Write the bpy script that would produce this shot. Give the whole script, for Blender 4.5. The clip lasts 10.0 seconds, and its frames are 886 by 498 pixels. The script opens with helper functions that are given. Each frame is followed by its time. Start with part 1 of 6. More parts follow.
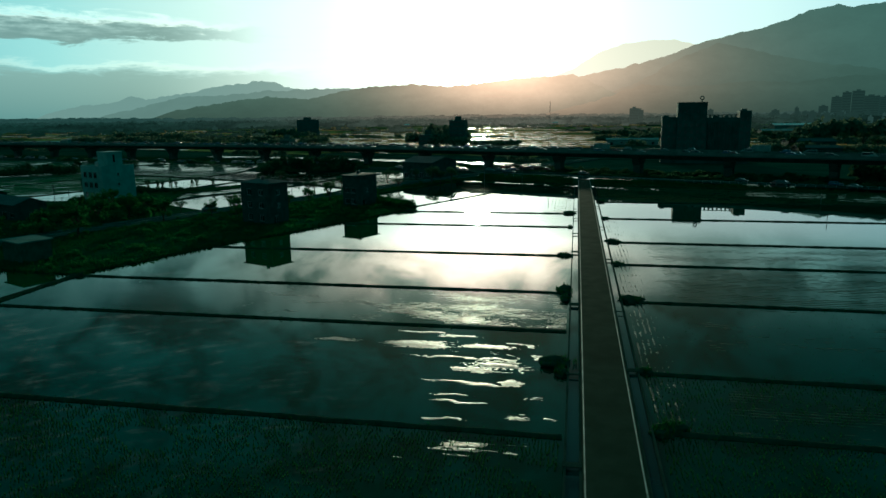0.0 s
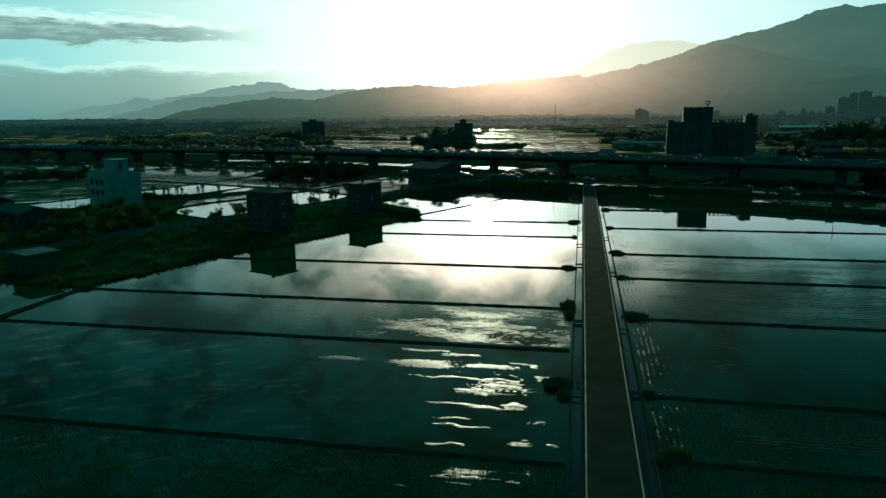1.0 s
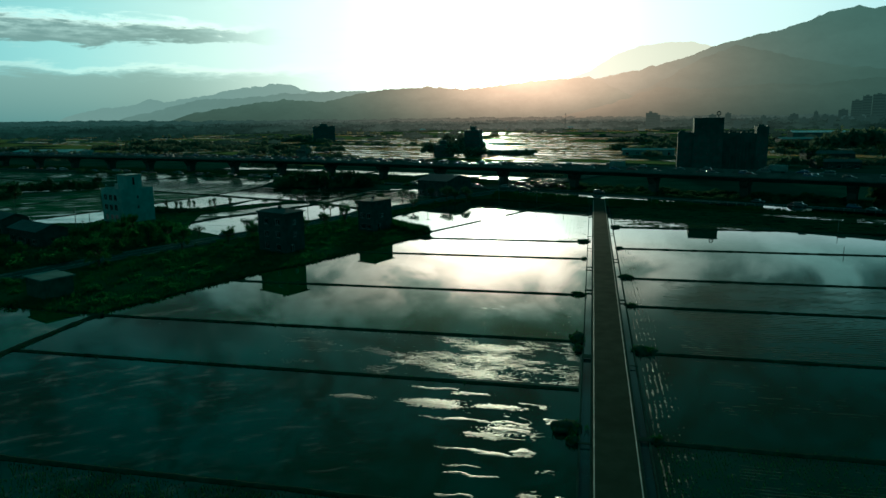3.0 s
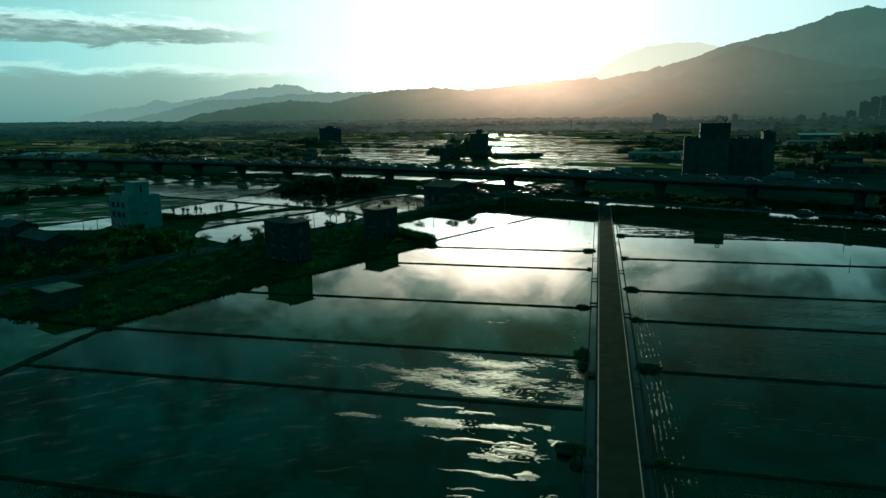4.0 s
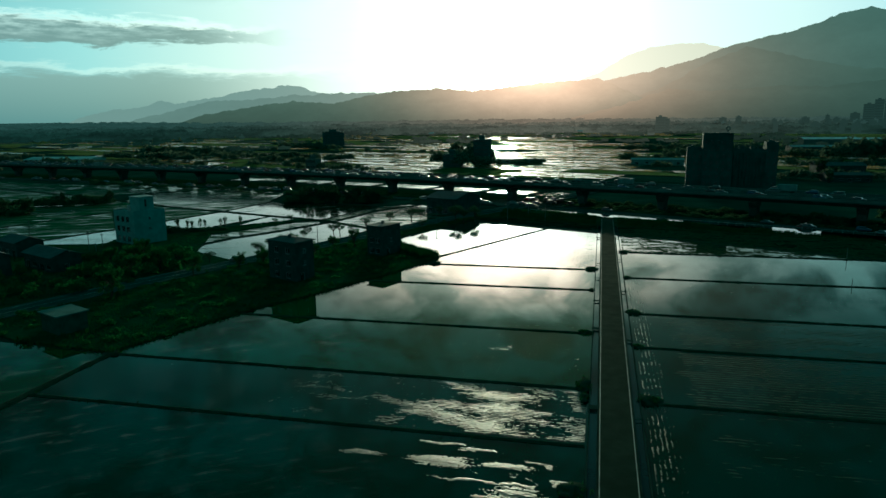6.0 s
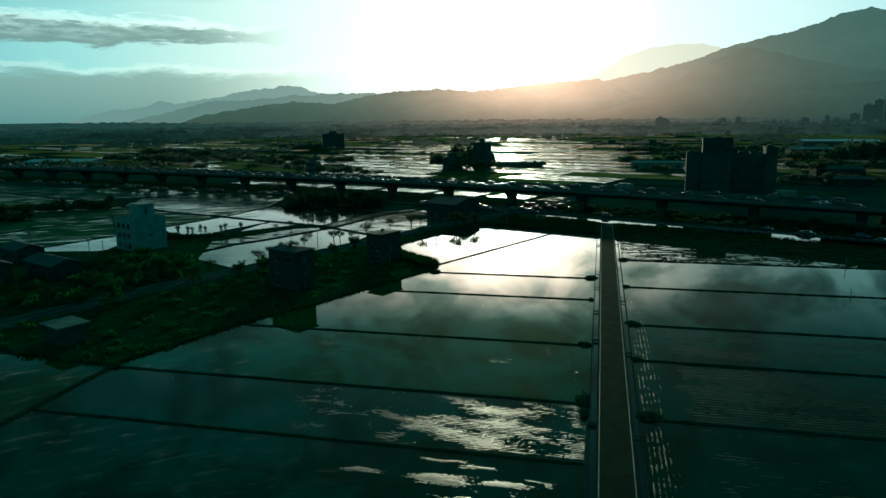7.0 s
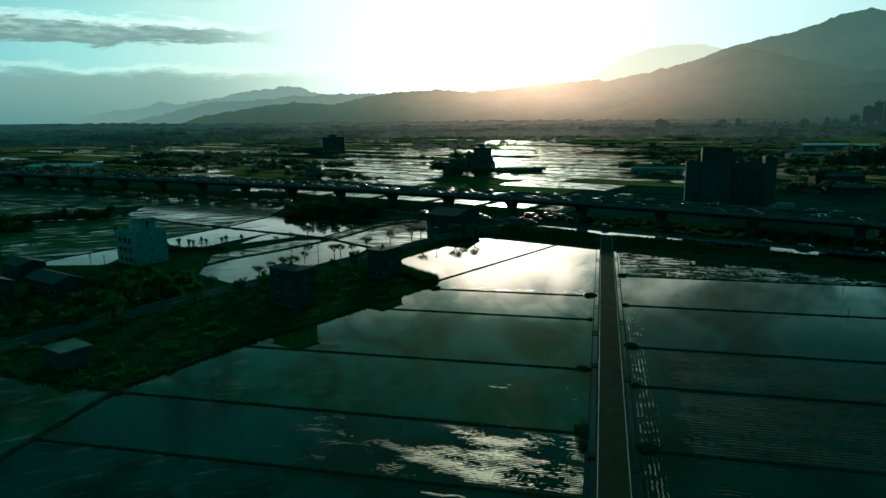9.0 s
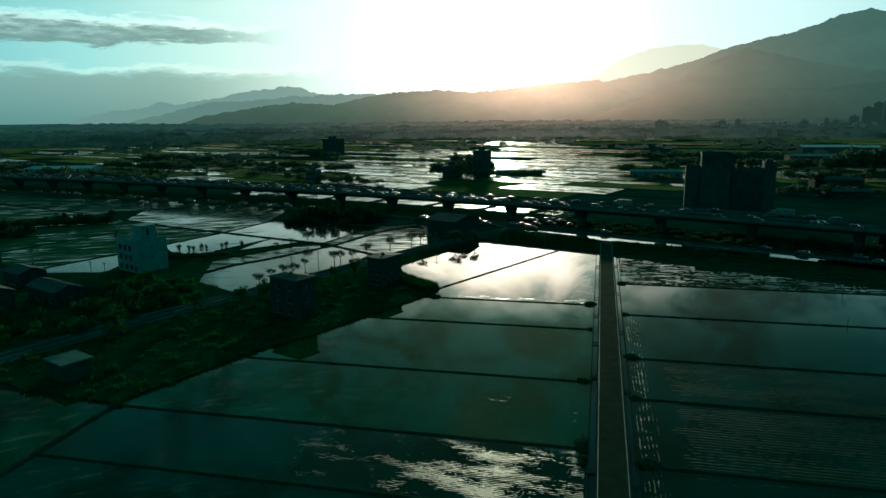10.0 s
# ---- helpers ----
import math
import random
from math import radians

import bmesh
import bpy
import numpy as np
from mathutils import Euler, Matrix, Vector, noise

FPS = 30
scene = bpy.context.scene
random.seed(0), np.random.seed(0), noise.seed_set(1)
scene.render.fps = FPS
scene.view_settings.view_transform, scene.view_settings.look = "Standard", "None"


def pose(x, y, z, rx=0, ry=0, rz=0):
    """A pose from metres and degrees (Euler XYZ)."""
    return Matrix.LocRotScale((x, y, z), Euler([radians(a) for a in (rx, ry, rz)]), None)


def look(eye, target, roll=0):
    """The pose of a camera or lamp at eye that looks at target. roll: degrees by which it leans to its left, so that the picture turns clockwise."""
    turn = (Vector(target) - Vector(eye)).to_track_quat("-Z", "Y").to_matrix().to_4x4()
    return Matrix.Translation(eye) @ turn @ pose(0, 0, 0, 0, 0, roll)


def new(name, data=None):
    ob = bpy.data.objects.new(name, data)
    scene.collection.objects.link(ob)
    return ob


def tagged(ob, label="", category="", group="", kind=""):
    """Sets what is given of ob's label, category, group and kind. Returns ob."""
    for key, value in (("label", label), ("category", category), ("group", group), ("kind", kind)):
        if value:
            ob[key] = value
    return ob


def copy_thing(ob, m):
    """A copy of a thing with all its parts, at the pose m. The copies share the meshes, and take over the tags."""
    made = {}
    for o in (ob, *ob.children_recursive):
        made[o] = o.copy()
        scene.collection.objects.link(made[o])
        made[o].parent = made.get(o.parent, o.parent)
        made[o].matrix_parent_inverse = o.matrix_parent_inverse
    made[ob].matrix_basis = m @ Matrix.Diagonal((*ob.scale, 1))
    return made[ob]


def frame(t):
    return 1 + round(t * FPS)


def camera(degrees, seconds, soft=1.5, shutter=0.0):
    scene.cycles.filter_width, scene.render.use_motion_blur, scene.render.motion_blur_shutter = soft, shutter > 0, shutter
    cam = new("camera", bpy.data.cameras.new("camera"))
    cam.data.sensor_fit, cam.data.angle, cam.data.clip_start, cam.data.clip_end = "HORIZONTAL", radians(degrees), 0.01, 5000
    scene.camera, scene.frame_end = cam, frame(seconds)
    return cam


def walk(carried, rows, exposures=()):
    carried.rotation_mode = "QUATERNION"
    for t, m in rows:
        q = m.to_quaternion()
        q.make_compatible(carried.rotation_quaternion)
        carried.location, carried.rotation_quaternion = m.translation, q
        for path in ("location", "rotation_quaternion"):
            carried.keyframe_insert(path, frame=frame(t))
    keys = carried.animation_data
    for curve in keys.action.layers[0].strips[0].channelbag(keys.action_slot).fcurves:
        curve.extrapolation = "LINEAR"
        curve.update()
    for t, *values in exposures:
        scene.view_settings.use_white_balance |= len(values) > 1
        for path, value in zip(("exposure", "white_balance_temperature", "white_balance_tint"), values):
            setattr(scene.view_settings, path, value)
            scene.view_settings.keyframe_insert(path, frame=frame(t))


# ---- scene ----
# The drone rises almost straight up from 26 m to 50 m while it turns a little to the left.
cam = camera(65.89, 10.0)
ROWS = [  # seconds, x, y, z, yaw, pitch, roll
    (0.0, 0.00, 0.00, 25.85, 11.03, -11.14, -0.71),
    (0.5, 0.07, 0.09, 26.99, 11.25, -11.12, -0.71),
    (1.0, 0.16, 0.18, 28.12, 11.47, -11.11, -0.72),
    (1.5, 0.18, 0.22, 29.26, 11.67, -11.09, -0.72),
    (2.0, 0.19, 0.29, 30.46, 11.84, -11.06, -0.73),
    (2.5, 0.13, 0.33, 31.62, 12.05, -11.03, -0.73),
    (4.0, 0.27, 0.40, 35.19, 12.80, -10.98, -0.71),
    (4.5, 0.26, 0.40, 36.38, 12.96, -10.96, -0.71),
    (5.0, 0.28, 0.45, 37.55, 13.03, -10.96, -0.70),
    (5.5, 0.29, 0.51, 38.75, 13.05, -10.96, -0.70),
    (7.0, 0.30, 0.54, 42.31, 13.04, -10.97, -0.69),
    (7.5, 0.30, 0.55, 43.52, 13.04, -10.97, -0.69),
    (8.0, 0.29, 0.57, 44.70, 13.04, -10.97, -0.69),
    (8.5, 0.35, 0.53, 45.88, 13.04, -10.97, -0.68),
    (9.0, 0.34, 0.52, 47.09, 13.04, -10.98, -0.68),
    (9.5, 0.29, 0.58, 48.30, 13.02, -10.98, -0.68),
    (10.0, 0.23, 0.67, 49.50, 13.01, -10.99, -0.68),
]
walk(cam, [(t, pose(x, y, z, 90 + pitch, 0, yaw) @ pose(0, 0, 0, 0, 0, roll)) for t, x, y, z, yaw, pitch, roll in ROWS], ((0.0, 0.0, 5200, -31), (10.0, 0.0, 5200, -31)))

# ---- world: a low, veiled sun over the hills ----
SUN_AZ, SUN_EL = radians(-8.1), radians(8.1)
SUN = Vector((math.sin(SUN_AZ) * math.cos(SUN_EL), math.cos(SUN_AZ) * math.cos(SUN_EL), math.sin(SUN_EL)))


class Nodes:
    """Short-hand for wiring shader nodes."""

    def __init__(self, tree):
        self.tree = tree
        tree.nodes.clear()

    def add(self, kind, **values):
        node = self.tree.nodes.new(kind)
        for key, value in values.items():
            setattr(node, key, value)
        return node

    def put(self, socket, value):
        if hasattr(value, "is_output"):
            self.tree.links.new(value, socket)
        elif value is not None:
            socket.default_value = value

    def math(self, op, a, b=None, c=None, clamp=False):
        node = self.add("ShaderNodeMath", operation=op, use_clamp=clamp)
        for socket, value in zip(node.inputs, (a, b, c)):
            self.put(socket, value)
        return node.outputs[0]

    def vec(self, op, a, b=None):
        node = self.add("ShaderNodeVectorMath", operation=op)
        self.put(node.inputs[0], a)
        self.put(node.inputs[1], b)
        return node.outputs["Value" if op in ("DOT_PRODUCT", "LENGTH") else "Vector"]

    def scale(self, a, k):
        node = self.add("ShaderNodeVectorMath", operation="SCALE")
        self.put(node.inputs[0], a)
        self.put(node.inputs["Scale"], k)
        return node.outputs[0]

    def mix(self, k, a, b, blend="MIX"):
        node = self.add("ShaderNodeMix", data_type="RGBA", blend_type=blend)
        for i, value in ((0, k), (6, a), (7, b)):
            if isinstance(value, tuple) and len(value) == 3:
                value = (*value, 1)
            self.put(node.inputs[i], value)
        return node.outputs[2]

    def span(self, value, lo, hi, smooth=True):
        node = self.add("ShaderNodeMapRange", interpolation_type="SMOOTHSTEP" if smooth else "LINEAR")
        self.put(node.inputs[0], value)
        node.inputs[1].default_value, node.inputs[2].default_value = lo, hi
        return node.outputs[0]

    def noise(self, vector, scale, detail=4.0, rough=0.55, warp=0.0):
        node = self.add("ShaderNodeTexNoise")
        self.put(node.inputs["Vector"], vector)
        node.inputs["Scale"].default_value, node.inputs["Detail"].default_value = scale, detail
        node.inputs["Roughness"].default_value, node.inputs["Distortion"].default_value = rough, warp
        return node.outputs[0]

    def ramp(self, value, stops):
        node = self.add("ShaderNodeValToRGB")
        ramp = node.color_ramp
        while len(ramp.elements) < len(stops):
            ramp.elements.new(0.5)
        for element, (place, colour) in zip(ramp.elements, stops):
            element.position, element.color = place, (*colour, 1)
        self.put(node.inputs[0], value)
        return node.outputs[0]

    def stretch(self, vector, scale, turn=0.0):
        node = self.add("ShaderNodeMapping")
        self.put(node.inputs[0], vector)
        node.inputs["Scale"].default_value = scale
        node.inputs["Rotation"].default_value = (0, 0, turn)
        return node.outputs[0]


def build_world():
    world = bpy.data.worlds.new("evening_sky")
    scene.world = world
    world.use_nodes = True
    n = Nodes(world.node_tree)
    way = n.vec("NORMALIZE", n.add("ShaderNodeTexCoord").outputs["Generated"])
    split = n.add("ShaderNodeSeparateXYZ")
    n.put(split.inputs[0], way)
    x, y, z = split.outputs
    el = n.math("MULTIPLY", n.math("ARCSINE", z), 57.2958)
    az = n.math("MULTIPLY", n.math("ARCTAN2", x, y), 57.2958)
    ang = n.math("MULTIPLY", n.math("ARCCOSINE", n.math("MINIMUM", n.vec("DOT_PRODUCT", way, tuple(SUN)), 0.99999)), 57.2958)
    # clear sky by height above the horizon, in degrees
    clear = n.ramp(n.math("DIVIDE", el, 60.0), SKY_RAMP)
    # the half of the sky away from the sun is dim
    facing = n.span(n.math("COSINE", n.math("SUBTRACT", n.math("ARCTAN2", x, y), SUN_AZ)), 0.10, 0.93)
    behind = n.math("MULTIPLY", n.math("SUBTRACT", 1.0, facing), n.math("SUBTRACT", 1.0, n.span(el, 33.0, 48.0)))
    clear = n.mix(behind, clear, SKY_BEHIND)
    # bluer towards the sides
    aside = n.span(n.math("ABSOLUTE", n.math("SUBTRACT", az, math.degrees(SUN_AZ))), 12.0, 28.0)
    clear = n.mix(aside, clear, n.vec("MULTIPLY", clear, (0.74, 1.0, 1.03)))
    # glow round the veiled sun
    near = n.math("POWER", 2.71828, n.math("MULTIPLY", n.math("POWER", n.math("DIVIDE", ang, GLOW_NEAR[0]), 1.4), -1.0))
    wide = n.math("POWER", 2.71828, n.math("MULTIPLY", n.math("POWER", n.math("DIVIDE", ang, GLOW_WIDE[0]), 1.3), -1.0))
    light = n.vec("ADD", n.scale(GLOW_NEAR[1], near), n.scale(GLOW_WIDE[1], wide))
    # a sheet of darker cloud closes the glow off higher up
    lid = n.span(n.math("ADD", el, n.math("MULTIPLY", n.math("SUBTRACT", n.noise(n.stretch(way, (3.5, 3.5, 9)), 2.2, 5.0, 0.6), 0.5), 5.0)), 13.0, 18.0)
    light = n.scale(light, n.math("SUBTRACT", 1.0, n.math("MULTIPLY", lid, 0.995)))
    light = n.mix(n.span(el, 9.0, 12.0), light, n.vec("MULTIPLY", light, (1.16, 0.91, 0.84)))
    light = n.mix(n.span(el, 14.5, 18.0), light, n.vec("MULTIPLY", light, (0.45, 0.95, 0.95)))
    upper = n.vec("ADD", clear, light)
    # the band over the horizon: a bright veil that pales towards the sun
    off = n.math("MULTIPLY", n.math("SUBTRACT", az, math.degrees(SUN_AZ)), 1.0)
    veil = n.ramp(n.math("DIVIDE", n.math("ADD", off, 45.0), 90.0), SKY_BAND)
    veil = n.mix(n.span(n.math("COSINE", n.math("SUBTRACT", n.math("ARCTAN2", x, y), SUN_AZ)), 0.45, 0.75), SKY_BEHIND, veil)
    core = n.math("POWER", 2.71828, n.math("MULTIPLY", n.math("POWER", n.math("DIVIDE", ang, GLOW_CORE[0]), 1.4), -1.0))
    veil = n.vec("ADD", veil, n.scale(GLOW_CORE[1], core))
    sky = n.mix(n.span(el, 8.3, 10.6), veil, upper)
    # broken cloud overhead, seen in the water
    flat_comb = n.add("ShaderNodeCombineXYZ")
    n.put(flat_comb.inputs[0], n.math("MULTIPLY", az, 0.13))
    n.put(flat_comb.inputs[1], n.math("MULTIPLY", el, 0.22))
    flat = flat_comb.outputs[0]
    puff = n.span(n.noise(flat, 1.0, 7.0, 0.58, 0.5), 0.40, 0.60)
    high = n.span(el, 8.0, 13.0)
    clearing = n.math("ADD", 0.22, n.math("MULTIPLY", n.span(ang, 3.0, 11.0), 0.78))
    wisps = n.span(n.noise(flat, 2.6, 5.0, 0.6, 0.3), 0.30, 0.70)
    cover = n.math("ADD", n.math("MULTIPLY", puff, 0.78), n.math("MULTIPLY", wisps, 0.30))
    shade = n.math("SUBTRACT", n.math("ADD", 1.0, n.math("MULTIPLY", high, 0.55)), n.math("MULTIPLY", n.math("MULTIPLY", n.math("MULTIPLY", cover, high), clearing), 1.32))
    dim = n.math("MULTIPLY", n.span(el, 7.6, 11.0), n.math("SUBTRACT", 1.0, n.span(az, -46.0, -33.0)))
    shade = n.math("MULTIPLY", n.math("MAXIMUM", shade, 0.12), n.math("SUBTRACT", 1.0, n.math("MULTIPLY", dim, 0.50)))
    dim2 = n.math("MULTIPLY", n.span(el, 12.5, 17.0), n.span(az, -5.0, 6.0))
    shade = n.math("MULTIPLY", shade, n.math("SUBTRACT", 1.0, n.math("MULTIPLY", dim2, 0.55)))
    sky = n.scale(sky, shade)
    sky = n.mix(n.math("MULTIPLY", high, n.math("SUBTRACT", 1.0, n.span(shade, 0.25, 1.1))), sky, n.vec("MULTIPLY", sky, (0.66, 1.0, 1.04)))
    # the long cloud bar and the bank above the left horizon
    comb2 = n.add("ShaderNodeCombineXYZ")
    n.put(comb2.inputs[0], n.math("MULTIPLY", az, 0.22))
    n.put(comb2.inputs[1], n.math("MULTIPLY", el, 1.1))
    frill = n.noise(comb2.outputs[0], 1.0, 9.0, 0.68, 0.4)
    taper = n.math("MULTIPLY", n.span(az, -46.0, -24.0, False), 0.62)
    el2 = n.math("ADD", el, n.math("MULTIPLY", n.math("SUBTRACT", frill, 0.5), 2.9))
    left = n.math("SUBTRACT", 1.0, n.span(az, -33.0, -24.0))
    ela = n.math("SUBTRACT", el2, taper)
    elb = n.math("ADD", el2, n.math("MULTIPLY", taper, 0.9))
    bar = n.math("MULTIPLY", n.math("MULTIPLY", n.span(ela, 5.15, 5.5), n.math("SUBTRACT", 1.0, n.span(elb, 7.0, 7.5))), left)
    wisp = n.math("MULTIPLY", n.span(n.noise(n.stretch(comb2.outputs[0], (1.3, 2.6, 1)), 1.0, 8.0, 0.7, 0.6), 0.52, 0.80), n.math("MULTIPLY", n.span(el, 3.6, 5.0), n.math("SUBTRACT", 1.0, n.span(az, -24.0, -15.0))))
    left2 = n.math("SUBTRACT", 1.0, n.span(az, -36.0, -17.0))
    bank = n.math("MULTIPLY", n.math("SUBTRACT", 1.0, n.span(el2, 2.9, 3.9)), left2)
    billow = n.span(n.noise(n.scale(comb2.outputs[0], 3.1), 1.0, 5.0, 0.6), 0.35, 0.68)
    sky = n.mix(n.math("MULTIPLY", wisp, 0.40), sky, (0.80, 0.78, 0.72))
    under = n.math("MULTIPLY", billow, n.span(ela, 5.3, 6.9))
    sky = n.mix(n.math("MULTIPLY", bar, 0.92), sky, n.mix(under, (0.215, 0.262, 0.265), (0.60, 0.62, 0.60)))
    rim_light = n.math("MULTIPLY", n.math("MULTIPLY", n.span(elb, 6.95, 7.35), n.math("SUBTRACT", 1.0, n.span(elb, 7.35, 7.9))), left)
    sky = n.vec("ADD", sky, n.scale((0.36, 0.24, 0.20), rim_light))
    rim2 = n.math("MULTIPLY", n.math("MULTIPLY", n.span(el2, 3.3, 3.7), n.math("SUBTRACT", 1.0, n.span(el2, 3.7, 4.2))), left2)
    sky = n.vec("ADD", sky, n.scale((0.22, 0.13, 0.09), rim2))
    sky = n.mix(n.math("MULTIPLY", bank, 0.85), sky, n.ramp(n.math("DIVIDE", el, 4.0), ((0.0, (0.130, 0.212, 0.215)), (1.0, (0.31, 0.36, 0.35)))))
    # the sky's own colour away from the sun
    air = n.add("ShaderNodeTexSky", sky_type="NISHITA", sun_disc=False, sun_elevation=SUN_EL, sun_rotation=SUN_AZ)
    air.dust_density, air.air_density = 2.0, 1.0
    total = n.vec("ADD", sky, n.scale(air.outputs[0], 0.006))
    back = n.add("ShaderNodeBackground")
    n.put(back.inputs[0], total)
    back.inputs[1].default_value = SKY_STRENGTH
    n.put(n.add("ShaderNodeOutputWorld").inputs[0], back.outputs[0])


SKY_STRENGTH = 1.0
SKY_RAMP = ((0.0, (0.30, 0.36, 0.36)), (0.07, (0.52, 0.60, 0.58)), (0.15, (0.58, 0.62, 0.60)), (0.19, (0.29, 0.35, 0.34)), (0.24, (0.10, 0.180, 0.175)), (0.31, (0.030, 0.115, 0.113)), (0.40, (0.016, 0.088, 0.090)), (0.52, (0.008, 0.062, 0.060)), (0.75, (0.065, 0.225, 0.21)), (1.0, (0.16, 0.46, 0.44)))
GLOW_NEAR = (6.0, (8.5, 6.0, 5.3))
GLOW_WIDE = (9.5, (1.35, 1.36, 1.22))
GLOW_CORE = (4.2, (7.0, 5.3, 4.4))
SKY_BEHIND = (0.105, 0.275, 0.265, 1)
SKY_BAND = ((0.0, (0.28, 0.48, 0.53)), (0.07, (0.34, 0.54, 0.58)), (0.15, (0.50, 0.68, 0.69)), (0.22, (0.72, 0.78, 0.76)), (0.285, (0.93, 0.87, 0.85)), (0.335, (1.04, 0.94, 0.94)), (0.39, (1.02, 0.97, 0.96)), (0.50, (0.95, 1.05, 1.02)), (0.61, (1.02, 0.97, 0.96)), (0.66, (1.00, 0.92, 0.93)), (0.74, (0.86, 0.84, 0.87)), (0.83, (0.62, 0.72, 0.78)), (1.0, (0.36, 0.56, 0.62)))
build_world()
sun_data = bpy.data.lights.new("sun", "SUN")
sun_data.energy, sun_data.angle, sun_data.color = 2.0, radians(2.0), (1.0, 0.76, 0.55)
sun = new("sun", sun_data)
sun.matrix_world = look((0, 0, 300), Vector((0, 0, 300)) - SUN)


# ---- materials ----
def surface(name, dark, light, scale=1.0, rough=(0.8, 0.95), bump=0.0, fine=12.0, metallic=0.0, spec=0.3, vary=0.0, stretched=(1, 1, 1), stains=0.35, translucent=None):
    """A procedural surface: two scales of variation, relief and wear, in metres."""
    mat = bpy.data.materials.new(name)
    mat.use_nodes = True
    n = Nodes(mat.node_tree)
    place = n.stretch(n.add("ShaderNodeNewGeometry").outputs["Position"], stretched)
    big = n.noise(place, scale, 5.0, 0.6)
    small = n.noise(place, scale * fine, 4.0, 0.65)
    k = n.math("ADD", n.math("MULTIPLY", big, 0.6), n.math("MULTIPLY", small, 0.4))
    colour = n.mix(n.span(k, 0.33, 0.67), dark, light)
    worn = n.span(n.noise(place, scale * 0.31, 3.0, 0.6), 0.5, 0.75)
    colour = n.mix(n.math("MULTIPLY", worn, stains), colour, tuple(0.55 * c for c in dark))
    if vary:
        rnd = n.add("ShaderNodeObjectInfo").outputs["Random"]
        colour = n.scale(colour, n.math("ADD", 1.0 - vary, n.math("MULTIPLY", rnd, 2 * vary)))
    b = n.add("ShaderNodeBsdfPrincipled")
    n.put(b.inputs["Base Color"], colour)
    n.put(b.inputs["Roughness"], n.math("ADD", rough[0], n.math("MULTIPLY", small, rough[1] - rough[0])))
    b.inputs["Metallic"].default_value = metallic
    b.inputs["Specular IOR Level"].default_value = spec
    if bump:
        bm = n.add("ShaderNodeBump")
        bm.inputs["Distance"].default_value = bump
        n.put(bm.inputs["Height"], k)
        n.put(b.inputs["Normal"], bm.outputs[0])
    out = b.outputs[0]
    if translucent:
        tr = n.add("ShaderNodeBsdfTranslucent")
        n.put(tr.inputs[0], (*translucent, 1))
        mx = n.add("ShaderNodeMixShader")
        mx.inputs[0].default_value = 0.45
        n.put(mx.inputs[1], out)
        n.put(mx.inputs[2], tr.outputs[0])
        out = mx.outputs[0]
    n.put(n.add("ShaderNodeOutputMaterial").inputs[0], out)
    return mat


def water(name, ripple=0.004, base=(0.002, 0.018, 0.009), rough=0.010, streak=0.0, waves=(1.2, 3.0)):
    """Still, muddy paddy water with cat's-paws of ripples."""
    mat = bpy.data.materials.new(name)
    mat.use_nodes = True
    n = Nodes(mat.node_tree)
    place = n.add("ShaderNodeNewGeometry").outputs["Position"]
    b = n.add("ShaderNodeBsdfPrincipled")
    patch = n.noise(n.stretch(place, (0.03, 0.12, 1)), 1.0, 4.0, 0.6)
    n.put(b.inputs["Base Color"], n.mix(patch, base, tuple(1.8 * c for c in base)))
    gust = n.span(n.noise(n.stretch(place, (0.022, 0.09, 1)), 1.0, 3.0, 0.55), 0.45, 0.7)
    n.put(b.inputs["Roughness"], n.math("ADD", rough, n.math("MULTIPLY", gust, rough * 0.8 + streak)))
    b.inputs["IOR"].default_value = 1.333
    wave = n.noise(n.stretch(place, (*waves, 1)), 1.0, 3.0, 0.6)
    bm = n.add("ShaderNodeBump")
    n.put(bm.inputs["Distance"], n.math("MULTIPLY", n.math("ADD", 0.25, gust), ripple))
    n.put(bm.inputs["Height"], wave)
    n.put(b.inputs["Normal"], bm.outputs[0])
    n.put(n.add("ShaderNodeOutputMaterial").inputs[0], b.outputs[0])
    return mat


def plain(name, colour, rough=0.5, metallic=0.0, spec=0.5, emit=None):
    mat = bpy.data.materials.new(name)
    mat.use_nodes = True
    n = Nodes(mat.node_tree)
    b = n.add("ShaderNodeBsdfPrincipled")
    b.inputs["Base Color"].default_value = (*colour, 1)
    b.inputs["Roughness"].default_value, b.inputs["Metallic"].default_value = rough, metallic
    b.inputs["Specular IOR Level"].default_value = spec
    if emit:
        b.inputs["Emission Color"].default_value, b.inputs["Emission Strength"].default_value = (*colour, 1), emit
    n.put(n.add("ShaderNodeOutputMaterial").inputs[0], b.outputs[0])
    return mat


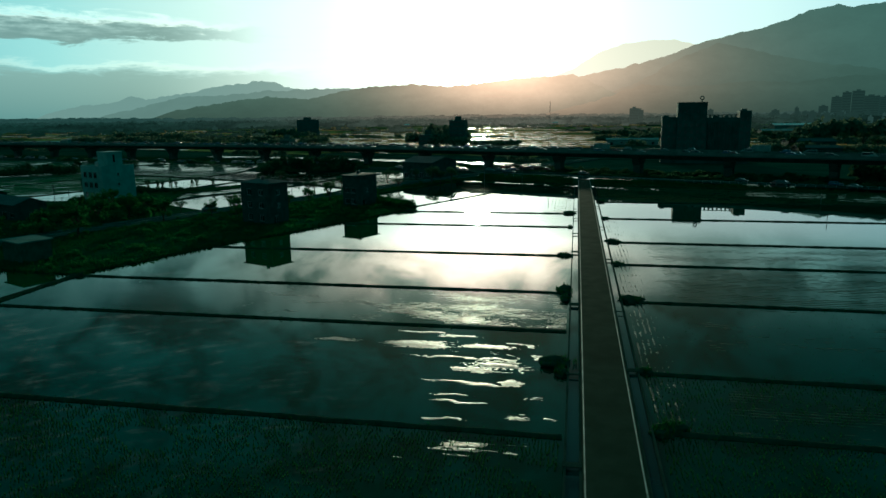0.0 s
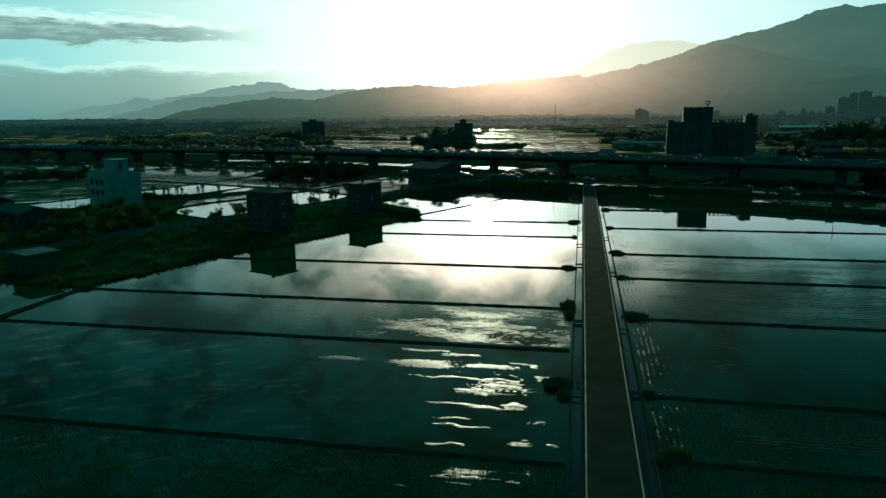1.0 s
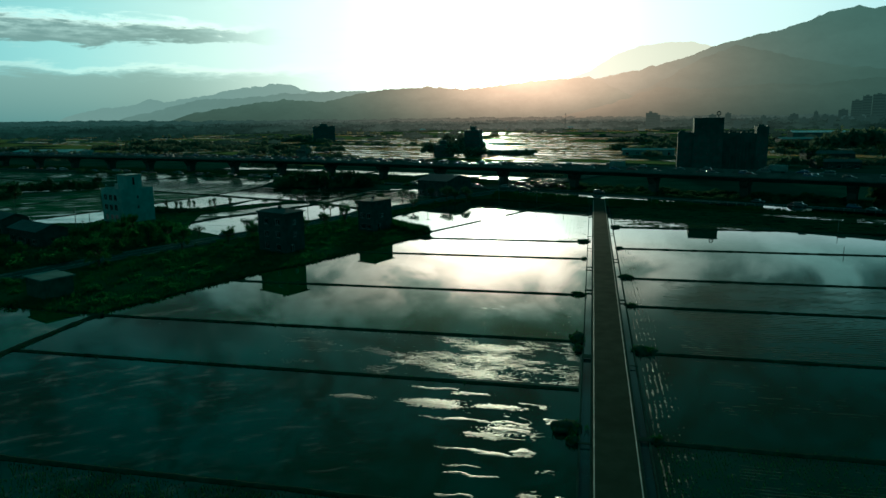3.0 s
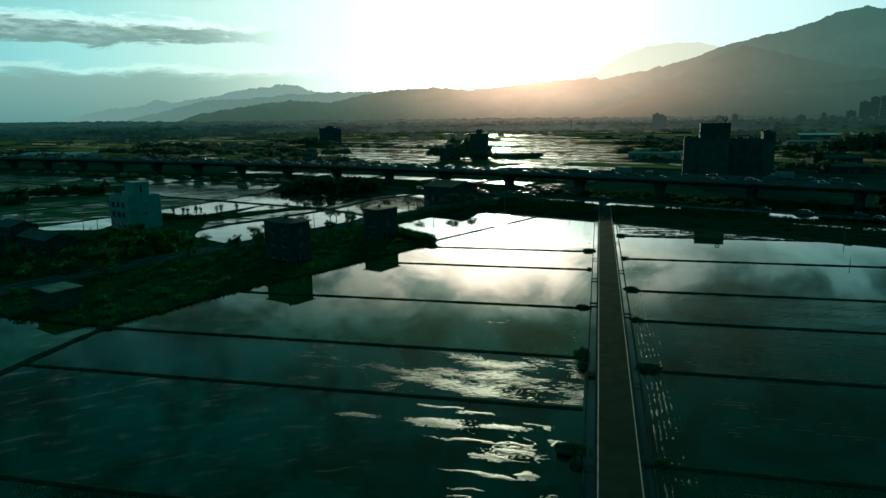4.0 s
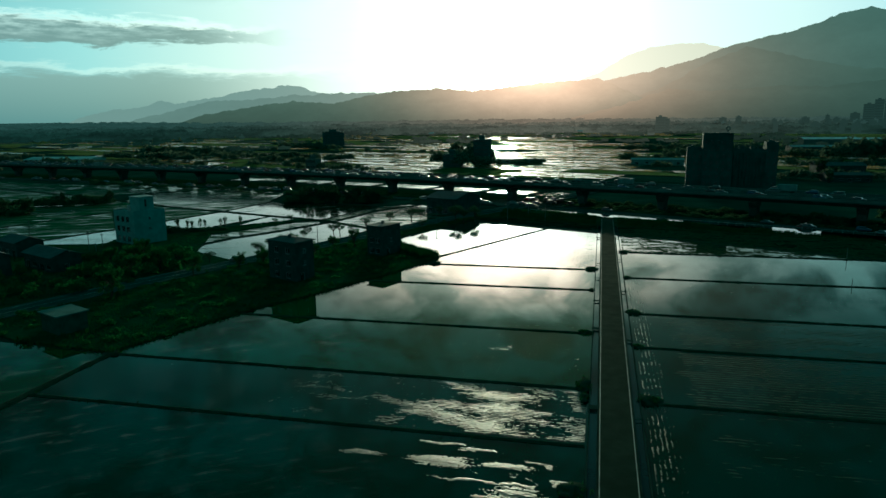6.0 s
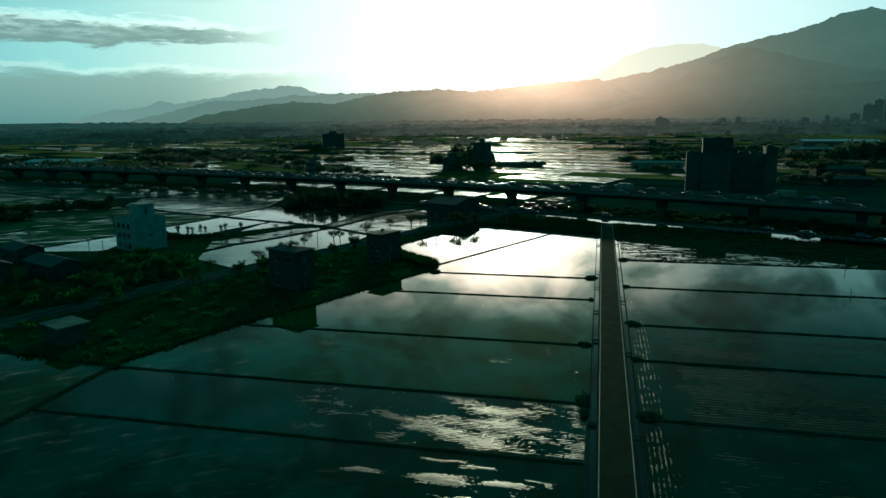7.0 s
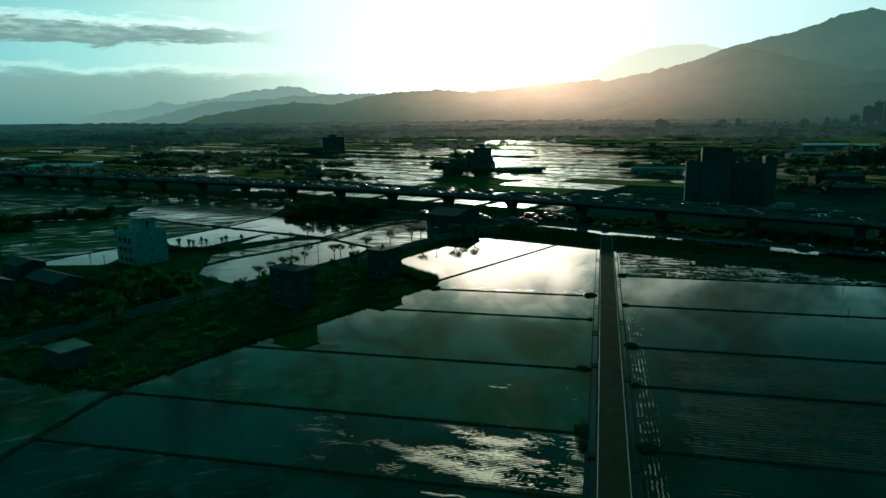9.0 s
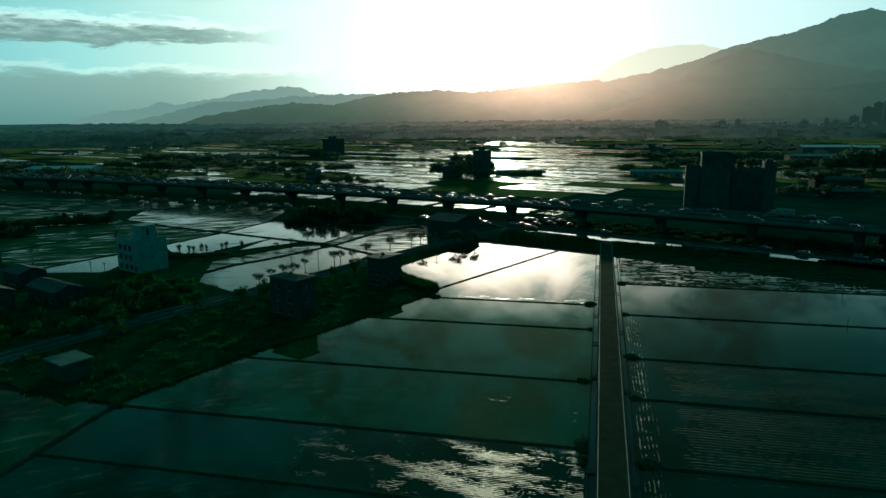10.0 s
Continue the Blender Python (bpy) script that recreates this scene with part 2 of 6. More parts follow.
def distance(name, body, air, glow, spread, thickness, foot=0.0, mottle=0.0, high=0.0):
    """A far backdrop: dark woods with haze and sun glow painted as emission, brighter towards the sun's side, dimmer at
    the foot.
    """
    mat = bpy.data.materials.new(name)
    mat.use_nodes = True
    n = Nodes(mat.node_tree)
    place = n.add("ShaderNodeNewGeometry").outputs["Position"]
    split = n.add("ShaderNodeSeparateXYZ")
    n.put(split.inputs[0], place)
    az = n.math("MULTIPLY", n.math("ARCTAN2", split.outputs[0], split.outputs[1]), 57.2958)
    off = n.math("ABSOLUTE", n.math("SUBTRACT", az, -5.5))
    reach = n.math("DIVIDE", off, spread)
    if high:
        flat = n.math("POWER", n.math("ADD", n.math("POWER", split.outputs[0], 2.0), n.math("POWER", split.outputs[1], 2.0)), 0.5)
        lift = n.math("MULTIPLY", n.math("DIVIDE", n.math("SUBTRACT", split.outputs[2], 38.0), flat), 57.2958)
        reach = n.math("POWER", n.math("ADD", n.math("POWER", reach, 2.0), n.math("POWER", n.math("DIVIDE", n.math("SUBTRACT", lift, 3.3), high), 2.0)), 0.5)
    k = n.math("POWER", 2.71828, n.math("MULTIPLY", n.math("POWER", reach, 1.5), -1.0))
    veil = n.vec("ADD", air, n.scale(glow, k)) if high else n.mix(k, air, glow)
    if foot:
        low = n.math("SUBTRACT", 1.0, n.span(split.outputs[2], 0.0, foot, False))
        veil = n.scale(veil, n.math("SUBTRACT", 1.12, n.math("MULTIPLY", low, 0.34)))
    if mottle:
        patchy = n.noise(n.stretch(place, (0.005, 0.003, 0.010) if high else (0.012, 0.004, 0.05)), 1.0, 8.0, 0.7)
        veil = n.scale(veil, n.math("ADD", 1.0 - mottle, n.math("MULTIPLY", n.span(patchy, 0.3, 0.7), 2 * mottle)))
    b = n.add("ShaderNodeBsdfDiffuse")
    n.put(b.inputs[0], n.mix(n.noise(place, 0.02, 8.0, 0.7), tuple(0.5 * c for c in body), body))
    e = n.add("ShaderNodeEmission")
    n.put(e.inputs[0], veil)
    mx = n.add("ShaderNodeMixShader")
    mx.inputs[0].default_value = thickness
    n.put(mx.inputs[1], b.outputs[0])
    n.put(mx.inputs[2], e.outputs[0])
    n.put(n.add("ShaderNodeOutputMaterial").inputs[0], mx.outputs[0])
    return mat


M_GROUND = surface("plain_soil_and_grass", (0.009, 0.027, 0.019), (0.022, 0.054, 0.037), 0.05, (0.9, 1.0), 0.01, 30, spec=0.0)
M_GRASS = surface("rough_grass", (0.0045, 0.023, 0.011), (0.015, 0.054, 0.023), 0.22, (0.85, 1.0), 0.008, 14, spec=0.0)
M_BLADE = surface("grass_blades", (0.010, 0.034, 0.013), (0.028, 0.082, 0.028), 0.3, (0.75, 0.9), spec=0.0, translucent=(0.016, 0.066, 0.014))
M_BUND = surface("wet_bund_mud", (0.013, 0.022, 0.014), (0.032, 0.046, 0.032), 0.9, (0.85, 1.0), 0.05, 9, spec=0.0)
M_MUD = surface("wet_paddy_mud", (0.060, 0.040, 0.024), (0.145, 0.102, 0.068), 0.9, (0.20, 0.66), 0.05, 9, spec=0.36)
M_ROAD = surface("farm_road_concrete", (0.013, 0.025, 0.015), (0.026, 0.041, 0.027), 0.35, (0.85, 0.98), 0.006, 40, spec=0.006)
M_ASPHALT = surface("asphalt", (0.016, 0.034, 0.029), (0.032, 0.058, 0.050), 0.4, (0.85, 0.96), 0.006, 60, spec=0.0)
M_PAINT = surface("road_line_paint", (0.13, 0.15, 0.13), (0.30, 0.32, 0.28), 1.1, (0.6, 0.8), spec=0.15, stains=0.8)
M_CONCRETE = surface("weathered_concrete", (0.062, 0.078, 0.070), (0.115, 0.140, 0.125), 0.25, (0.8, 0.95), 0.01, 20, spec=0.0)
M_DARKCON = surface("grimy_concrete", (0.034, 0.054, 0.048), (0.064, 0.094, 0.084), 0.2, (0.85, 0.98), 0.01, 20, spec=0.0)
M_WATER = water("still_paddy_water", 0.0009)
M_RIPPLE = water("ruffled_paddy_water", 0.0035, rough=0.02, streak=0.02, waves=(3.2, 7.5))
M_CHOP = water("wind_ruffled_water", 0.012, rough=0.07, streak=0.06, waves=(2.0, 3.0))
M_GREENWATER = water("green_silty_paddy_water", 0.0009, (0.0050, 0.029, 0.0065))
M_DITCH = water("ditch_water", 0.002, (0.008, 0.022, 0.022))
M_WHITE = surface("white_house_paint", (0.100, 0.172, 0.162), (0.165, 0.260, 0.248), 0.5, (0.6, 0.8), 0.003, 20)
M_TILE = surface("dark_wall_tile", (0.088, 0.120, 0.115), (0.152, 0.203, 0.190), 0.6, (0.6, 0.8), 0.004, 20)
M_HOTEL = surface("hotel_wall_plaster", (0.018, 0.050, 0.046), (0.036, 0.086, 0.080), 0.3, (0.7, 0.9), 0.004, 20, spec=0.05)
M_DIMGLASS = surface("dusty_dark_glass", (0.020, 0.028, 0.027), (0.038, 0.050, 0.048), 0.3, (0.25, 0.4), spec=0.3)
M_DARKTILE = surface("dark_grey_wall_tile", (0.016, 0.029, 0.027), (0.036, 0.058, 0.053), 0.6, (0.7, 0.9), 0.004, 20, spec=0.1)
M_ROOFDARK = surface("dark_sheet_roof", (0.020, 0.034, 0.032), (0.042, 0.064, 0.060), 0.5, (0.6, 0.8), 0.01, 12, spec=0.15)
M_MOSSY = surface("mossy_ditch_concrete", (0.016, 0.028, 0.021), (0.040, 0.056, 0.044), 0.5, (0.8, 0.95), 0.01, 16, spec=0.0)
M_ROOF = surface("sheet_metal_roof", (0.090, 0.125, 0.118), (0.150, 0.200, 0.190), 0.5, (0.4, 0.6), 0.01, 12, spec=0.5)
M_ROOFLIGHT = surface("pale_sheet_roof", (0.066, 0.112, 0.096), (0.105, 0.168, 0.148), 0.4, (0.8, 0.95), 0.004, 14, spec=0.02)
M_SHEDWALL = surface("weathered_shed_board", (0.022, 0.040, 0.030), (0.048, 0.078, 0.060), 0.8, (0.8, 1.0), 0.01, 12, spec=0.0)
M_GLASS = plain("window_glass", (0.012, 0.016, 0.018), 0.06)
M_FRAME = plain("window_frame_metal", (0.32, 0.33, 0.33), 0.45, 0.6)
M_STEEL = surface("galvanised_steel", (0.20, 0.21, 0.21), (0.34, 0.35, 0.35), 2.0, (0.4, 0.6), metallic=0.6)
M_POLE = surface("dark_pole", (0.07, 0.07, 0.065), (0.13, 0.13, 0.12), 1.0, (0.7, 0.9))
M_BARK = surface("bark", (0.035, 0.028, 0.020), (0.085, 0.065, 0.045), 2.0, (0.85, 1.0), 0.02, 8, spec=0.1)
M_LEAF = surface("tree_leaves", (0.018, 0.050, 0.022), (0.050, 0.120, 0.046), 0.6, (0.7, 0.9), spec=0.0, translucent=(0.034, 0.12, 0.026), vary=0.15)
M_LEAFDARK = surface("dense_dark_leaves", (0.018, 0.048, 0.026), (0.046, 0.104, 0.050), 0.4, (0.7, 0.9), spec=0.0, translucent=(0.040, 0.085, 0.040), vary=0.15)
M_RICE = surface("rice_seedlings", (0.025, 0.080, 0.018), (0.052, 0.125, 0.030), 0.3, (0.7, 0.9), spec=0.0, translucent=(0.026, 0.075, 0.016))
M_GLITTERLEAF = surface("wet_seedlings", (0.020, 0.060, 0.016), (0.045, 0.100, 0.028), 0.3, (0.22, 0.40), spec=0.7, translucent=(0.05, 0.09, 0.02))
M_CROP = surface("young_green_crop", (0.016, 0.085, 0.022), (0.046, 0.165, 0.044), 0.12, (0.85, 1.0), 0.05, 40, spec=0.004, translucent=(0.06, 0.11, 0.01))
M_TYRE = plain("tyre_rubber", (0.02, 0.02, 0.02), 0.85)
M_CARGLASS = plain("car_glass", (0.01, 0.012, 0.014), 0.05)
CAR_PAINTS = [surface("car_paint_" + n, tuple(0.85 * v for v in c), c, 0.6, (0.28, 0.42), spec=0.5, stains=0.15) for n, c in
              (("white", (0.12, 0.13, 0.125)), ("silver", (0.07, 0.077, 0.077)), ("grey", (0.035, 0.040, 0.043)), ("black", (0.02, 0.02, 0.022)), ("red", (0.10, 0.015, 0.015)), ("blue", (0.02, 0.04, 0.09)))]
M_LAMP = plain("tail_lamp_red", (0.35, 0.01, 0.01), 0.25)
M_HEADLAMP = plain("head_lamp_glass", (0.8, 0.8, 0.78), 0.1)


# ---- builders ----
def bm_new():
    return bmesh.new()


def box(bm, x0, x1, y0, y1, z0, z1, m=None):
    vs = [bm.verts.new(Vector(p) if m is None else m @ Vector(p)) for p in
          ((x0, y0, z0), (x1, y0, z0), (x1, y1, z0), (x0, y1, z0), (x0, y0, z1), (x1, y0, z1), (x1, y1, z1), (x0, y1, z1))]
    for f in ((0, 3, 2, 1), (4, 5, 6, 7), (0, 1, 5, 4), (1, 2, 6, 5), (2, 3, 7, 6), (3, 0, 4, 7)):
        bm.faces.new([vs[i] for i in f])
    return vs


def tube(bm, a, b, r0, r1, sides=7, cap=True):
    a, b = Vector(a), Vector(b)
    q = (b - a).to_track_quat("Z", "Y")
    rings = []
    for p, r in ((a, r0), (b, r1)):
        rings.append([bm.verts.new(p + q @ Vector((r * math.cos(2 * math.pi * i / sides), r * math.sin(2 * math.pi * i / sides), 0))) for i in range(sides)])
    for i in range(sides):
        j = (i + 1) % sides
        bm.faces.new((rings[0][i], rings[0][j], rings[1][j], rings[1][i]))
    if cap:
        bm.faces.new(rings[1])
        bm.faces.new(rings[0][::-1])


def prism(bm, outline, z0, z1):
    """A closed prism over a plan outline."""
    area = sum(a[0] * b[1] - b[0] * a[1] for a, b in zip(outline, outline[1:] + outline[:1]))
    if area < 0:
        outline = outline[::-1]
    low = [bm.verts.new((x, y, z0)) for x, y in outline]
    top = [bm.verts.new((x, y, z1)) for x, y in outline]
    bm.faces.new(top)
    bm.faces.new(low[::-1])
    for i in range(len(outline)):
        j = (i + 1) % len(outline)
        bm.faces.new((low[i], low[j], top[j], top[i]))


def finish(name, bm, mat, smooth=False):
    me = bpy.data.meshes.new(name)
    bmesh.ops.recalc_face_normals(bm, faces=bm.faces[:])
    bm.to_mesh(me)
    bm.free()
    me.materials.append(mat)
    if smooth:
        me.shade_smooth()
    return me


def part(name, bm, mat, parent=None, label="", smooth=False):
    ob = new(name, finish(name, bm, mat, smooth))
    if parent:
        ob.parent = parent
    return tagged(ob, label)


def thing(name, m, label, category, group="", kind=""):
    ob = new(name)
    ob.matrix_world = m
    ob.empty_display_size = 0.2
    return tagged(ob, label, category, group, kind)


def raw(name, verts, faces, mat, label="", category="", kind="", parent=None, smooth=False):
    me = bpy.data.meshes.new(name)
    me.from_pydata(verts, [], faces)
    me.materials.append(mat)
    me.update()
    if smooth:
        me.shade_smooth()
    ob = new(name, me)
    if parent:
        ob.parent = parent
    return tagged(ob, label, category, "", kind)


def resample(points, step):
    out = []
    for (x0, y0), (x1, y1) in zip(points, points[1:]):
        n = max(1, int(math.hypot(x1 - x0, y1 - y0) / step))
        out += [(x0 + (x1 - x0) * i / n, y0 + (y1 - y0) * i / n) for i in range(n)]
    return out + [points[-1]]


def smooth_line(points, rounds=3):
    for _ in range(rounds):
        out = [points[0]]
        for a, b in zip(points, points[1:]):
            out += [(0.75 * a[0] + 0.25 * b[0], 0.75 * a[1] + 0.25 * b[1]), (0.25 * a[0] + 0.75 * b[0], 0.25 * a[1] + 0.75 * b[1])]
        points = out + [points[-1]]
    return points


def normals(points):
    out = []
    for i in range(len(points)):
        a, b = points[max(0, i - 1)], points[min(len(points) - 1, i + 1)]
        d = Vector((b[0] - a[0], b[1] - a[1])).normalized()
        out.append((-d.y, d.x))
    return out


def sweep(points, section, closed=True):
    """Verts and faces of a section (offset to the left, height) swept along a plan line."""
    verts, faces, k = [], [], len(section)
    for (x, y), (nx, ny) in zip(points, normals(points)):
        verts += [(x + nx * o, y + ny * o, h) for o, h in section]
    for i in range(len(points) - 1):
        for j in range(k if closed else k - 1):
            a, b = i * k + j, i * k + (j + 1) % k
            faces.append((a, b, b + k, a + k))
    if closed:
        faces += [tuple(range(k))[::-1], tuple(range((len(points) - 1) * k, len(points) * k))]
    return verts, faces


def bund(points, width=0.7, height=0.25, base=-0.14, name="bund", lumps=0.06):
    """An earthen paddy bund, uneven along its length."""
    pts = resample(points, 0.9)
    verts, faces = [], []
    for i, ((x, y), (nx, ny)) in enumerate(zip(pts, normals(pts))):
        w = width * (0.5 + 0.22 * noise.noise((x * 0.35, y * 0.35, 3)) + 0.12 * noise.noise((x * 1.7, y * 1.7, 8)))
        h = height * (1 + 0.35 * noise.noise((x * 0.5, y * 0.5, 5))) + lumps * noise.noise((x * 2.1, y * 2.1, 1))
        sway = 0.12 * noise.noise((x * 0.2, y * 0.2, 9))
        for o, z in ((-1.5, base), (-0.8, h * 0.7), (0, h), (0.8, h * 0.72), (1.5, base)):
            verts.append((x + nx * (o * w + sway), y + ny * (o * w + sway), z))
    for i in range(len(pts) - 1):
        for j in range(4):
            a = i * 5 + j
            faces.append((a, a + 1, a + 6, a + 5))
    return raw(name, verts, faces, M_BUND, "low dark mud bund between flooded paddies", "bund", "structure", smooth=True)


def sheet(name, outline, z, mat, label, category="paddy field", kind="structure"):
    return raw(name, [(x, y, z) for x, y in outline], [tuple(range(len(outline)))], mat, label, category, kind)


# ---- ground, road and ditches ----
raw("ground", [(-4900, -900, -0.16), (4900, -900, -0.16), (4900, 4950, -0.16), (-4900, 4950, -0.16)], [(0, 1, 2, 3)], M_GROUND,
    "dark green and brown farm plain", "ground", "structure")

ROAD_L, ROAD_R = 1.0, 5.5
bm = bm_new()
box(bm, ROAD_L, ROAD_R, -60, 272, -0.14, 0.42)
part("road", bm, M_ROAD)
tagged(bpy.data.objects["road"], "straight grey concrete farm road between flooded paddies", "road", "", "structure")
for x in (ROAD_L + 0.12, ROAD_R - 0.24):
    for i, y in enumerate(range(-60, 268, 8)):
        bm = bm_new()
        box(bm, x, x + 0.12, y + 0.02, y + 7.98, 0.42, 0.424)
        part("edge_line", bm, M_PAINT, bpy.data.objects["road"], "worn white edge line")

for side, x0, x1 in ((-1, -0.35, 0.98), (1, 5.52, 6.75)):
    ditch = thing("irrigation_ditch", pose(0, 0, 0), "narrow concrete irrigation ditch along the farm road", "ditch", kind="structure")
    for xa, xb in ((x0, x0 + 0.18), (x1 - 0.18, x1)):
        bm = bm_new()
        box(bm, xa, xb, -60, 262, -0.14, 0.36)
        part("ditch_wall", bm, M_MOSSY, ditch)
    raw("ditch_water", [(x0 + 0.18, -60, 0.08), (x1 - 0.18, -60, 0.08), (x1 - 0.18, 262, 0.08), (x0 + 0.18, 262, 0.08)], [(0, 1, 2, 3)], M_DITCH, parent=ditch)
    rnd = random.Random(5 + side)
    y = 30.0
    while y < 255:
        bm = bm_new()
        box(bm, x0 - 0.1, x1 + 0.0 if side < 0 else x1 + 0.1, y, y + rnd.uniform(0.25, 1.4), 0.364, 0.44)
        part("cover_slab", bm, M_MOSSY, ditch)
        y += rnd.uniform(14, 42)

# ---- paddies beside the road ----
LEFT_EDGE = [(-82, -60), (-82, 98.5), (-70.5, 129), (-62.5, 143), (-55.5, 159), (-46, 180), (-44.5, 190)]


def left_at(y):
    for (x0, y0), (x1, y1) in zip(LEFT_EDGE, LEFT_EDGE[1:]):
        if y0 <= y <= y1:
            return x0 + (x1 - x0) * (y - y0) / (y1 - y0)
    return LEFT_EDGE[-1][0]


LEFT_ROWS = [-60, 20, 52.3, 80, 98.3, 125.2, 158, 179.7]
for i, (a, b) in enumerate(zip(LEFT_ROWS, LEFT_ROWS[1:])):
    line = [(-0.3, a), (-0.3, b), (left_at(b), b)] + [(x, y) for x, y in LEFT_EDGE[::-1] if a < y < b] + [(left_at(a), a)]
    sheet("paddy_water", line, 0.0, M_RIPPLE if i == 3 else M_GREENWATER if i > 3 else M_WATER, "flooded paddy with still dark water")
    if a > -60:
        bund([(left_at(a), a), (-0.6, a)], 0.52)
tri = [(-0.3, 179.7), (-0.3, 253), (-11.5, 258), (-28.5, 223), (-44.5, 190), (-46, 179.7)]
sheet("paddy_water", tri, 0.0, M_WATER, "flooded paddy shining in the low sun")
sheet("pond_water", [(-44.5, 190), (-28.5, 223), (-11.5, 258), (-16, 261), (-39, 269), (-47, 266.5), (-53, 246), (-64, 219), (-65, 214), (-60, 204.5), (-52, 196)], 0.0, M_WATER, "flooded corner field shining in the low sun")
bund([(-46, 179.7), (-0.6, 179.7)], 0.52)
bund([(-45, 189), (-28.5, 223), (-11.5, 258)], 0.9)
bund([(-82, -60), (-82, 98.3)], 1.1, 0.35)
sheet("paddy_water", [(-82.5, -60), (-82.5, 98), (-95, 99), (-160, 104), (-230, 60), (-230, -60)], 0.0, M_GREENWATER, "flooded paddy with still dark water")

RIGHT_ROWS = [-60, 15, 54.4, 67.6, 94.7, 118.9, 140.0, 172.0, 204.8]
for i, (a, b) in enumerate(zip(RIGHT_ROWS, RIGHT_ROWS[1:])):
    sheet("paddy_water", [(6.75, a), (190, a - 1.5), (190, b - 1.5), (6.75, b)], 0.0, M_RIPPLE if i in (2, 4, 5) else M_WATER, "flooded paddy with still dark water")
    if a > -60:
        bund([(7.0, a), (190, a - 1.5)], 0.52)
sheet("paddy_water", [(6.75, 204.8), (190, 203.3), (190, 206), (87, 233), (45, 243), (6.75, 251)], 0.0, M_WATER, "flooded field with patches of bare mud")
bund([(7.0, 204.8), (190, 203.3)], 0.52)


# ---- mountains ----
def ridge(name, dist, profile, mat, label, deep=500.0, rough=0.05, seed=0):
    """A mountain range: crest heights by bearing, with spurs running down towards the plain."""
    bearings = np.arange(profile[0][0], profile[-1][0], 0.12)
    heights = np.interp(bearings, [p[0] for p in profile], [p[1] for p in profile])
    rows = 14
    verts, faces = [], []
    for r in range(rows + 1):
        k = r / rows
        for b, h in zip(bearings, heights):
            bump = rough * (noise.fractal((b * 1.3, seed, 0), 0.7, 2.2, 6)) * min(1.0, max(h, 0.0) / 0.8) * 1.9
            crest = 38 + dist * math.tan(radians(max(h + bump, -0.6)))
            spur = noise.fractal((b * 0.55, k * 1.6, seed + 4), 0.8, 2.1, 4)
            z = max(crest, 0.2) * (k ** 0.8) * (1 + 0.18 * spur * k * (1 - k) * 4) - 1.0 * (1 - k)
            d = dist - deep * (1 - k) * (1 + 0.25 * spur)
            verts.append((d * math.sin(radians(b)), d * math.cos(radians(b)), z))
    c = len(bearings)
    for r in range(rows):
        for i in range(c - 1):
            a = r * c + i
            faces.append((a, a + 1, a + c + 1, a + c))
    return raw(name, verts, faces, mat, label, "mountain", "structure", smooth=True)


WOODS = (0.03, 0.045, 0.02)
# mountain haze and the warm glow near the sun are emitted by these materials
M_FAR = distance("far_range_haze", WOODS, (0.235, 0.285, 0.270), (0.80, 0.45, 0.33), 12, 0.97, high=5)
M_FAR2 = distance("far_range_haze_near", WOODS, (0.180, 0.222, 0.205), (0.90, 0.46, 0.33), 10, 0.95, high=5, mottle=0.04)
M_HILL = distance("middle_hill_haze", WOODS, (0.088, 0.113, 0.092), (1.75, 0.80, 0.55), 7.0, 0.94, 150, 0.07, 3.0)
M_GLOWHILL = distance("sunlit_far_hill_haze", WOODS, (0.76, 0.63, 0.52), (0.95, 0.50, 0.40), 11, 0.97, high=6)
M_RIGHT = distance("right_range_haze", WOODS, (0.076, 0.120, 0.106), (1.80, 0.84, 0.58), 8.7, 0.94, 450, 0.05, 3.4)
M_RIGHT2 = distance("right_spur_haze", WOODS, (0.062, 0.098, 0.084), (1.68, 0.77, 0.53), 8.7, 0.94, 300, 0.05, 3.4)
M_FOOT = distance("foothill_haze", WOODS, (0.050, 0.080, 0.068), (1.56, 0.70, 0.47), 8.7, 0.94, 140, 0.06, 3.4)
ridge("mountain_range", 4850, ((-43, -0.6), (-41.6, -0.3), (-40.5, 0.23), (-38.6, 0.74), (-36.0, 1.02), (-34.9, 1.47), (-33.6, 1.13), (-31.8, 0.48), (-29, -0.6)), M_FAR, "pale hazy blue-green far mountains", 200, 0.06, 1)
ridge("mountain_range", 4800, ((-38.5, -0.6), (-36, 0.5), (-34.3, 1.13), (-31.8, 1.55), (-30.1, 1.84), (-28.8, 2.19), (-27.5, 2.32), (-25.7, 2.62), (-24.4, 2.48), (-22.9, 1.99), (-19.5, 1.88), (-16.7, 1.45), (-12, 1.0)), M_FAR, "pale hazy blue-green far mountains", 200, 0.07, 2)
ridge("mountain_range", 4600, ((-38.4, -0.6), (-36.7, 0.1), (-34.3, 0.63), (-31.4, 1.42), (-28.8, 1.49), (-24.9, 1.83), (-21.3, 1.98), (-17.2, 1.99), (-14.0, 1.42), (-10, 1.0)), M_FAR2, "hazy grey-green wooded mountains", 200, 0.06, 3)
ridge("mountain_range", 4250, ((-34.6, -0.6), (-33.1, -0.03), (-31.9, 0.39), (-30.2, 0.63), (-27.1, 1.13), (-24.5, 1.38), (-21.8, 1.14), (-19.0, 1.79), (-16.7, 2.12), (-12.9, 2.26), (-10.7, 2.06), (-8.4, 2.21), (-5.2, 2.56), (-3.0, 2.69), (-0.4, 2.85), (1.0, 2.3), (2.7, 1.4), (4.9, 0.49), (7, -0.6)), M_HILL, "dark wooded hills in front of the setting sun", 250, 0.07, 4)
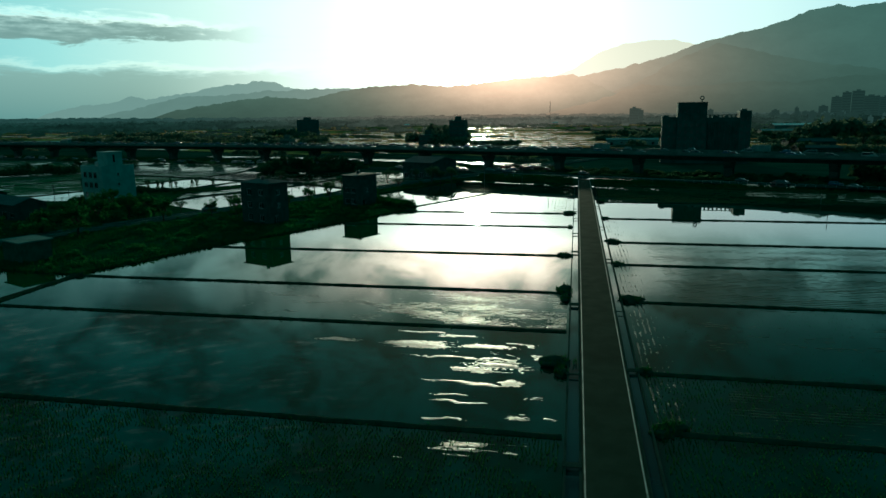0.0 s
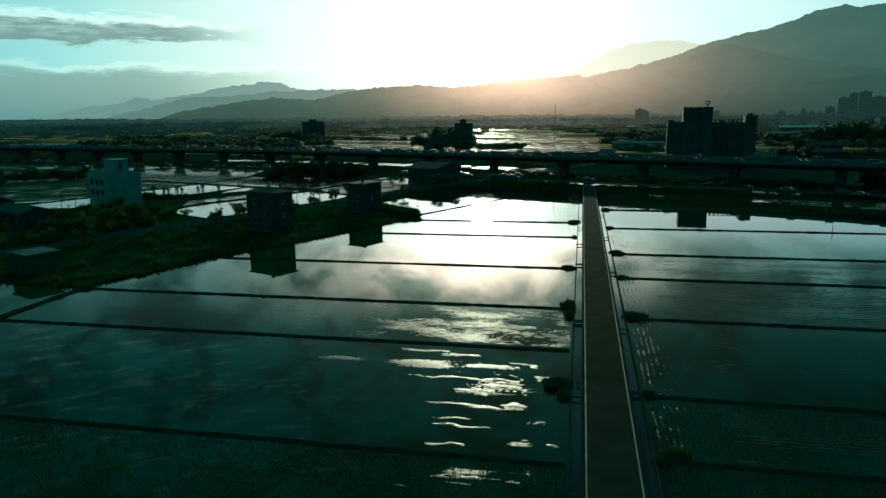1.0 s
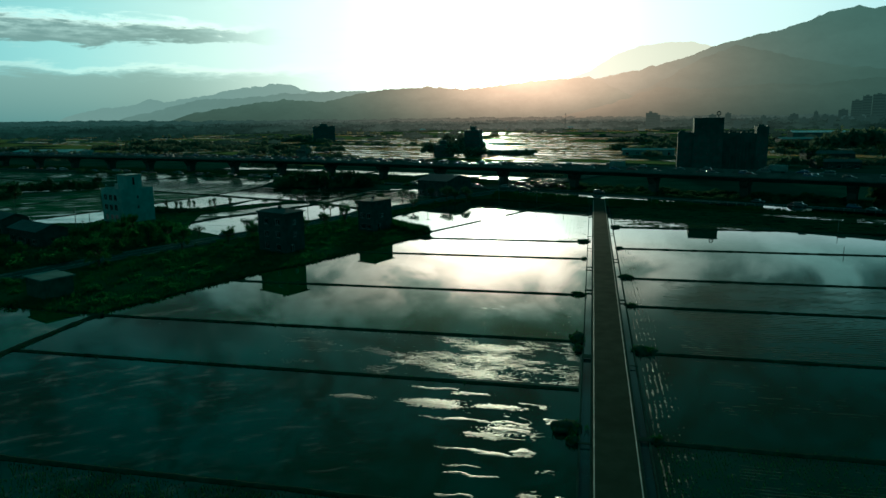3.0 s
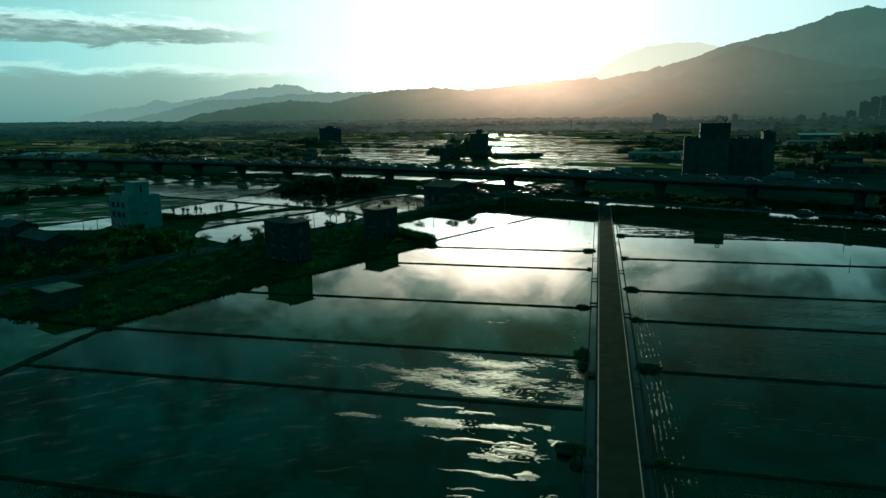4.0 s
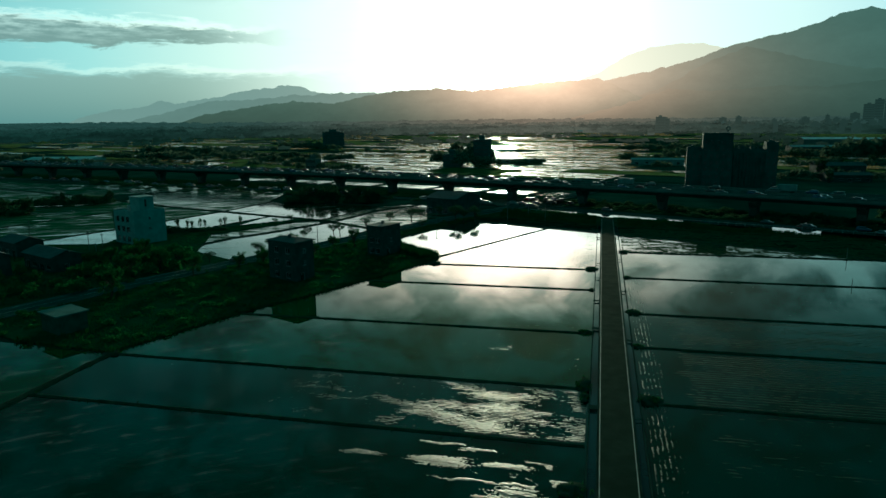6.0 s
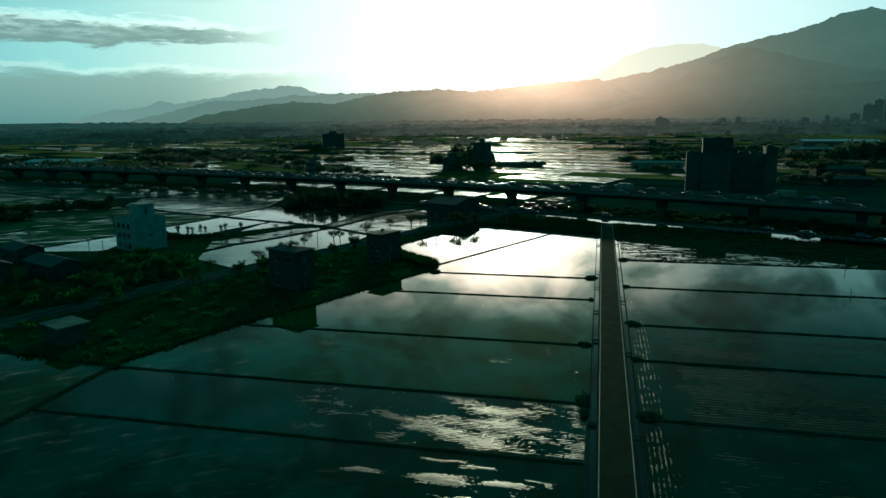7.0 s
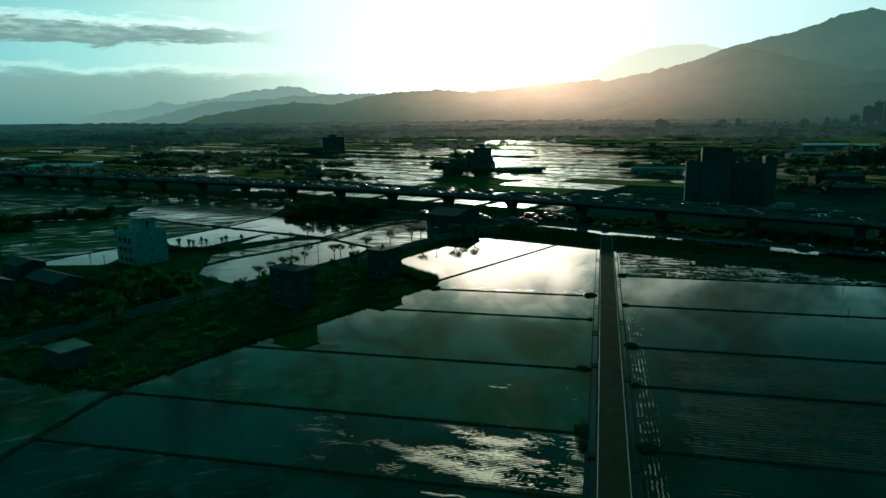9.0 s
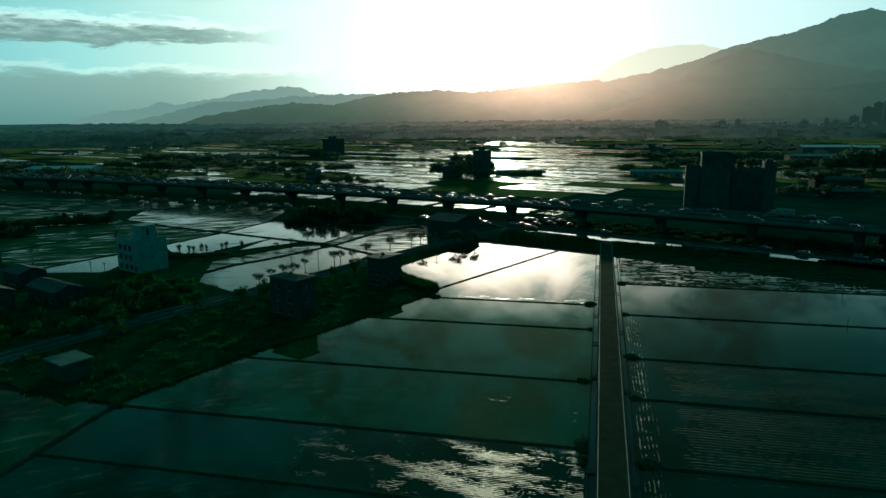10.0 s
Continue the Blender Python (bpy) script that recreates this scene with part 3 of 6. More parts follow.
ridge("mountain_range", 4880, ((-3.0, 2.38), (-0.4, 3.29), (1.8, 4.6), (3.4, 5.05), (5.5, 5.3), (7.1, 5.23), (8.9, 4.82), (11.5, 4.26)), M_GLOWHILL, "far mountain glowing with painted sun haze", 100, 0.04, 5)
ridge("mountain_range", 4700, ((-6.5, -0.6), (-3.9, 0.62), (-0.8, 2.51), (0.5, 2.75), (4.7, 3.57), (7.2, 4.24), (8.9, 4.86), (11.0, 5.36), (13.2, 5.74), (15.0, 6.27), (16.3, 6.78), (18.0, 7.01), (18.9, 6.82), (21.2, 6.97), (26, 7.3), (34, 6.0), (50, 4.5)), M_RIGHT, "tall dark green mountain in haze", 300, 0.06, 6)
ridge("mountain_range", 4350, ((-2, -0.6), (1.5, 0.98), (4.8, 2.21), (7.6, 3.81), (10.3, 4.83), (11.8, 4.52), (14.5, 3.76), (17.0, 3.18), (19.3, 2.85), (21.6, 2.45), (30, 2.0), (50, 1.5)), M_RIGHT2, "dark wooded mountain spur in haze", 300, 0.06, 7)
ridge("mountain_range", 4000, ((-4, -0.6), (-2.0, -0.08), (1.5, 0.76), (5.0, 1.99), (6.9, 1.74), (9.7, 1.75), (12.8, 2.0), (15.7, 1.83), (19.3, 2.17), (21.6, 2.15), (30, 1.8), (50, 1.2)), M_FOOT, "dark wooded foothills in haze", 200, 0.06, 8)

# ---- the strip of land and the road beside it ----
LANE = smooth_line([(-136, 70), (-125, 104), (-113.5, 137), (-103.5, 160), (-88.5, 192), (-78, 217), (-66, 244), (-52, 272), (-36, 300), (-18, 340), (10, 400)], 2)
LANE_N = normals(LANE)


def lane_at(y, side=0.0):
    best = min(range(len(LANE)), key=lambda i: abs(LANE[i][1] - y))
    (x, yy), (nx, ny) = LANE[best], LANE_N[best]
    return x + nx * side, yy + ny * side


def land(name, outline, z, mat, label, category="land", step=1.6, lumps=0.25, seed=0):
    """A raised, uneven piece of land with a sloping rim."""
    bm = bm_new()
    prism(bm, outline, -0.15, z)
    bm.normal_update()
    bmesh.ops.triangulate(bm, faces=[f for f in bm.faces if len(f.verts) > 4], ngon_method="EAR_CLIP")
    return part(name, bm, mat), tagged(bpy.data.objects[name], label, category, "", "structure")


strip_outline = [(-82.6, 98.8), (-71, 129), (-63, 143), (-56, 159), (-46.6, 180), (-45.2, 190.5), (-52, 195.5), (-60.5, 204), (-65.5, 214), (-64.5, 219), (-54, 246), (-48, 266), (-41, 282)] + \
    [lane_at(y, -3.6) for y in (280, 265, 250, 232, 215, 195, 175, 155, 138, 120, 106)] + [(-104, 100.5)]
land("grass_verge", strip_outline, 0.30, M_GRASS, "strip of rough green grass between road and paddies")
yard = [lane_at(y, 3.6) for y in (75, 104, 137, 160, 172)] + [(-120, 184), (-133, 214), (-112, 252), (-117, 254), (-146, 214), (-160, 190), (-178, 186), (-215, 180), (-230, 100), (-190, 70)]
land("farmyard_ground", yard, 0.26, M_GRASS, "weedy dark ground round the farmhouses")
vs, fs = sweep(LANE, [(-3.5, -0.1), (-3.5, 0.42), (3.5, 0.42), (3.5, -0.1)][::-1])
lane = raw("lane_road", vs, fs, M_ASPHALT, "two-lane asphalt road between grass verge and paddies", "road", "structure")
for off in (-3.75, 3.6):
    vs, fs = sweep(LANE, [(off, 0.0), (off, 0.56), (off + 0.16, 0.56), (off + 0.16, 0.0)][::-1])
    raw("kerb", vs, fs, M_CONCRETE, "pale concrete kerb", parent=lane)
for off in (-3.2, 3.1, 0.0):
    vs, fs = sweep(LANE, [(off - 0.06, 0.422), (off + 0.06, 0.422)][::-1], False)
    raw("lane_line", vs, fs, M_PAINT, "worn road line", parent=lane)


# ---- grass and reeds ----
def tufts(name, places, size, mat, label, category, blades=5, seed=0, lean=0.35):
    rnd = np.random.RandomState(seed)
    verts, faces = [], []
    for x, y, z in places:
        for _ in range(blades):
            a, h = rnd.uniform(0, 6.283), size * rnd.uniform(0.55, 1.25)
            w, l, b = h * rnd.uniform(0.10, 0.2), h * lean * rnd.uniform(0.3, 1.4), rnd.uniform(0, 6.283)
            dx, dy = math.cos(a) * w, math.sin(a) * w
            ox, oy = x + rnd.normal(0, size * 0.3), y + rnd.normal(0, size * 0.3)
            k = len(verts)
            verts += [(ox - dx, oy - dy, z - 0.03), (ox + dx, oy + dy, z - 0.03), (ox + math.cos(b) * l, oy + math.sin(b) * l, z + h)]
            faces.append((k, k + 1, k + 2))
    return raw(name, verts, faces, mat, label, category, "stuff")


def inside(x, y, poly):
    hit = False
    for (x0, y0), (x1, y1) in zip(poly, poly[1:] + poly[:1]):
        if (y0 > y) != (y1 > y) and x < (x1 - x0) * (y - y0) / (y1 - y0) + x0:
            hit = not hit
    return hit


def scatter(poly, n, z, seed, gate=None, clump=0.06):
    rnd = random.Random(seed)
    xs, ys = [p[0] for p in poly], [p[1] for p in poly]
    out = []
    for _ in range(n * 6):
        x, y = rnd.uniform(min(xs), max(xs)), rnd.uniform(min(ys), max(ys))
        if len(out) >= n:
            break
        if inside(x, y, poly) and noise.noise((x * clump, y * clump, seed)) > -0.25 + 0.5 * (rnd.random() - 0.5):
            if gate is None or gate(x, y):
                out.append((x, y, z))
    return out


tufts("grass", scatter(strip_outline, 22000, 0.3, 11), 0.28, M_BLADE, "rough green grass lit from behind", "grass", 4, 1)
tufts("weeds", scatter(strip_outline, 700, 0.3, 12, clump=0.12), 0.75, M_BLADE, "tall weeds on the verge", "weeds", 8, 2)
tufts("grass", scatter(yard, 6000, 0.26, 13), 0.5, M_BLADE, "rough green grass round the farmhouses", "grass", 4, 3)
rim = [(x + random.uniform(-0.5, 0.3), y + random.uniform(-0.4, 0.4), 0.1) for x, y in resample([(-104, 100), (-82.6, 98.6), (-71, 129), (-63, 143), (-56, 159), (-46.6, 180), (-45, 190.5)], 0.35)]
tufts("bank_weeds", rim, 0.6, M_BLADE, "weeds along the paddy bank", "weeds", 6, 4)
tip = [(-48, 184), (-45.2, 190.3), (-52, 195.3), (-60, 203.5), (-65, 213), (-66, 206), (-56, 192)]
tufts("reeds", scatter(tip, 900, 0.25, 14, clump=0.02), 1.5, M_BLADE, "tall dark reeds at the pond's edge", "reeds", 7, 5, 0.2)


fringe = []
for a in LEFT_ROWS[1:]:
    fringe += [(x + random.uniform(-0.3, 0.3), a + random.gauss(0, 0.28), 0.08) for x, _ in resample([(left_at(a), a), (-0.8, a)], 0.30)]
for a in RIGHT_ROWS[1:]:
    fringe += [(x + random.uniform(-0.3, 0.3), a - 1.5 * (x - 7) / 183 + random.gauss(0, 0.28), 0.08) for x, _ in resample([(7.2, a), (110, a)], 0.34)]
fringe += [(-82 + random.gauss(0, 0.5), y + random.uniform(-0.3, 0.3), 0.12) for y in np.arange(25.0, 98.0, 0.22)]
fringe += [(x + random.gauss(0, 0.35), y + random.gauss(0, 0.2), 0.1) for x, y in resample([(-45, 189), (-28.5, 223), (-11.5, 258)], 0.3)]
tufts("bund_grass", fringe, 0.24, M_BLADE, "ragged dark grass along the paddy bunds", "grass", 4, 9, 0.7)


# ---- trees ----
def tree_meshes(seed, height, spread, trunk=0.4, leaf=0.26, count=1500, gaps=0.3, flat=0.75, clump=1.0):
    """Trunk with limbs, and a crown of small leaves on the limb ends."""
    rnd = random.Random(seed)
    bm = bm_new()
    tips = []
    top = Vector((rnd.uniform(-0.2, 0.2), rnd.uniform(-0.2, 0.2), height * trunk))
    r = height * 0.022 + 0.03
    tube(bm, (0, 0, -0.1), top, r * 1.5, r, 7)
    for i in range(8):
        a = 6.283 * i / 8 + rnd.uniform(-0.4, 0.4)
        reach, up_ = spread * rnd.uniform(0.45, 0.8), height * rnd.uniform(0.62, 0.9)
        mid = top + Vector((math.cos(a) * reach * 0.5, math.sin(a) * reach * 0.5, (up_ - top.z) * 0.6))
        end = Vector((math.cos(a) * reach, math.sin(a) * reach, up_))
        tube(bm, top, mid, r * 0.6, r * 0.4, 5)
        tube(bm, mid, end, r * 0.4, r * 0.15, 4)
        tips += [end, mid + Vector((0, 0, 0.2 * height * flat))]
        for _ in range(2):
            b = a + rnd.uniform(-0.9, 0.9)
            twig = mid + Vector((math.cos(b) * reach * 0.45, math.sin(b) * reach * 0.45, height * rnd.uniform(0.02, 0.2)))
            tube(bm, mid, twig, r * 0.3, r * 0.1, 4)
            tips.append(twig)
    tips.append(Vector((0, 0, height * 0.92)))
    if trunk < 0.3:
        tips += [Vector((math.cos(k) * spread * 0.55, math.sin(k) * spread * 0.55, height * (0.3 + 0.05 * (k % 3)))) for k in range(7)]
    trunk_me = finish("trunk", bm, M_BARK)
    clumps = [(t, rnd.uniform(0.22, 0.48) * spread * clump) for t in tips if rnd.random() > gaps * 0.4]
    verts, faces = [], []
    for _ in range(count):
        c, cr = rnd.choice(clumps)
        d = Vector((rnd.gauss(0, 1), rnd.gauss(0, 1), rnd.gauss(0, 1) * flat)).normalized() * cr * rnd.random() ** 0.45
        p = c + d
        if p.z < height * trunk * 0.7 + 0.2:
            continue
        q = Euler((rnd.uniform(-0.9, 0.9), rnd.uniform(-0.9, 0.9), rnd.uniform(0, 6.28)))
        s = leaf * rnd.uniform(0.6, 1.3)
        k = len(verts)
        for u, v in ((-s, 0), (0, -s * 0.45), (s, 0), (0, s * 0.45)):
            w = Vector((u, v, 0))
            w.rotate(q)
            verts.append(tuple(p + w))
        faces.append((k, k + 1, k + 2, k + 3))
    return trunk_me, verts, faces


def tree_kind(seed, height, spread, mat, **kw):
    trunk_me, verts, faces = tree_meshes(seed, height, spread, **kw)
    me = bpy.data.meshes.new("crown")
    me.from_pydata(verts, [], faces)
    me.materials.append(mat)
    return trunk_me, me


def plant(kind, x, y, z, yaw, size, label, group=""):
    root = thing("tree", Matrix.Translation((x, y, z)) @ Euler((0, 0, yaw)).to_matrix().to_4x4() @ Matrix.Scale(size, 4), label, "tree", group)
    for name, me in zip(("trunk", "crown"), kind):
        ob = new(name, me)
        ob.parent = root
    return root


BROAD = [tree_kind(s, 6.0, 2.6, M_LEAF, trunk=0.26, count=2600, leaf=0.20, gaps=0.8, clump=0.72) for s in (1, 2, 3, 14)]
STREET = [tree_kind(s, 4.6, 2.5, M_LEAFDARK, trunk=0.36, leaf=0.13, count=1900, flat=0.95, gaps=0.5, clump=0.85) for s in (4, 5, 6)]
SLIM = [tree_kind(s, 5.0, 1.1, M_LEAFDARK, trunk=0.18, leaf=0.2, count=700, gaps=0.4, flat=1.2) for s in (7, 8)]
WOOD = [tree_kind(s, 9.0, 3.6, M_LEAFDARK, trunk=0.16, leaf=0.26, count=3000, flat=0.9, gaps=1.0, clump=0.62) for s in (9, 10, 11, 12, 13)]
rnd = random.Random(21)
for x, y, h in ((-106.3, 169.2, 3.9), (-99.1, 183.9, 4.2), (-100.1, 193.5, 3.4), (-94.4, 197.6, 4.8), (-97.3, 196.2, 4.0), (-95.3, 208.4, 3.5), (-87.4, 220.8, 4.2), (-88.8, 218.6, 4.4), (-84.5, 224.5, 3.6),
                (-81.8, 232.8, 5.0), (-76.8, 244.5, 5.0), (-70.9, 253.7, 5.4), (-68.5, 259, 5.0), (-63, 268, 4.8)):
    plant(rnd.choice(STREET), x, y, -0.1, rnd.uniform(0, 6), h / 4.6, "small round-crowned street tree beside the lane", "lane trees")
for x, y, h in ((-106.9, 129.9, 8.4), (-100.8, 152.9, 6.6), (-117, 150, 6.5), (-114, 158, 7.0), (-121, 152, 6), (-124, 160, 6.5), (-116, 168, 6.0), (-111.5, 163, 5.2), (-128, 170, 6.5), (-131, 160, 6.2), (-127, 143, 4.6), (-133, 136, 4.4), (-140, 131, 5.2), (-134, 125, 3.8), (-146, 124, 4.2), (-150, 136, 5.0), (-142, 141, 4.4), (-128, 121, 3.0), (-151, 118, 4.5)):
    plant(rnd.choice(BROAD), x, y, 0.2, rnd.uniform(0, 6), h / 6.0, "leafy green tree among weeds by the lane", "farmyard trees")
for x, y, h in ((-78, 192, 5.0), (-74, 199, 6.0), (-81, 184, 4.4), (-70.5, 205, 4.6), (-86, 178, 4.2), (-91, 171, 5.0), (-94, 164, 4.6), (-66, 180, 2.2), (-57, 176, 2.0), (-88.5, 167, 5.4), (-84, 160, 3.8)):
    plant(rnd.choice(BROAD), x, y, 0.2, rnd.uniform(0, 6), h / 6.0, "bushy tree on the grass verge", "verge trees")
for k in (0.1, 0.9, 1.3, 1.9, 2.3, 3.6, 3.9, 5.2):
    x, y = -151 + 3.6 * k, 219.8 + 2.6 * k + rnd.uniform(-0.4, 0.4)
    plant(rnd.choice(SLIM), x, y, 0.1, rnd.uniform(0, 6), rnd.uniform(3.2, 4.6) / 5.0, "slender young tree on a paddy bund", "bund trees")
for x, y, h in ((-113.5, 252, 5.0), (-118, 246, 3.0), (-121.5, 240, 2.6)):
    plant(rnd.choice(STREET), x, y, 0.0, rnd.uniform(0, 6), h / 4.6, "small dark tree on a paddy bund", "bund trees")
# the dark grove before the viaduct, and thickets at the left
for i in range(26):
    k = rnd.random()
    x, y = -146 + 44 * k + rnd.uniform(-3, 3), 303 + 2 * k + rnd.uniform(-2, 14)
    plant(rnd.choice(WOOD), x, y, -0.2, rnd.uniform(0, 6), rnd.uniform(5.0, 9.5) / 9.0, "dark leafy tree in a grove by the viaduct", "grove")
for i in range(12):
    x, y = -262 + rnd.uniform(-14, 20), 243 + rnd.uniform(-3, 10)
    plant(rnd.choice(WOOD), x, y, -0.2, rnd.uniform(0, 6), rnd.uniform(5.0, 9.0) / 9.0, "dark leafy tree in a thicket by the fields", "thicket")
for i in range(12):
    x, y = -268 + 3.0 * i + rnd.uniform(-2, 2), 268 + 1.8 * i + rnd.uniform(-2, 3)
    plant(rnd.choice(WOOD), x, y, -0.2, rnd.uniform(0, 6), rnd.uniform(3.5, 7.5) / 9.0, "dark leafy tree in a thicket by the fields", "thicket")
for i in range(30):
    x = rnd.uniform(95, 260)
    y = 430 + rnd.uniform(0, 260)
    plant(rnd.choice(WOOD), x, y, -0.2, rnd.uniform(0, 6), rnd.uniform(6, 13) / 9.0, "dark leafy tree beyond the viaduct", "trees beyond the viaduct")


# ---- houses ----
def window(parent, m, w, h, depth=0.12, panes=2):
    """A window set into a wall: frame, sill and glass; m has x along the wall and -y out of it."""
    bm = bm_new()
    t = 0.07
    for a in ((-w / 2, w / 2, h - t, h), (-w / 2, w / 2, 0, t), (-w / 2, -w / 2 + t, t, h - t), (w / 2 - t, w / 2, t, h - t)):
        box(bm, a[0], a[1], -0.05, 0.08, a[2], a[3], m)
    for i in range(1, panes):
        x = -w / 2 + w * i / panes
        box(bm, x - 0.025, x + 0.025, -0.03, 0.06, t, h - t, m)
    win = part("window", bm, M_FRAME, parent)
    bm = bm_new()
    box(bm, -w / 2 + t, w / 2 - t, 0.0, 0.03, t, h - t, m)
    part("pane", bm, M_GLASS, win)
    bm = bm_new()
    box(bm, -w / 2 - 0.08, w / 2 + 0.08, -0.14, 0.0, -0.09, -0.01, m)
    part("sill", bm, M_CONCRETE, win)


def wall_sides(w, d, h, openings, thick=0.24):
    """Four walls of a w x d x h block, each one welded mesh with its openings cut through; openings: (side, centre, sill, width, height); side 0 is y=0, 1 is x=w, 2 is y=d, 3 is x=0."""
    for side, length in ((0, w), (1, d), (2, w), (3, d)):
        m = (pose(0, 0, 0), pose(w, 0, 0, 0, 0, 90), pose(w, d, 0, 0, 0, 180), pose(0, d, 0, 0, 0, 270))[side]
        holes = [(o[1] - o[3] / 2, o[1] + o[3] / 2, o[2], o[2] + o[4]) for o in openings if o[0] == side]
        x0, x1 = (thick, length - thick) if side in (1, 3) else (0.0, length)
        xs = sorted({x0, x1, *(v for q in holes for v in q[:2])})
        zs = sorted({0.0, h, *(v for q in holes for v in q[2:])})
        bm = bm_new()
        for xa, xb in zip(xs, xs[1:]):
            for za, zb in zip(zs, zs[1:]):
                cx, cz = (xa + xb) / 2, (za + zb) / 2
                if not any(q[0] < cx < q[1] and q[2] < cz < q[3] for q in holes):
                    box(bm, xa, xb, 0, thick, za, zb, m)
        bmesh.ops.remove_doubles(bm, verts=bm.verts[:], dist=0.0005)
        yield bm


def block(parent, w, d, h, openings, mat, base=0.0, name="wall"):
    """A storeyed block with real openings, glazed windows and a dark inside."""
    for bm in wall_sides(w, d, h, openings):
        for v in bm.verts:
            v.co.z += base
        part(name, bm, mat, parent)
    for z in np.arange(0.0, h - 1.0, 3.2):
        bm = bm_new()
        box(bm, 0.24, w - 0.24, 0.24, d - 0.24, base + float(z) + 0.004, base + float(z) + 0.15)
        part("floor_slab", bm, M_DARKCON, parent)
    for side, c, z, ow, oh in openings:
        m = (pose(c, 0.12, base + z), pose(w - 0.12, c, base + z, 0, 0, 90), pose(w - c, d - 0.12, base + z, 0, 0, 180), pose(0.12, d - c, base + z, 0, 0, 270))[side]
        window(parent, m, ow, oh)


def flat_roof(parent, w, d, z, mat, parapet=0.9, over=0.0):
    bm = bm_new()
    box(bm, -over, w + over, -over, d + over, z, z + 0.22)
    part("roof", bm, mat, parent)
    if parapet:
        bm = bm_new()
        for a in ((-over, w + over, -over, -over + 0.18), (-over, w + over, d + over - 0.18, d + over), (-over, -over + 0.18, -over + 0.18, d + over - 0.18), (w + over - 0.18, w + over, -over + 0.18, d + over - 0.18)):
            box(bm, *a, z + 0.224, z + parapet)
        part("parapet", bm, mat, parent)


def house_frame(x, y, w):
    """Local frame whose right front corner (w, 0) stands at x, y; x axis along the left front wall."""
    yaw = math.atan2(-0.39, 0.92)
    return pose(x - w * math.cos(yaw), y - w * math.sin(yaw), 0.0, 0, 0, math.degrees(yaw))


# white three-storey farmhouse with its stair tower
W1, D1 = 12.0, 11.0
h1 = thing("farmhouse", house_frame(-145.5, 190.2, W1), "white three-storey farmhouse with a roof stair tower beside paddies", "house")
ops = [(0, c, z, 1.9, 1.9) for z in (0.9, 4.1, 7.3) for c in (2.2, 5.2, 8.0)] + [(1, 5.5, z, 0.8, 1.1) for z in (4.6, 7.8)] + [(0, 10.6, 0.15, 1.2, 2.2)]
block(h1, W1, D1, 10.2, ops, M_WHITE)
flat_roof(h1, W1, D1, 10.2, M_WHITE, 0.95)
tower = part("stair_tower", bm_new(), M_WHITE, h1)
bm = bm_new()
box(bm, 5.2, 10.8, 3.0, 8.0, 10.424, 15.2)
box(bm, 5.0, 11.0, 2.8, 8.2, 15.2, 15.45)
tower.data = finish("stair_tower", bm, M_WHITE)
bm = bm_new()
box(bm, 10.8, 10.85, 4.8, 5.5, 12.2, 14.6)
part("slot_window", bm, M_GLASS, tower)
for i in range(3):
    bm = bm_new()
    box(bm, -1.1, 0.0, 1.0 + 3.2 * i, 3.4 + 3.2 * i, 3.4, 3.6)
    box(bm, -1.1, -1.0, 1.0 + 3.2 * i, 3.4 + 3.2 * i, 3.604, 4.5)
    part("balcony", bm, M_WHITE, h1)
for i, (x, y) in enumerate(((1.0, 1.2), (1.0, 9.6), (3.0, 10.0))):
    bm = bm_new()
    tube(bm, (x, y, 10.42), (x, y, 12.2), 0.03, 0.03, 5)
    tube(bm, (x + 0.9, y, 10.42), (x + 0.9, y, 12.0), 0.03, 0.03, 5)
    tube(bm, (x, y, 12.0), (x + 0.9, y, 11.8), 0.03, 0.03, 5)
    part("roof_rail", bm, M_STEEL, h1)


for x, y, r, h in ((2.6, 4.2, 0.75, 1.7), (2.4, 6.4, 0.6, 1.4)):
    bm = bm_new()
    tube(bm, (x, y, 10.43), (x, y, 10.43 + h), r, r, 14)
    tube(bm, (x, y, 10.43 + h), (x, y, 10.6 + h), r * 0.9, r * 0.3, 14)
    part("water_tank", bm, M_STEEL, h1, "steel rooftop water tank")


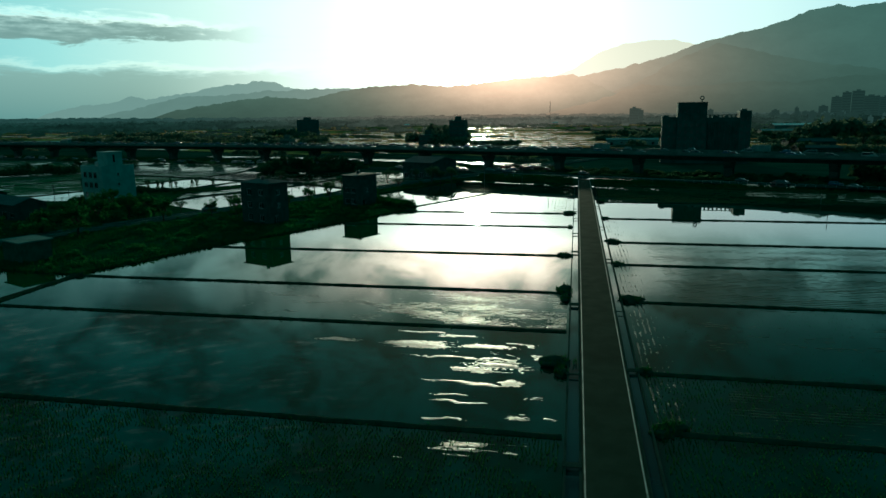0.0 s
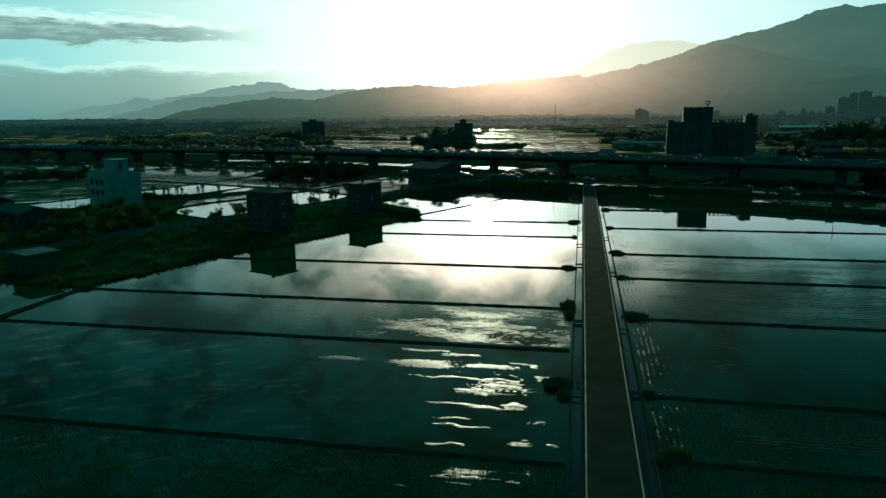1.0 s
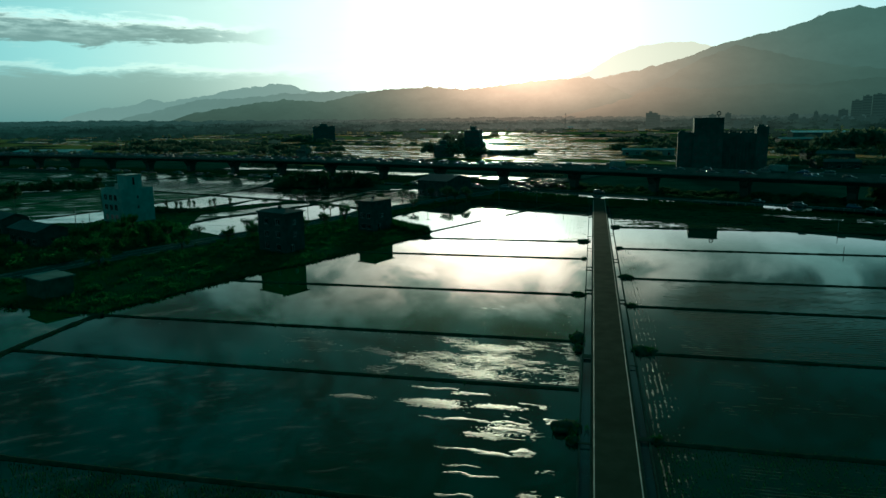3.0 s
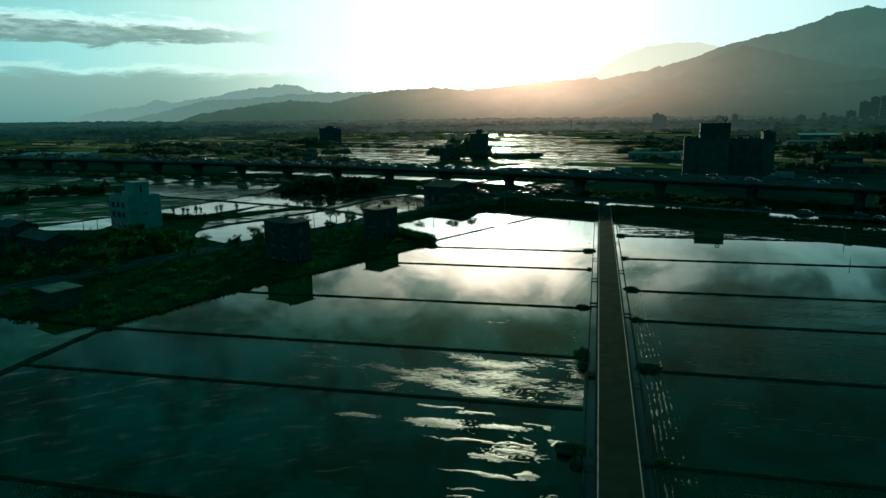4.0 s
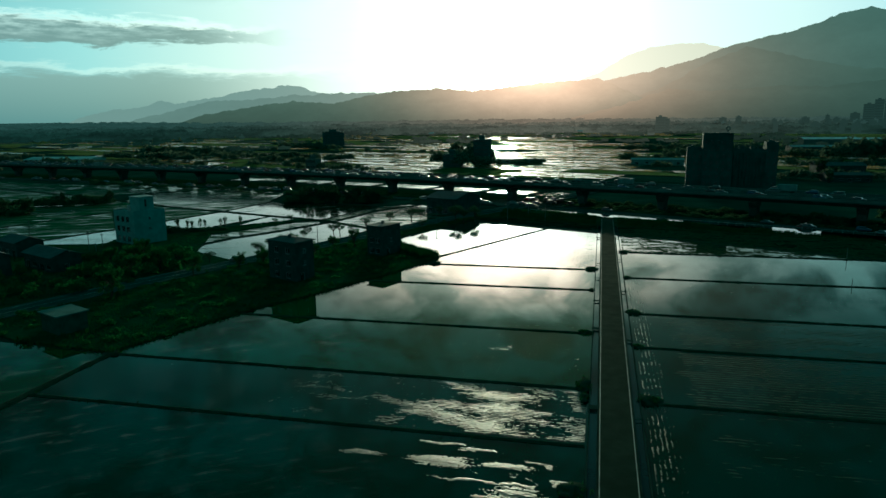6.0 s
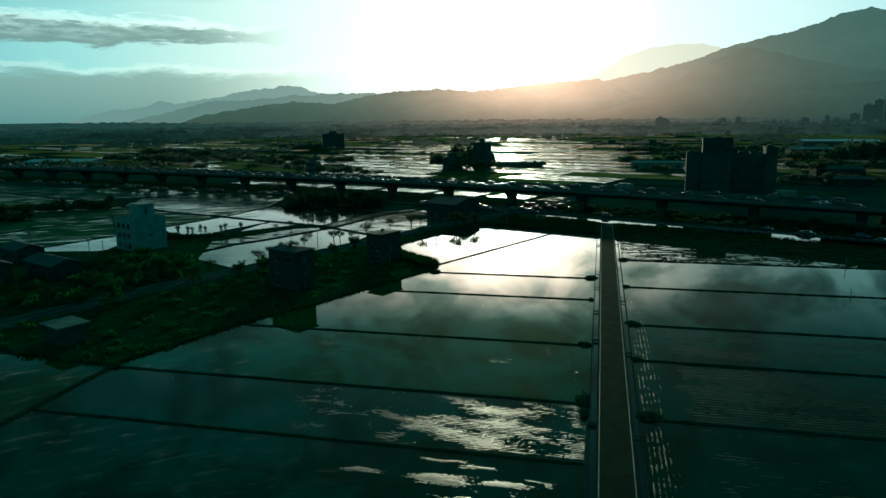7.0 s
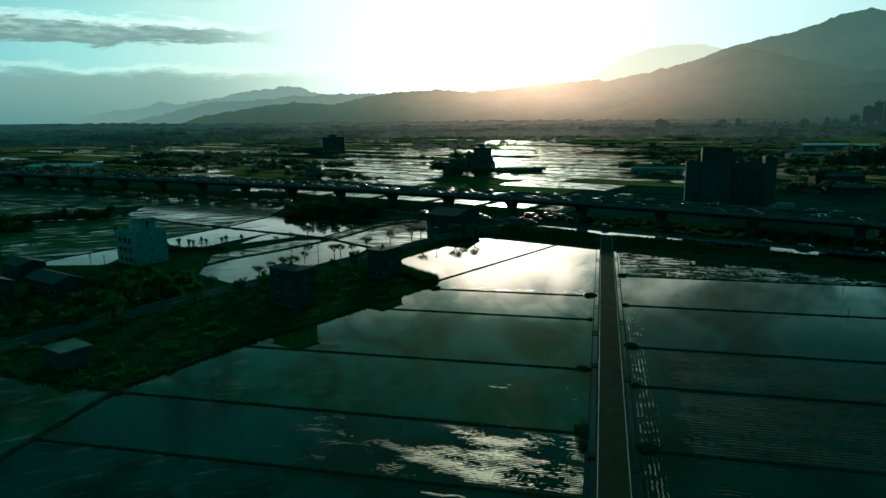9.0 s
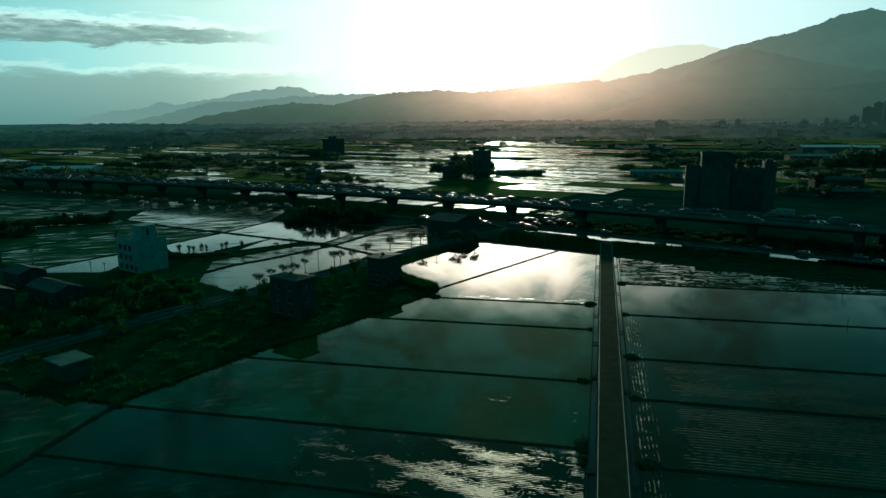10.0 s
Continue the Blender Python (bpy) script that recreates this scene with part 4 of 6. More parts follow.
# dark narrow houses standing alone at the paddies' edge
def town_house(x, y, w, d, h, label, roof_peak=0.0):
    root = thing("town_house", house_frame(x, y, w), label, "house", "houses by the paddies")
    n = int(h // 3.1)
    ops = []
    for i in range(n):
        z = 0.9 + 3.1 * i
        ops += [(0, w * 0.3, z, 1.5, 1.5), (0, w * 0.72, z, 1.5, 1.5), (2, w * 0.5, z, 1.8, 1.5)]
        ops += [(1, d * 0.5, z, 1.0, 1.2)] if i else [(1, d * 0.35, 0.1, 1.1, 2.2)]
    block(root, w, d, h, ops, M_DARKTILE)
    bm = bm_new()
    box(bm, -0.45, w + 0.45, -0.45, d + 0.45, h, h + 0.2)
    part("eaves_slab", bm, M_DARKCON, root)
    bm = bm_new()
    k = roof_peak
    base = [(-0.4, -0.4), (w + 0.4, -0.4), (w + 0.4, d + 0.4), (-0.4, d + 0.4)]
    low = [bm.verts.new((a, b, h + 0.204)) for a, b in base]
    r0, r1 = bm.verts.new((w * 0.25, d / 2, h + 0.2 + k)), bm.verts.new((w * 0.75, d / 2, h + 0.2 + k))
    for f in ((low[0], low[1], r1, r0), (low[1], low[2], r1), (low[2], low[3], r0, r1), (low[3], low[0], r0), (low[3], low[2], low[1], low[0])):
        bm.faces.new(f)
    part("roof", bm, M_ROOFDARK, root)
    bm = bm_new()
    tube(bm, (w * 0.55, d * 0.4, h + 0.3), (w * 0.55, d * 0.4, h + 0.9 + k), 0.45, 0.45, 12)
    part("water_tank", bm, M_ROOFDARK, root, "steel rooftop water tank")
    return root


town_house(-72, 152, 9.75, 6.2, 10.0, "dark tiled three-storey house alone on the verge", 0.7)
h3 = town_house(-61, 186, 5.4, 8.8, 8.9, "dark narrow three-storey house alone on the verge", 0.35)

# shed with a pale roof
shed = thing("shed", house_frame(-98, 104.2, 6.6), "low square weathered green shed with a flat sheet roof", "shed")
block(shed, 6.6, 5.6, 3.9, [(2, 3.3, 0.05, 2.0, 2.2), (3, 2.8, 1.1, 1.2, 1.0)], M_SHEDWALL)
bm = bm_new()
box(bm, -0.35, 6.95, -0.35, 5.95, 3.9, 4.12)
part("roof", bm, M_ROOFLIGHT, shed, "weathered sheet roof")

# low farm buildings with sheet roofs at the left
def barn(m, w, d, h, rise, wall, roof, label, category="barn", group="", doors=2):
    root = thing(category.replace(" ", "_"), m, label, category, group)
    ops = [(0, w * (i + 0.5) / doors, 0.1 if i % 2 == 0 else 1.0, min(2.4, w / doors * 0.6), 2.2 if i % 2 == 0 else 1.2) for i in range(doors)] + [(1, d / 2, 1.0, 1.2, 1.2), (3, d / 2, 1.0, 1.2, 1.2)]
    block(root, w, d, h, ops, wall)
    bm = bm_new()
    o = 0.5
    a = [bm.verts.new(p) for p in ((-o, -o, h), (w + o, -o, h), (w + o, d / 2, h + rise), (-o, d / 2, h + rise), (w + o, d + o, h), (-o, d + o, h))]
    b = [bm.verts.new(v.co + Vector((0, 0, 0.12))) for v in a]
    for q in ((0, 1, 2, 3), (3, 2, 4, 5)):
        bm.faces.new([b[i] for i in q])
        bm.faces.new([a[i] for i in q[::-1]])
    for i, j in ((0, 1), (1, 2), (2, 4), (4, 5), (5, 3), (3, 0)):
        bm.faces.new((a[i], a[j], b[j], b[i]))
    part("roof", bm, roof, root)
    for x in (0.12, w - 0.12):
        bm = bm_new()
        v = [bm.verts.new(p) for p in ((x - 0.1, 0.0, h), (x - 0.1, d, h), (x - 0.1, d / 2, h + rise - 0.02), (x + 0.1, 0.0, h), (x + 0.1, d, h), (x + 0.1, d / 2, h + rise - 0.02))]
        for q in ((0, 2, 1), (3, 4, 5), (0, 1, 4, 3), (1, 2, 5, 4), (2, 0, 3, 5)):
            bm.faces.new([v[i] for i in q])
        part("gable", bm, wall, root)
    return root


barn(house_frame(-141, 150, 16), 16, 8, 4.2, 1.6, M_DARKTILE, M_ROOFDARK, "low dark farm building with a sheet-metal roof", doors=4)
barn(house_frame(-153, 140, 9), 9, 7, 5.6, 1.4, M_DARKTILE, M_ROOFDARK, "low dark farm building with a sheet-metal roof", doors=2)
barn(house_frame(-168, 166, 11), 11, 8, 4.5, 1.5, M_DARKTILE, M_ROOFDARK, "low dark farm building with a sheet-metal roof", doors=3)
# workshop by the end of the lane
barn(house_frame(-57.5, 274, 15), 15, 18, 6.4, 2.0, M_DARKTILE, M_ROOFDARK, "dark workshop with a grey pitched sheet roof near the viaduct", "workshop", doors=4)

# ---- viaduct ----
AXIS = smooth_line([(-1100, 520), (-700, 476), (-442, 431), (-366, 418), (-282, 398.5), (-209, 381), (-137, 361.5), (-72.5, 337.5), (-11, 314.5), (52, 286.5), (98, 265.5), (200, 212), (420, 90)], 2)
DECK = 9.3
viaduct = thing("viaduct", pose(0, 0, 0), "long grey concrete motorway viaduct full of cars", "viaduct", kind="structure")
AXR = resample(AXIS, 12)
vs, fs = sweep(AXR, [(-5.5, DECK - 2.3), (5.5, DECK - 2.3), (7.5, DECK - 0.9), (11.2, DECK - 0.45), (11.2, DECK), (-11.2, DECK), (-11.2, DECK - 0.45), (-7.5, DECK - 0.9)])
raw("deck", vs, fs, M_DARKCON, parent=viaduct)
vs, fs = sweep(AXR, [(-10.8, DECK + 0.006), (10.8, DECK + 0.006)][::-1], False)
raw("roadway", vs, fs, M_ASPHALT, parent=viaduct)
for o in (-11.2, 10.85, -0.3):
    vs, fs = sweep(AXR, [(o, DECK - 0.3 if abs(o) > 1 else DECK + 0.01), (o + 0.35, DECK - 0.3 if abs(o) > 1 else DECK + 0.01), (o + 0.3, DECK + 0.95), (o + 0.05, DECK + 0.95)])
    raw("parapet", vs, fs, M_CONCRETE, parent=viaduct)
for o in (-10.2, -6.6, -3.0, 3.0, 6.6, 10.2):
    vs, fs = sweep(AXR, [(o - 0.08, DECK + 0.012), (o + 0.08, DECK + 0.012)][::-1], False)
    raw("lane_line", vs, fs, M_PAINT, parent=viaduct)


def along(points):
    """Cumulative lengths of a plan line."""
    out = [0.0]
    for a, b in zip(points, points[1:]):
        out.append(out[-1] + math.hypot(b[0] - a[0], b[1] - a[1]))
    return out


AX_LEN = along(AXIS)


def axis_at(s, off=0.0):
    x = float(np.interp(s, AX_LEN, [p[0] for p in AXIS]))
    y = float(np.interp(s, AX_LEN, [p[1] for p in AXIS]))
    x2 = float(np.interp(s + 1, AX_LEN, [p[0] for p in AXIS]))
    y2 = float(np.interp(s + 1, AX_LEN, [p[1] for p in AXIS]))
    a = math.atan2(y2 - y, x2 - x)
    return x - math.sin(a) * off, y + math.cos(a) * off, math.degrees(a)


def axis_s(x):
    return float(np.interp(x, [p[0] for p in AXIS], AX_LEN))


bm = bm_new()
prof = [(-4.6, DECK - 2.35), (-4.6, DECK - 3.0), (-2.2, DECK - 5.2), (-2.0, -0.2), (2.0, -0.2), (2.2, DECK - 5.2), (4.6, DECK - 3.0), (4.6, DECK - 2.35)]
fr = [bm.verts.new((-1.5, a, b)) for a, b in prof]
bk = [bm.verts.new((1.5, a, b)) for a, b in prof]
bm.faces.new(fr)
bm.faces.new(bk[::-1])
for i in range(len(prof)):
    j = (i + 1) % len(prof)
    bm.faces.new((fr[i], bk[i], bk[j], fr[j]))
bmesh.ops.bevel(bm, geom=[e for e in bm.edges if abs(e.verts[0].co.x - e.verts[1].co.x) < 0.01], offset=0.15, segments=1, affect="EDGES")
PIER = finish("pier", bm, M_DARKCON)
s0 = axis_s(-281.7)
for i in range(-18, 18):
    s = s0 + 36.0 * i
    if 0 < s < AX_LEN[-1]:
        x, y, a = axis_at(s)
        ob = new("pier", PIER)
        ob.parent = viaduct
        ob.matrix_basis = pose(x, y, 0, 0, 0, a)


# ---- cars ----
def car_meshes(kind, paint):
    """Body, glass, wheels and lamps of a car heading along +x, centred on the ground."""
    l, w = (4.5, 1.78) if kind != "van" else (4.9, 1.85)
    if kind == "sedan":
        side = [(-2.25, 0.35), (-2.22, 0.80), (-1.75, 0.95), (-1.2, 1.42), (0.35, 1.45), (1.05, 0.95), (2.1, 0.78), (2.25, 0.40)]
        top = (2, 3, 4, 5)
    elif kind == "suv":
        side = [(-2.25, 0.40), (-2.25, 0.95), (-2.1, 1.15), (-1.85, 1.68), (0.45, 1.70), (1.1, 1.08), (2.15, 0.92), (2.25, 0.45)]
        top = (2, 3, 4, 5)
    else:
        side = [(-2.45, 0.40), (-2.45, 1.0), (-2.42, 1.2), (-2.3, 1.95), (1.1, 1.95), (1.9, 1.15), (2.4, 0.95), (2.45, 0.45)]
        top = (2, 3, 4, 5)
    bm = bm_new()
    rows = []
    for sgn in (-1, 1):
        rows.append([bm.verts.new((x, sgn * (w / 2 - (0.16 if z > 1.25 else 0.0)), z)) for x, z in side])
    n = len(side)
    bm.faces.new(rows[0][::-1])
    bm.faces.new(rows[1])
    for i in range(n):
        j = (i + 1) % n
        bm.faces.new((rows[0][i], rows[0][j], rows[1][j], rows[1][i]))
    bmesh.ops.recalc_face_normals(bm, faces=bm.faces[:])
    bmesh.ops.bevel(bm, geom=bm.edges[:], offset=0.06, segments=2, affect="EDGES")
    body = finish("body", bm, paint, True)
    bm = bm_new()
    pts = [side[i] for i in top]
    for a, b, inset in ((pts[0], pts[1], 0.12), (pts[2], pts[3], 0.12)):
        d = Vector((b[0] - a[0], 0, b[1] - a[1]))
        nrm = Vector((d.z, 0, -d.x)).normalized() * 0.012
        if nrm.z < 0:
            nrm = -nrm
        q = []
        for k, sg in ((0.12, -1), (0.12, 1), (0.88, 1), (0.88, -1)):
            yy = (w / 2 - 0.16 - 0.1 + (1 - k) * 0.08) * sg
            q.append(bm.verts.new(Vector((a[0] + d.x * k, yy, a[1] + d.z * k)) + nrm))
        bm.faces.new(q)
    for sg in (-1, 1):
        zt, zb = pts[1][1] - 0.1, pts[3][1] + 0.06
        yt, yb = (w / 2 - 0.14) * sg, (w / 2 - 0.02) * sg
        x0, x1, x2, x3 = pts[0][0] + 0.35, pts[1][0] + 0.2, pts[2][0] - 0.15, pts[3][0] - 0.3
        v = [bm.verts.new(p) for p in ((x0, yb + 0.012 * sg, zb), (x3, yb + 0.012 * sg, zb), (x2, yt + 0.015 * sg, zt), (x1, yt + 0.015 * sg, zt))]
        bm.faces.new(v if sg < 0 else v[::-1])
    glass = finish("glass", bm, M_CARGLASS)
    bm = bm_new()
    tube(bm, (0, -0.11, 0), (0, 0.11, 0), 0.33, 0.33, 12)
    wheel = finish("wheel", bm, M_TYRE)
    bm = bm_new()
    box(bm, -l / 2 - 0.012, -l / 2 + 0.08, -0.13, 0.13, 0.68, 0.82)
    tail = finish("tail_lamp", bm, M_LAMP)
    bm = bm_new()
    box(bm, l / 2 - 0.12, l / 2 + 0.0, -0.17, 0.17, 0.58, 0.72)
    head = finish("head_lamp", bm, M_HEADLAMP)
    return body, glass, wheel, tail, head


def make_car(kind, paint, label):
    body, glass, wheel, tail, head = car_meshes(kind, paint)
    root = thing("car", pose(0, -400, -50), label, "car", "cars in traffic")
    for name, me, y in (("body", body, 0), ("window_glass", glass, 0), ("tail_lamp", tail, 0.72), ("tail_lamp", tail, -0.72), ("head_lamp", head, 0.66), ("head_lamp", head, -0.66)):
        ob = new(name, me)
        ob.parent = root
        ob.location = (0, y, 0)
    for x in (-1.4, 1.4):
        for y in (-0.76, 0.76):
            ob = new("wheel", wheel)
            ob.parent = root
            ob.location = (x, y, 0.33)
    return root


COLOURS = ("white", "silver", "grey", "black", "red", "blue")
PROTOS = []
for i, (kind, c) in enumerate((("sedan", 2), ("suv", 3), ("sedan", 1), ("suv", 2), ("sedan", 3), ("van", 0), ("suv", 5), ("sedan", 5), ("suv", 1), ("sedan", 4), ("suv", 0))):
    PROTOS.append((kind, make_car(kind, CAR_PAINTS[c], "%s %s in slow evening traffic" % (COLOURS[c], "saloon car" if kind == "sedan" else "estate car" if kind == "suv" else "van"))))
rnd = random.Random(8)
used = set()
for lane_off, gap, flip in ((-8.4, 10.5, False), (-4.8, 11.0, False), (4.8, 15.0, True), (8.4, 17.0, True)):
    s = axis_s(-520) + rnd.uniform(0, 8)
    while s < axis_s(150):
        x, y, a = axis_at(s, lane_off)
        kind, proto = PROTOS[rnd.randrange(len(PROTOS))]
        m = pose(x, y, DECK + 0.01, 0, 0, a + (180 if flip else 0))
        if proto.name not in used:
            used.add(proto.name)
            proto.matrix_world = m
        else:
            copy_thing(proto, m)
        s += gap * rnd.uniform(0.62, 1.7) * (1.0 if x < -20 else 1.7)
# a small lorry or two among them
for s_x, off in ((8.0, 4.8), (66.0, 8.4), (-330, -8.4)):
    x, y, a = axis_at(axis_s(s_x), off)
    lorry = thing("lorry", pose(x, y, DECK + 0.01, 0, 0, a + 180), "box lorry with a pale cargo body in slow traffic", "lorry")
    bm = bm_new()
    box(bm, -4.6, 1.9, -1.15, 1.15, 0.95, 3.3)
    part("cargo_box", bm, M_TILE, lorry)
    bm = bm_new()
    box(bm, 2.1, 3.7, -1.05, 1.05, 0.6, 2.4)
    bmesh.ops.bevel(bm, geom=bm.edges[:], offset=0.15, segments=2, affect="EDGES")
    part("cab", bm, CAR_PAINTS[1], lorry)
    bm = bm_new()
    box(bm, 3.7, 3.72, -0.9, 0.9, 1.4, 2.2)
    part("windscreen", bm, M_CARGLASS, lorry)
    for wx in (-3.2, 2.8):
        for wy in (-0.95, 0.95):
            bm = bm_new()
            tube(bm, (wx, wy - 0.15, 0.45), (wx, wy + 0.15, 0.45), 0.45, 0.45, 12)
            part("wheel", bm, M_TYRE, lorry)

# ---- side road, canal and bank along the viaduct ----
near = resample([p for p in AXIS if -460 < p[0] < 260], 10)
vs, fs = sweep(near, [(-21.0, -0.1), (-21.0, 0.24), (-13.5, 0.24), (-13.5, -0.1)])
side_road = raw("side_road", vs, fs, M_ASPHALT, "asphalt side road at the viaduct's foot", "road", "structure")
vs, fs = sweep(near, [(-13.4, -0.1), (-13.4, 0.5), (13.4, 0.5), (13.4, -0.1)])
raw("viaduct_verge", vs, fs, M_GRASS, "dark weedy ground under the viaduct", "ground", "structure")
rnd = random.Random(31)
for k in range(16):
    s = axis_s(rnd.uniform(-60, 130))
    x, y, a = axis_at(s, rnd.choice((-15.2, -19.0)))
    kind, proto = PROTOS[rnd.randrange(len(PROTOS))]
    copy_thing(proto, pose(x, y, 0.245, 0, 0, a))
for k in range(44):
    s = axis_s(rnd.uniform(-430, -70))
    x, y, a = axis_at(s, rnd.choice((-15.2, -19.0)))
    kind, proto = PROTOS[rnd.randrange(len(PROTOS))]
    copy_thing(proto, pose(x, y, 0.245, 0, 0, a))
land("car_park", [(-44, 301), (-24, 304), (-10, 296), (-4, 300), (-12, 322), (-40, 334), (-52, 318)], 0.56, M_ASPHALT, "asphalt car park under the viaduct")
for k in range(10):
    x, y = rnd.uniform(-42, -12), rnd.uniform(303, 325)
    if inside(x, y, [(-43, 302), (-24, 305), (-10, 299), (-14, 321), (-40, 332), (-50, 318)]):
        kind, proto = PROTOS[rnd.randrange(len(PROTOS))]
        copy_thing(proto, pose(x, y, 0.57, 0, 0, rnd.choice((-22, 68, 158))))
copy_thing(PROTOS[2][1], pose(*lane_at(171, 1.6), 0.43, 0, 0, 65))
canal = thing("canal", pose(0, 0, 0), "narrow canal of bright water before the viaduct", "canal", kind="structure")
raw("canal_water", [(-42, 298, 0.02), (-24, 294.5, 0.02), (0, 278, 0.02), (30, 268, 0.02), (60, 252, 0.02), (74, 244.5, 0.02), (76, 252.5, 0.02), (62, 260, 0.02), (31, 276, 0.02), (1, 286, 0.02), (-22, 302, 0.02), (-42, 306, 0.02)], [tuple(range(12))], M_DITCH, parent=canal)

# ---- hotel block beyond the viaduct ----
hotel = thing("hotel", pose(42.3, 366, 0, 0, 0, -5), "large dark hotel block with a round roof sign", "hotel")


def tall_block(parent, x0, x1, y0, y1, h, storeys, cols, name="wall", base=0.0):
    bm = bm_new()
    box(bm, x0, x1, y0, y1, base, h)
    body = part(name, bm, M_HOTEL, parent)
    step = (h - base - 2.0) / storeys
    for i in range(storeys):
        for j in range(cols):
            cx = x0 + (x1 - x0) * (j + 0.5) / cols
            z = base + 1.2 + step * i
            w = (x1 - x0) / cols * 0.55
            bm = bm_new()
            box(bm, cx - w / 2, cx + w / 2, y0 - 0.06, y0 - 0.004, z, z + step * 0.55)
            part("window", bm, M_DIMGLASS, body)
    bm = bm_new()
    for a in ((x0, x1, y0, y0 + 0.25), (x0, x1, y1 - 0.25, y1), (x0, x0 + 0.25, y0 + 0.25, y1 - 0.25), (x1 - 0.25, x1, y0 + 0.25, y1 - 0.25)):
        box(bm, *a, h + 0.004, h + 1.1)
    part("parapet", bm, M_HOTEL, body)
    return body


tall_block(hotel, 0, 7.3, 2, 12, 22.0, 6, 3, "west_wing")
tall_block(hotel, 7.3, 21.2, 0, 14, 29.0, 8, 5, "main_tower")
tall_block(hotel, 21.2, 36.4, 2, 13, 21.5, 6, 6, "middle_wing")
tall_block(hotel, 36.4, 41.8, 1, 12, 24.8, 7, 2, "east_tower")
for i in range(10):
    bm = bm_new()
    box(bm, 21.9 + 1.55 * i, 22.25 + 1.55 * i, 1.2, 1.94, 2.0, 20.6)
    part("facade_fin", bm, M_HOTEL, hotel)
for i in range(9):
    bm = bm_new()
    box(bm, 7.7 + 1.55 * i, 8.0 + 1.55 * i, -0.42, -0.07, 22.4, 29.9)
    part("crown_rib", bm, M_HOTEL, hotel)
for z in (22.1, 30.12):
    bm = bm_new()
    box(bm, 7.1, 21.4, -0.6, 0.2, z, z + 0.24)
    part("cornice", bm, M_HOTEL, hotel)
for x0, x1, y0, z in ((0.8, 3.2, 5, 22.0), (24.5, 27.5, 7, 21.5), (30.0, 32.0, 8, 21.5), (37.5, 40.0, 5, 24.8)):
    bm = bm_new()
    box(bm, x0, x1, y0, y0 + 2.2, z + 0.004, z + 2.0)
    part("roof_plant", bm, M_HOTEL, hotel)
bm = bm_new()
for i in range(7):
    box(bm, 22.4 + 2.0 * i, 23.1 + 2.0 * i, 2.4, 2.9, 22.6, 23.8)
box(bm, 21.8, 35.8, 2.4, 2.9, 23.8, 24.1)
part("roof_pergola", bm, M_DARKCON, hotel)
bm = bm_new()
tube(bm, (18.9, 6, 28.9), (18.9, 6, 31.4), 0.25, 0.25, 8)
part("sign_post", bm, M_POLE, hotel)
ring_vs, ring_fs = [], []
for i in range(20):
    a = 6.283 * i / 20
    for j in range(8):
        b = 6.283 * j / 8
        r = 0.85 + 0.26 * math.cos(b)
        ring_vs.append((18.9 + r * math.cos(a), 6 + 0.26 * math.sin(b), 32.4 + r * math.sin(a)))
for i in range(20):
    for j in range(8):
        ring_fs.append((i * 8 + j, ((i + 1) % 20) * 8 + j, ((i + 1) % 20) * 8 + (j + 1) % 8, i * 8 + (j + 1) % 8))
raw("round_sign", ring_vs, ring_fs, M_POLE, "round dark roof sign", parent=hotel, smooth=True)

# ---- bank between the paddies and the canal ----
land("canal_bank", [(-39, 269.5), (-15.5, 261.5), (-0.5, 253.5), (0.9, 253), (0.9, 276.5), (-24, 293), (-40, 296), (-47, 284), (-47, 268)], 0.36, M_GRASS, "dark weedy bank between paddies and canal")
bpy.data.objects["canal_bank"].name = "canal_bank_west"
land("canal_bank", [(5.6, 252), (7, 251.3), (45, 243.3), (87, 233.3), (190, 206.3), (190, 184), (300, 140), (300, 165), (120, 219), (60, 251), (30, 267), (5.6, 275)], 0.36, M_GRASS, "dark weedy bank between paddies and canal")
bank_east = [(7, 252.5), (45, 244.3), (87, 234.3), (150, 218), (150, 205), (120, 218), (60, 250), (30, 266), (7, 274)]
tufts("bank_weeds", scatter(bank_east, 2600, 0.36, 41) + scatter([(-39, 270), (-15, 262), (-1, 254.5), (-1, 276), (-24, 292), (-40, 294)], 1500, 0.36, 42), 0.7, M_BLADE, "weeds on the canal bank", "weeds", 6, 6)
bm = bm_new()
box(bm, -30, 110, -0.08, 0.08, 0.0, 0.05, pose(0, 276.4, 1.3, 0, 0, -20))
rail = thing("canal_railing", pose(0, 0, 0), "low steel railing along the canal", "railing")
part("rail", bm, M_STEEL, rail)
c, s_ = math.cos(radians(-20)), math.sin(radians(-20))
bm = bm_new()
tube(bm, (0, 0, 0), (0, 0, 1.05), 0.05, 0.05, 6)
POST = finish("post", bm, M_STEEL)
for i in range(47):
    d = -30 + 3.0 * i
    ob = new("post", POST)
    ob.parent = rail
    ob.location = (d * c, 276.4 + d * s_, 0.3)


# water strip cut to the outline of the canal's bright reflection, above the bank
sheet("canal_pool", [(58.8, 258.2), (73.4, 251.0), (70.7, 241.7), (56.7, 248.2)], 0.40, M_DITCH, "water strip shaped as the canal's bright reflection", "canal")
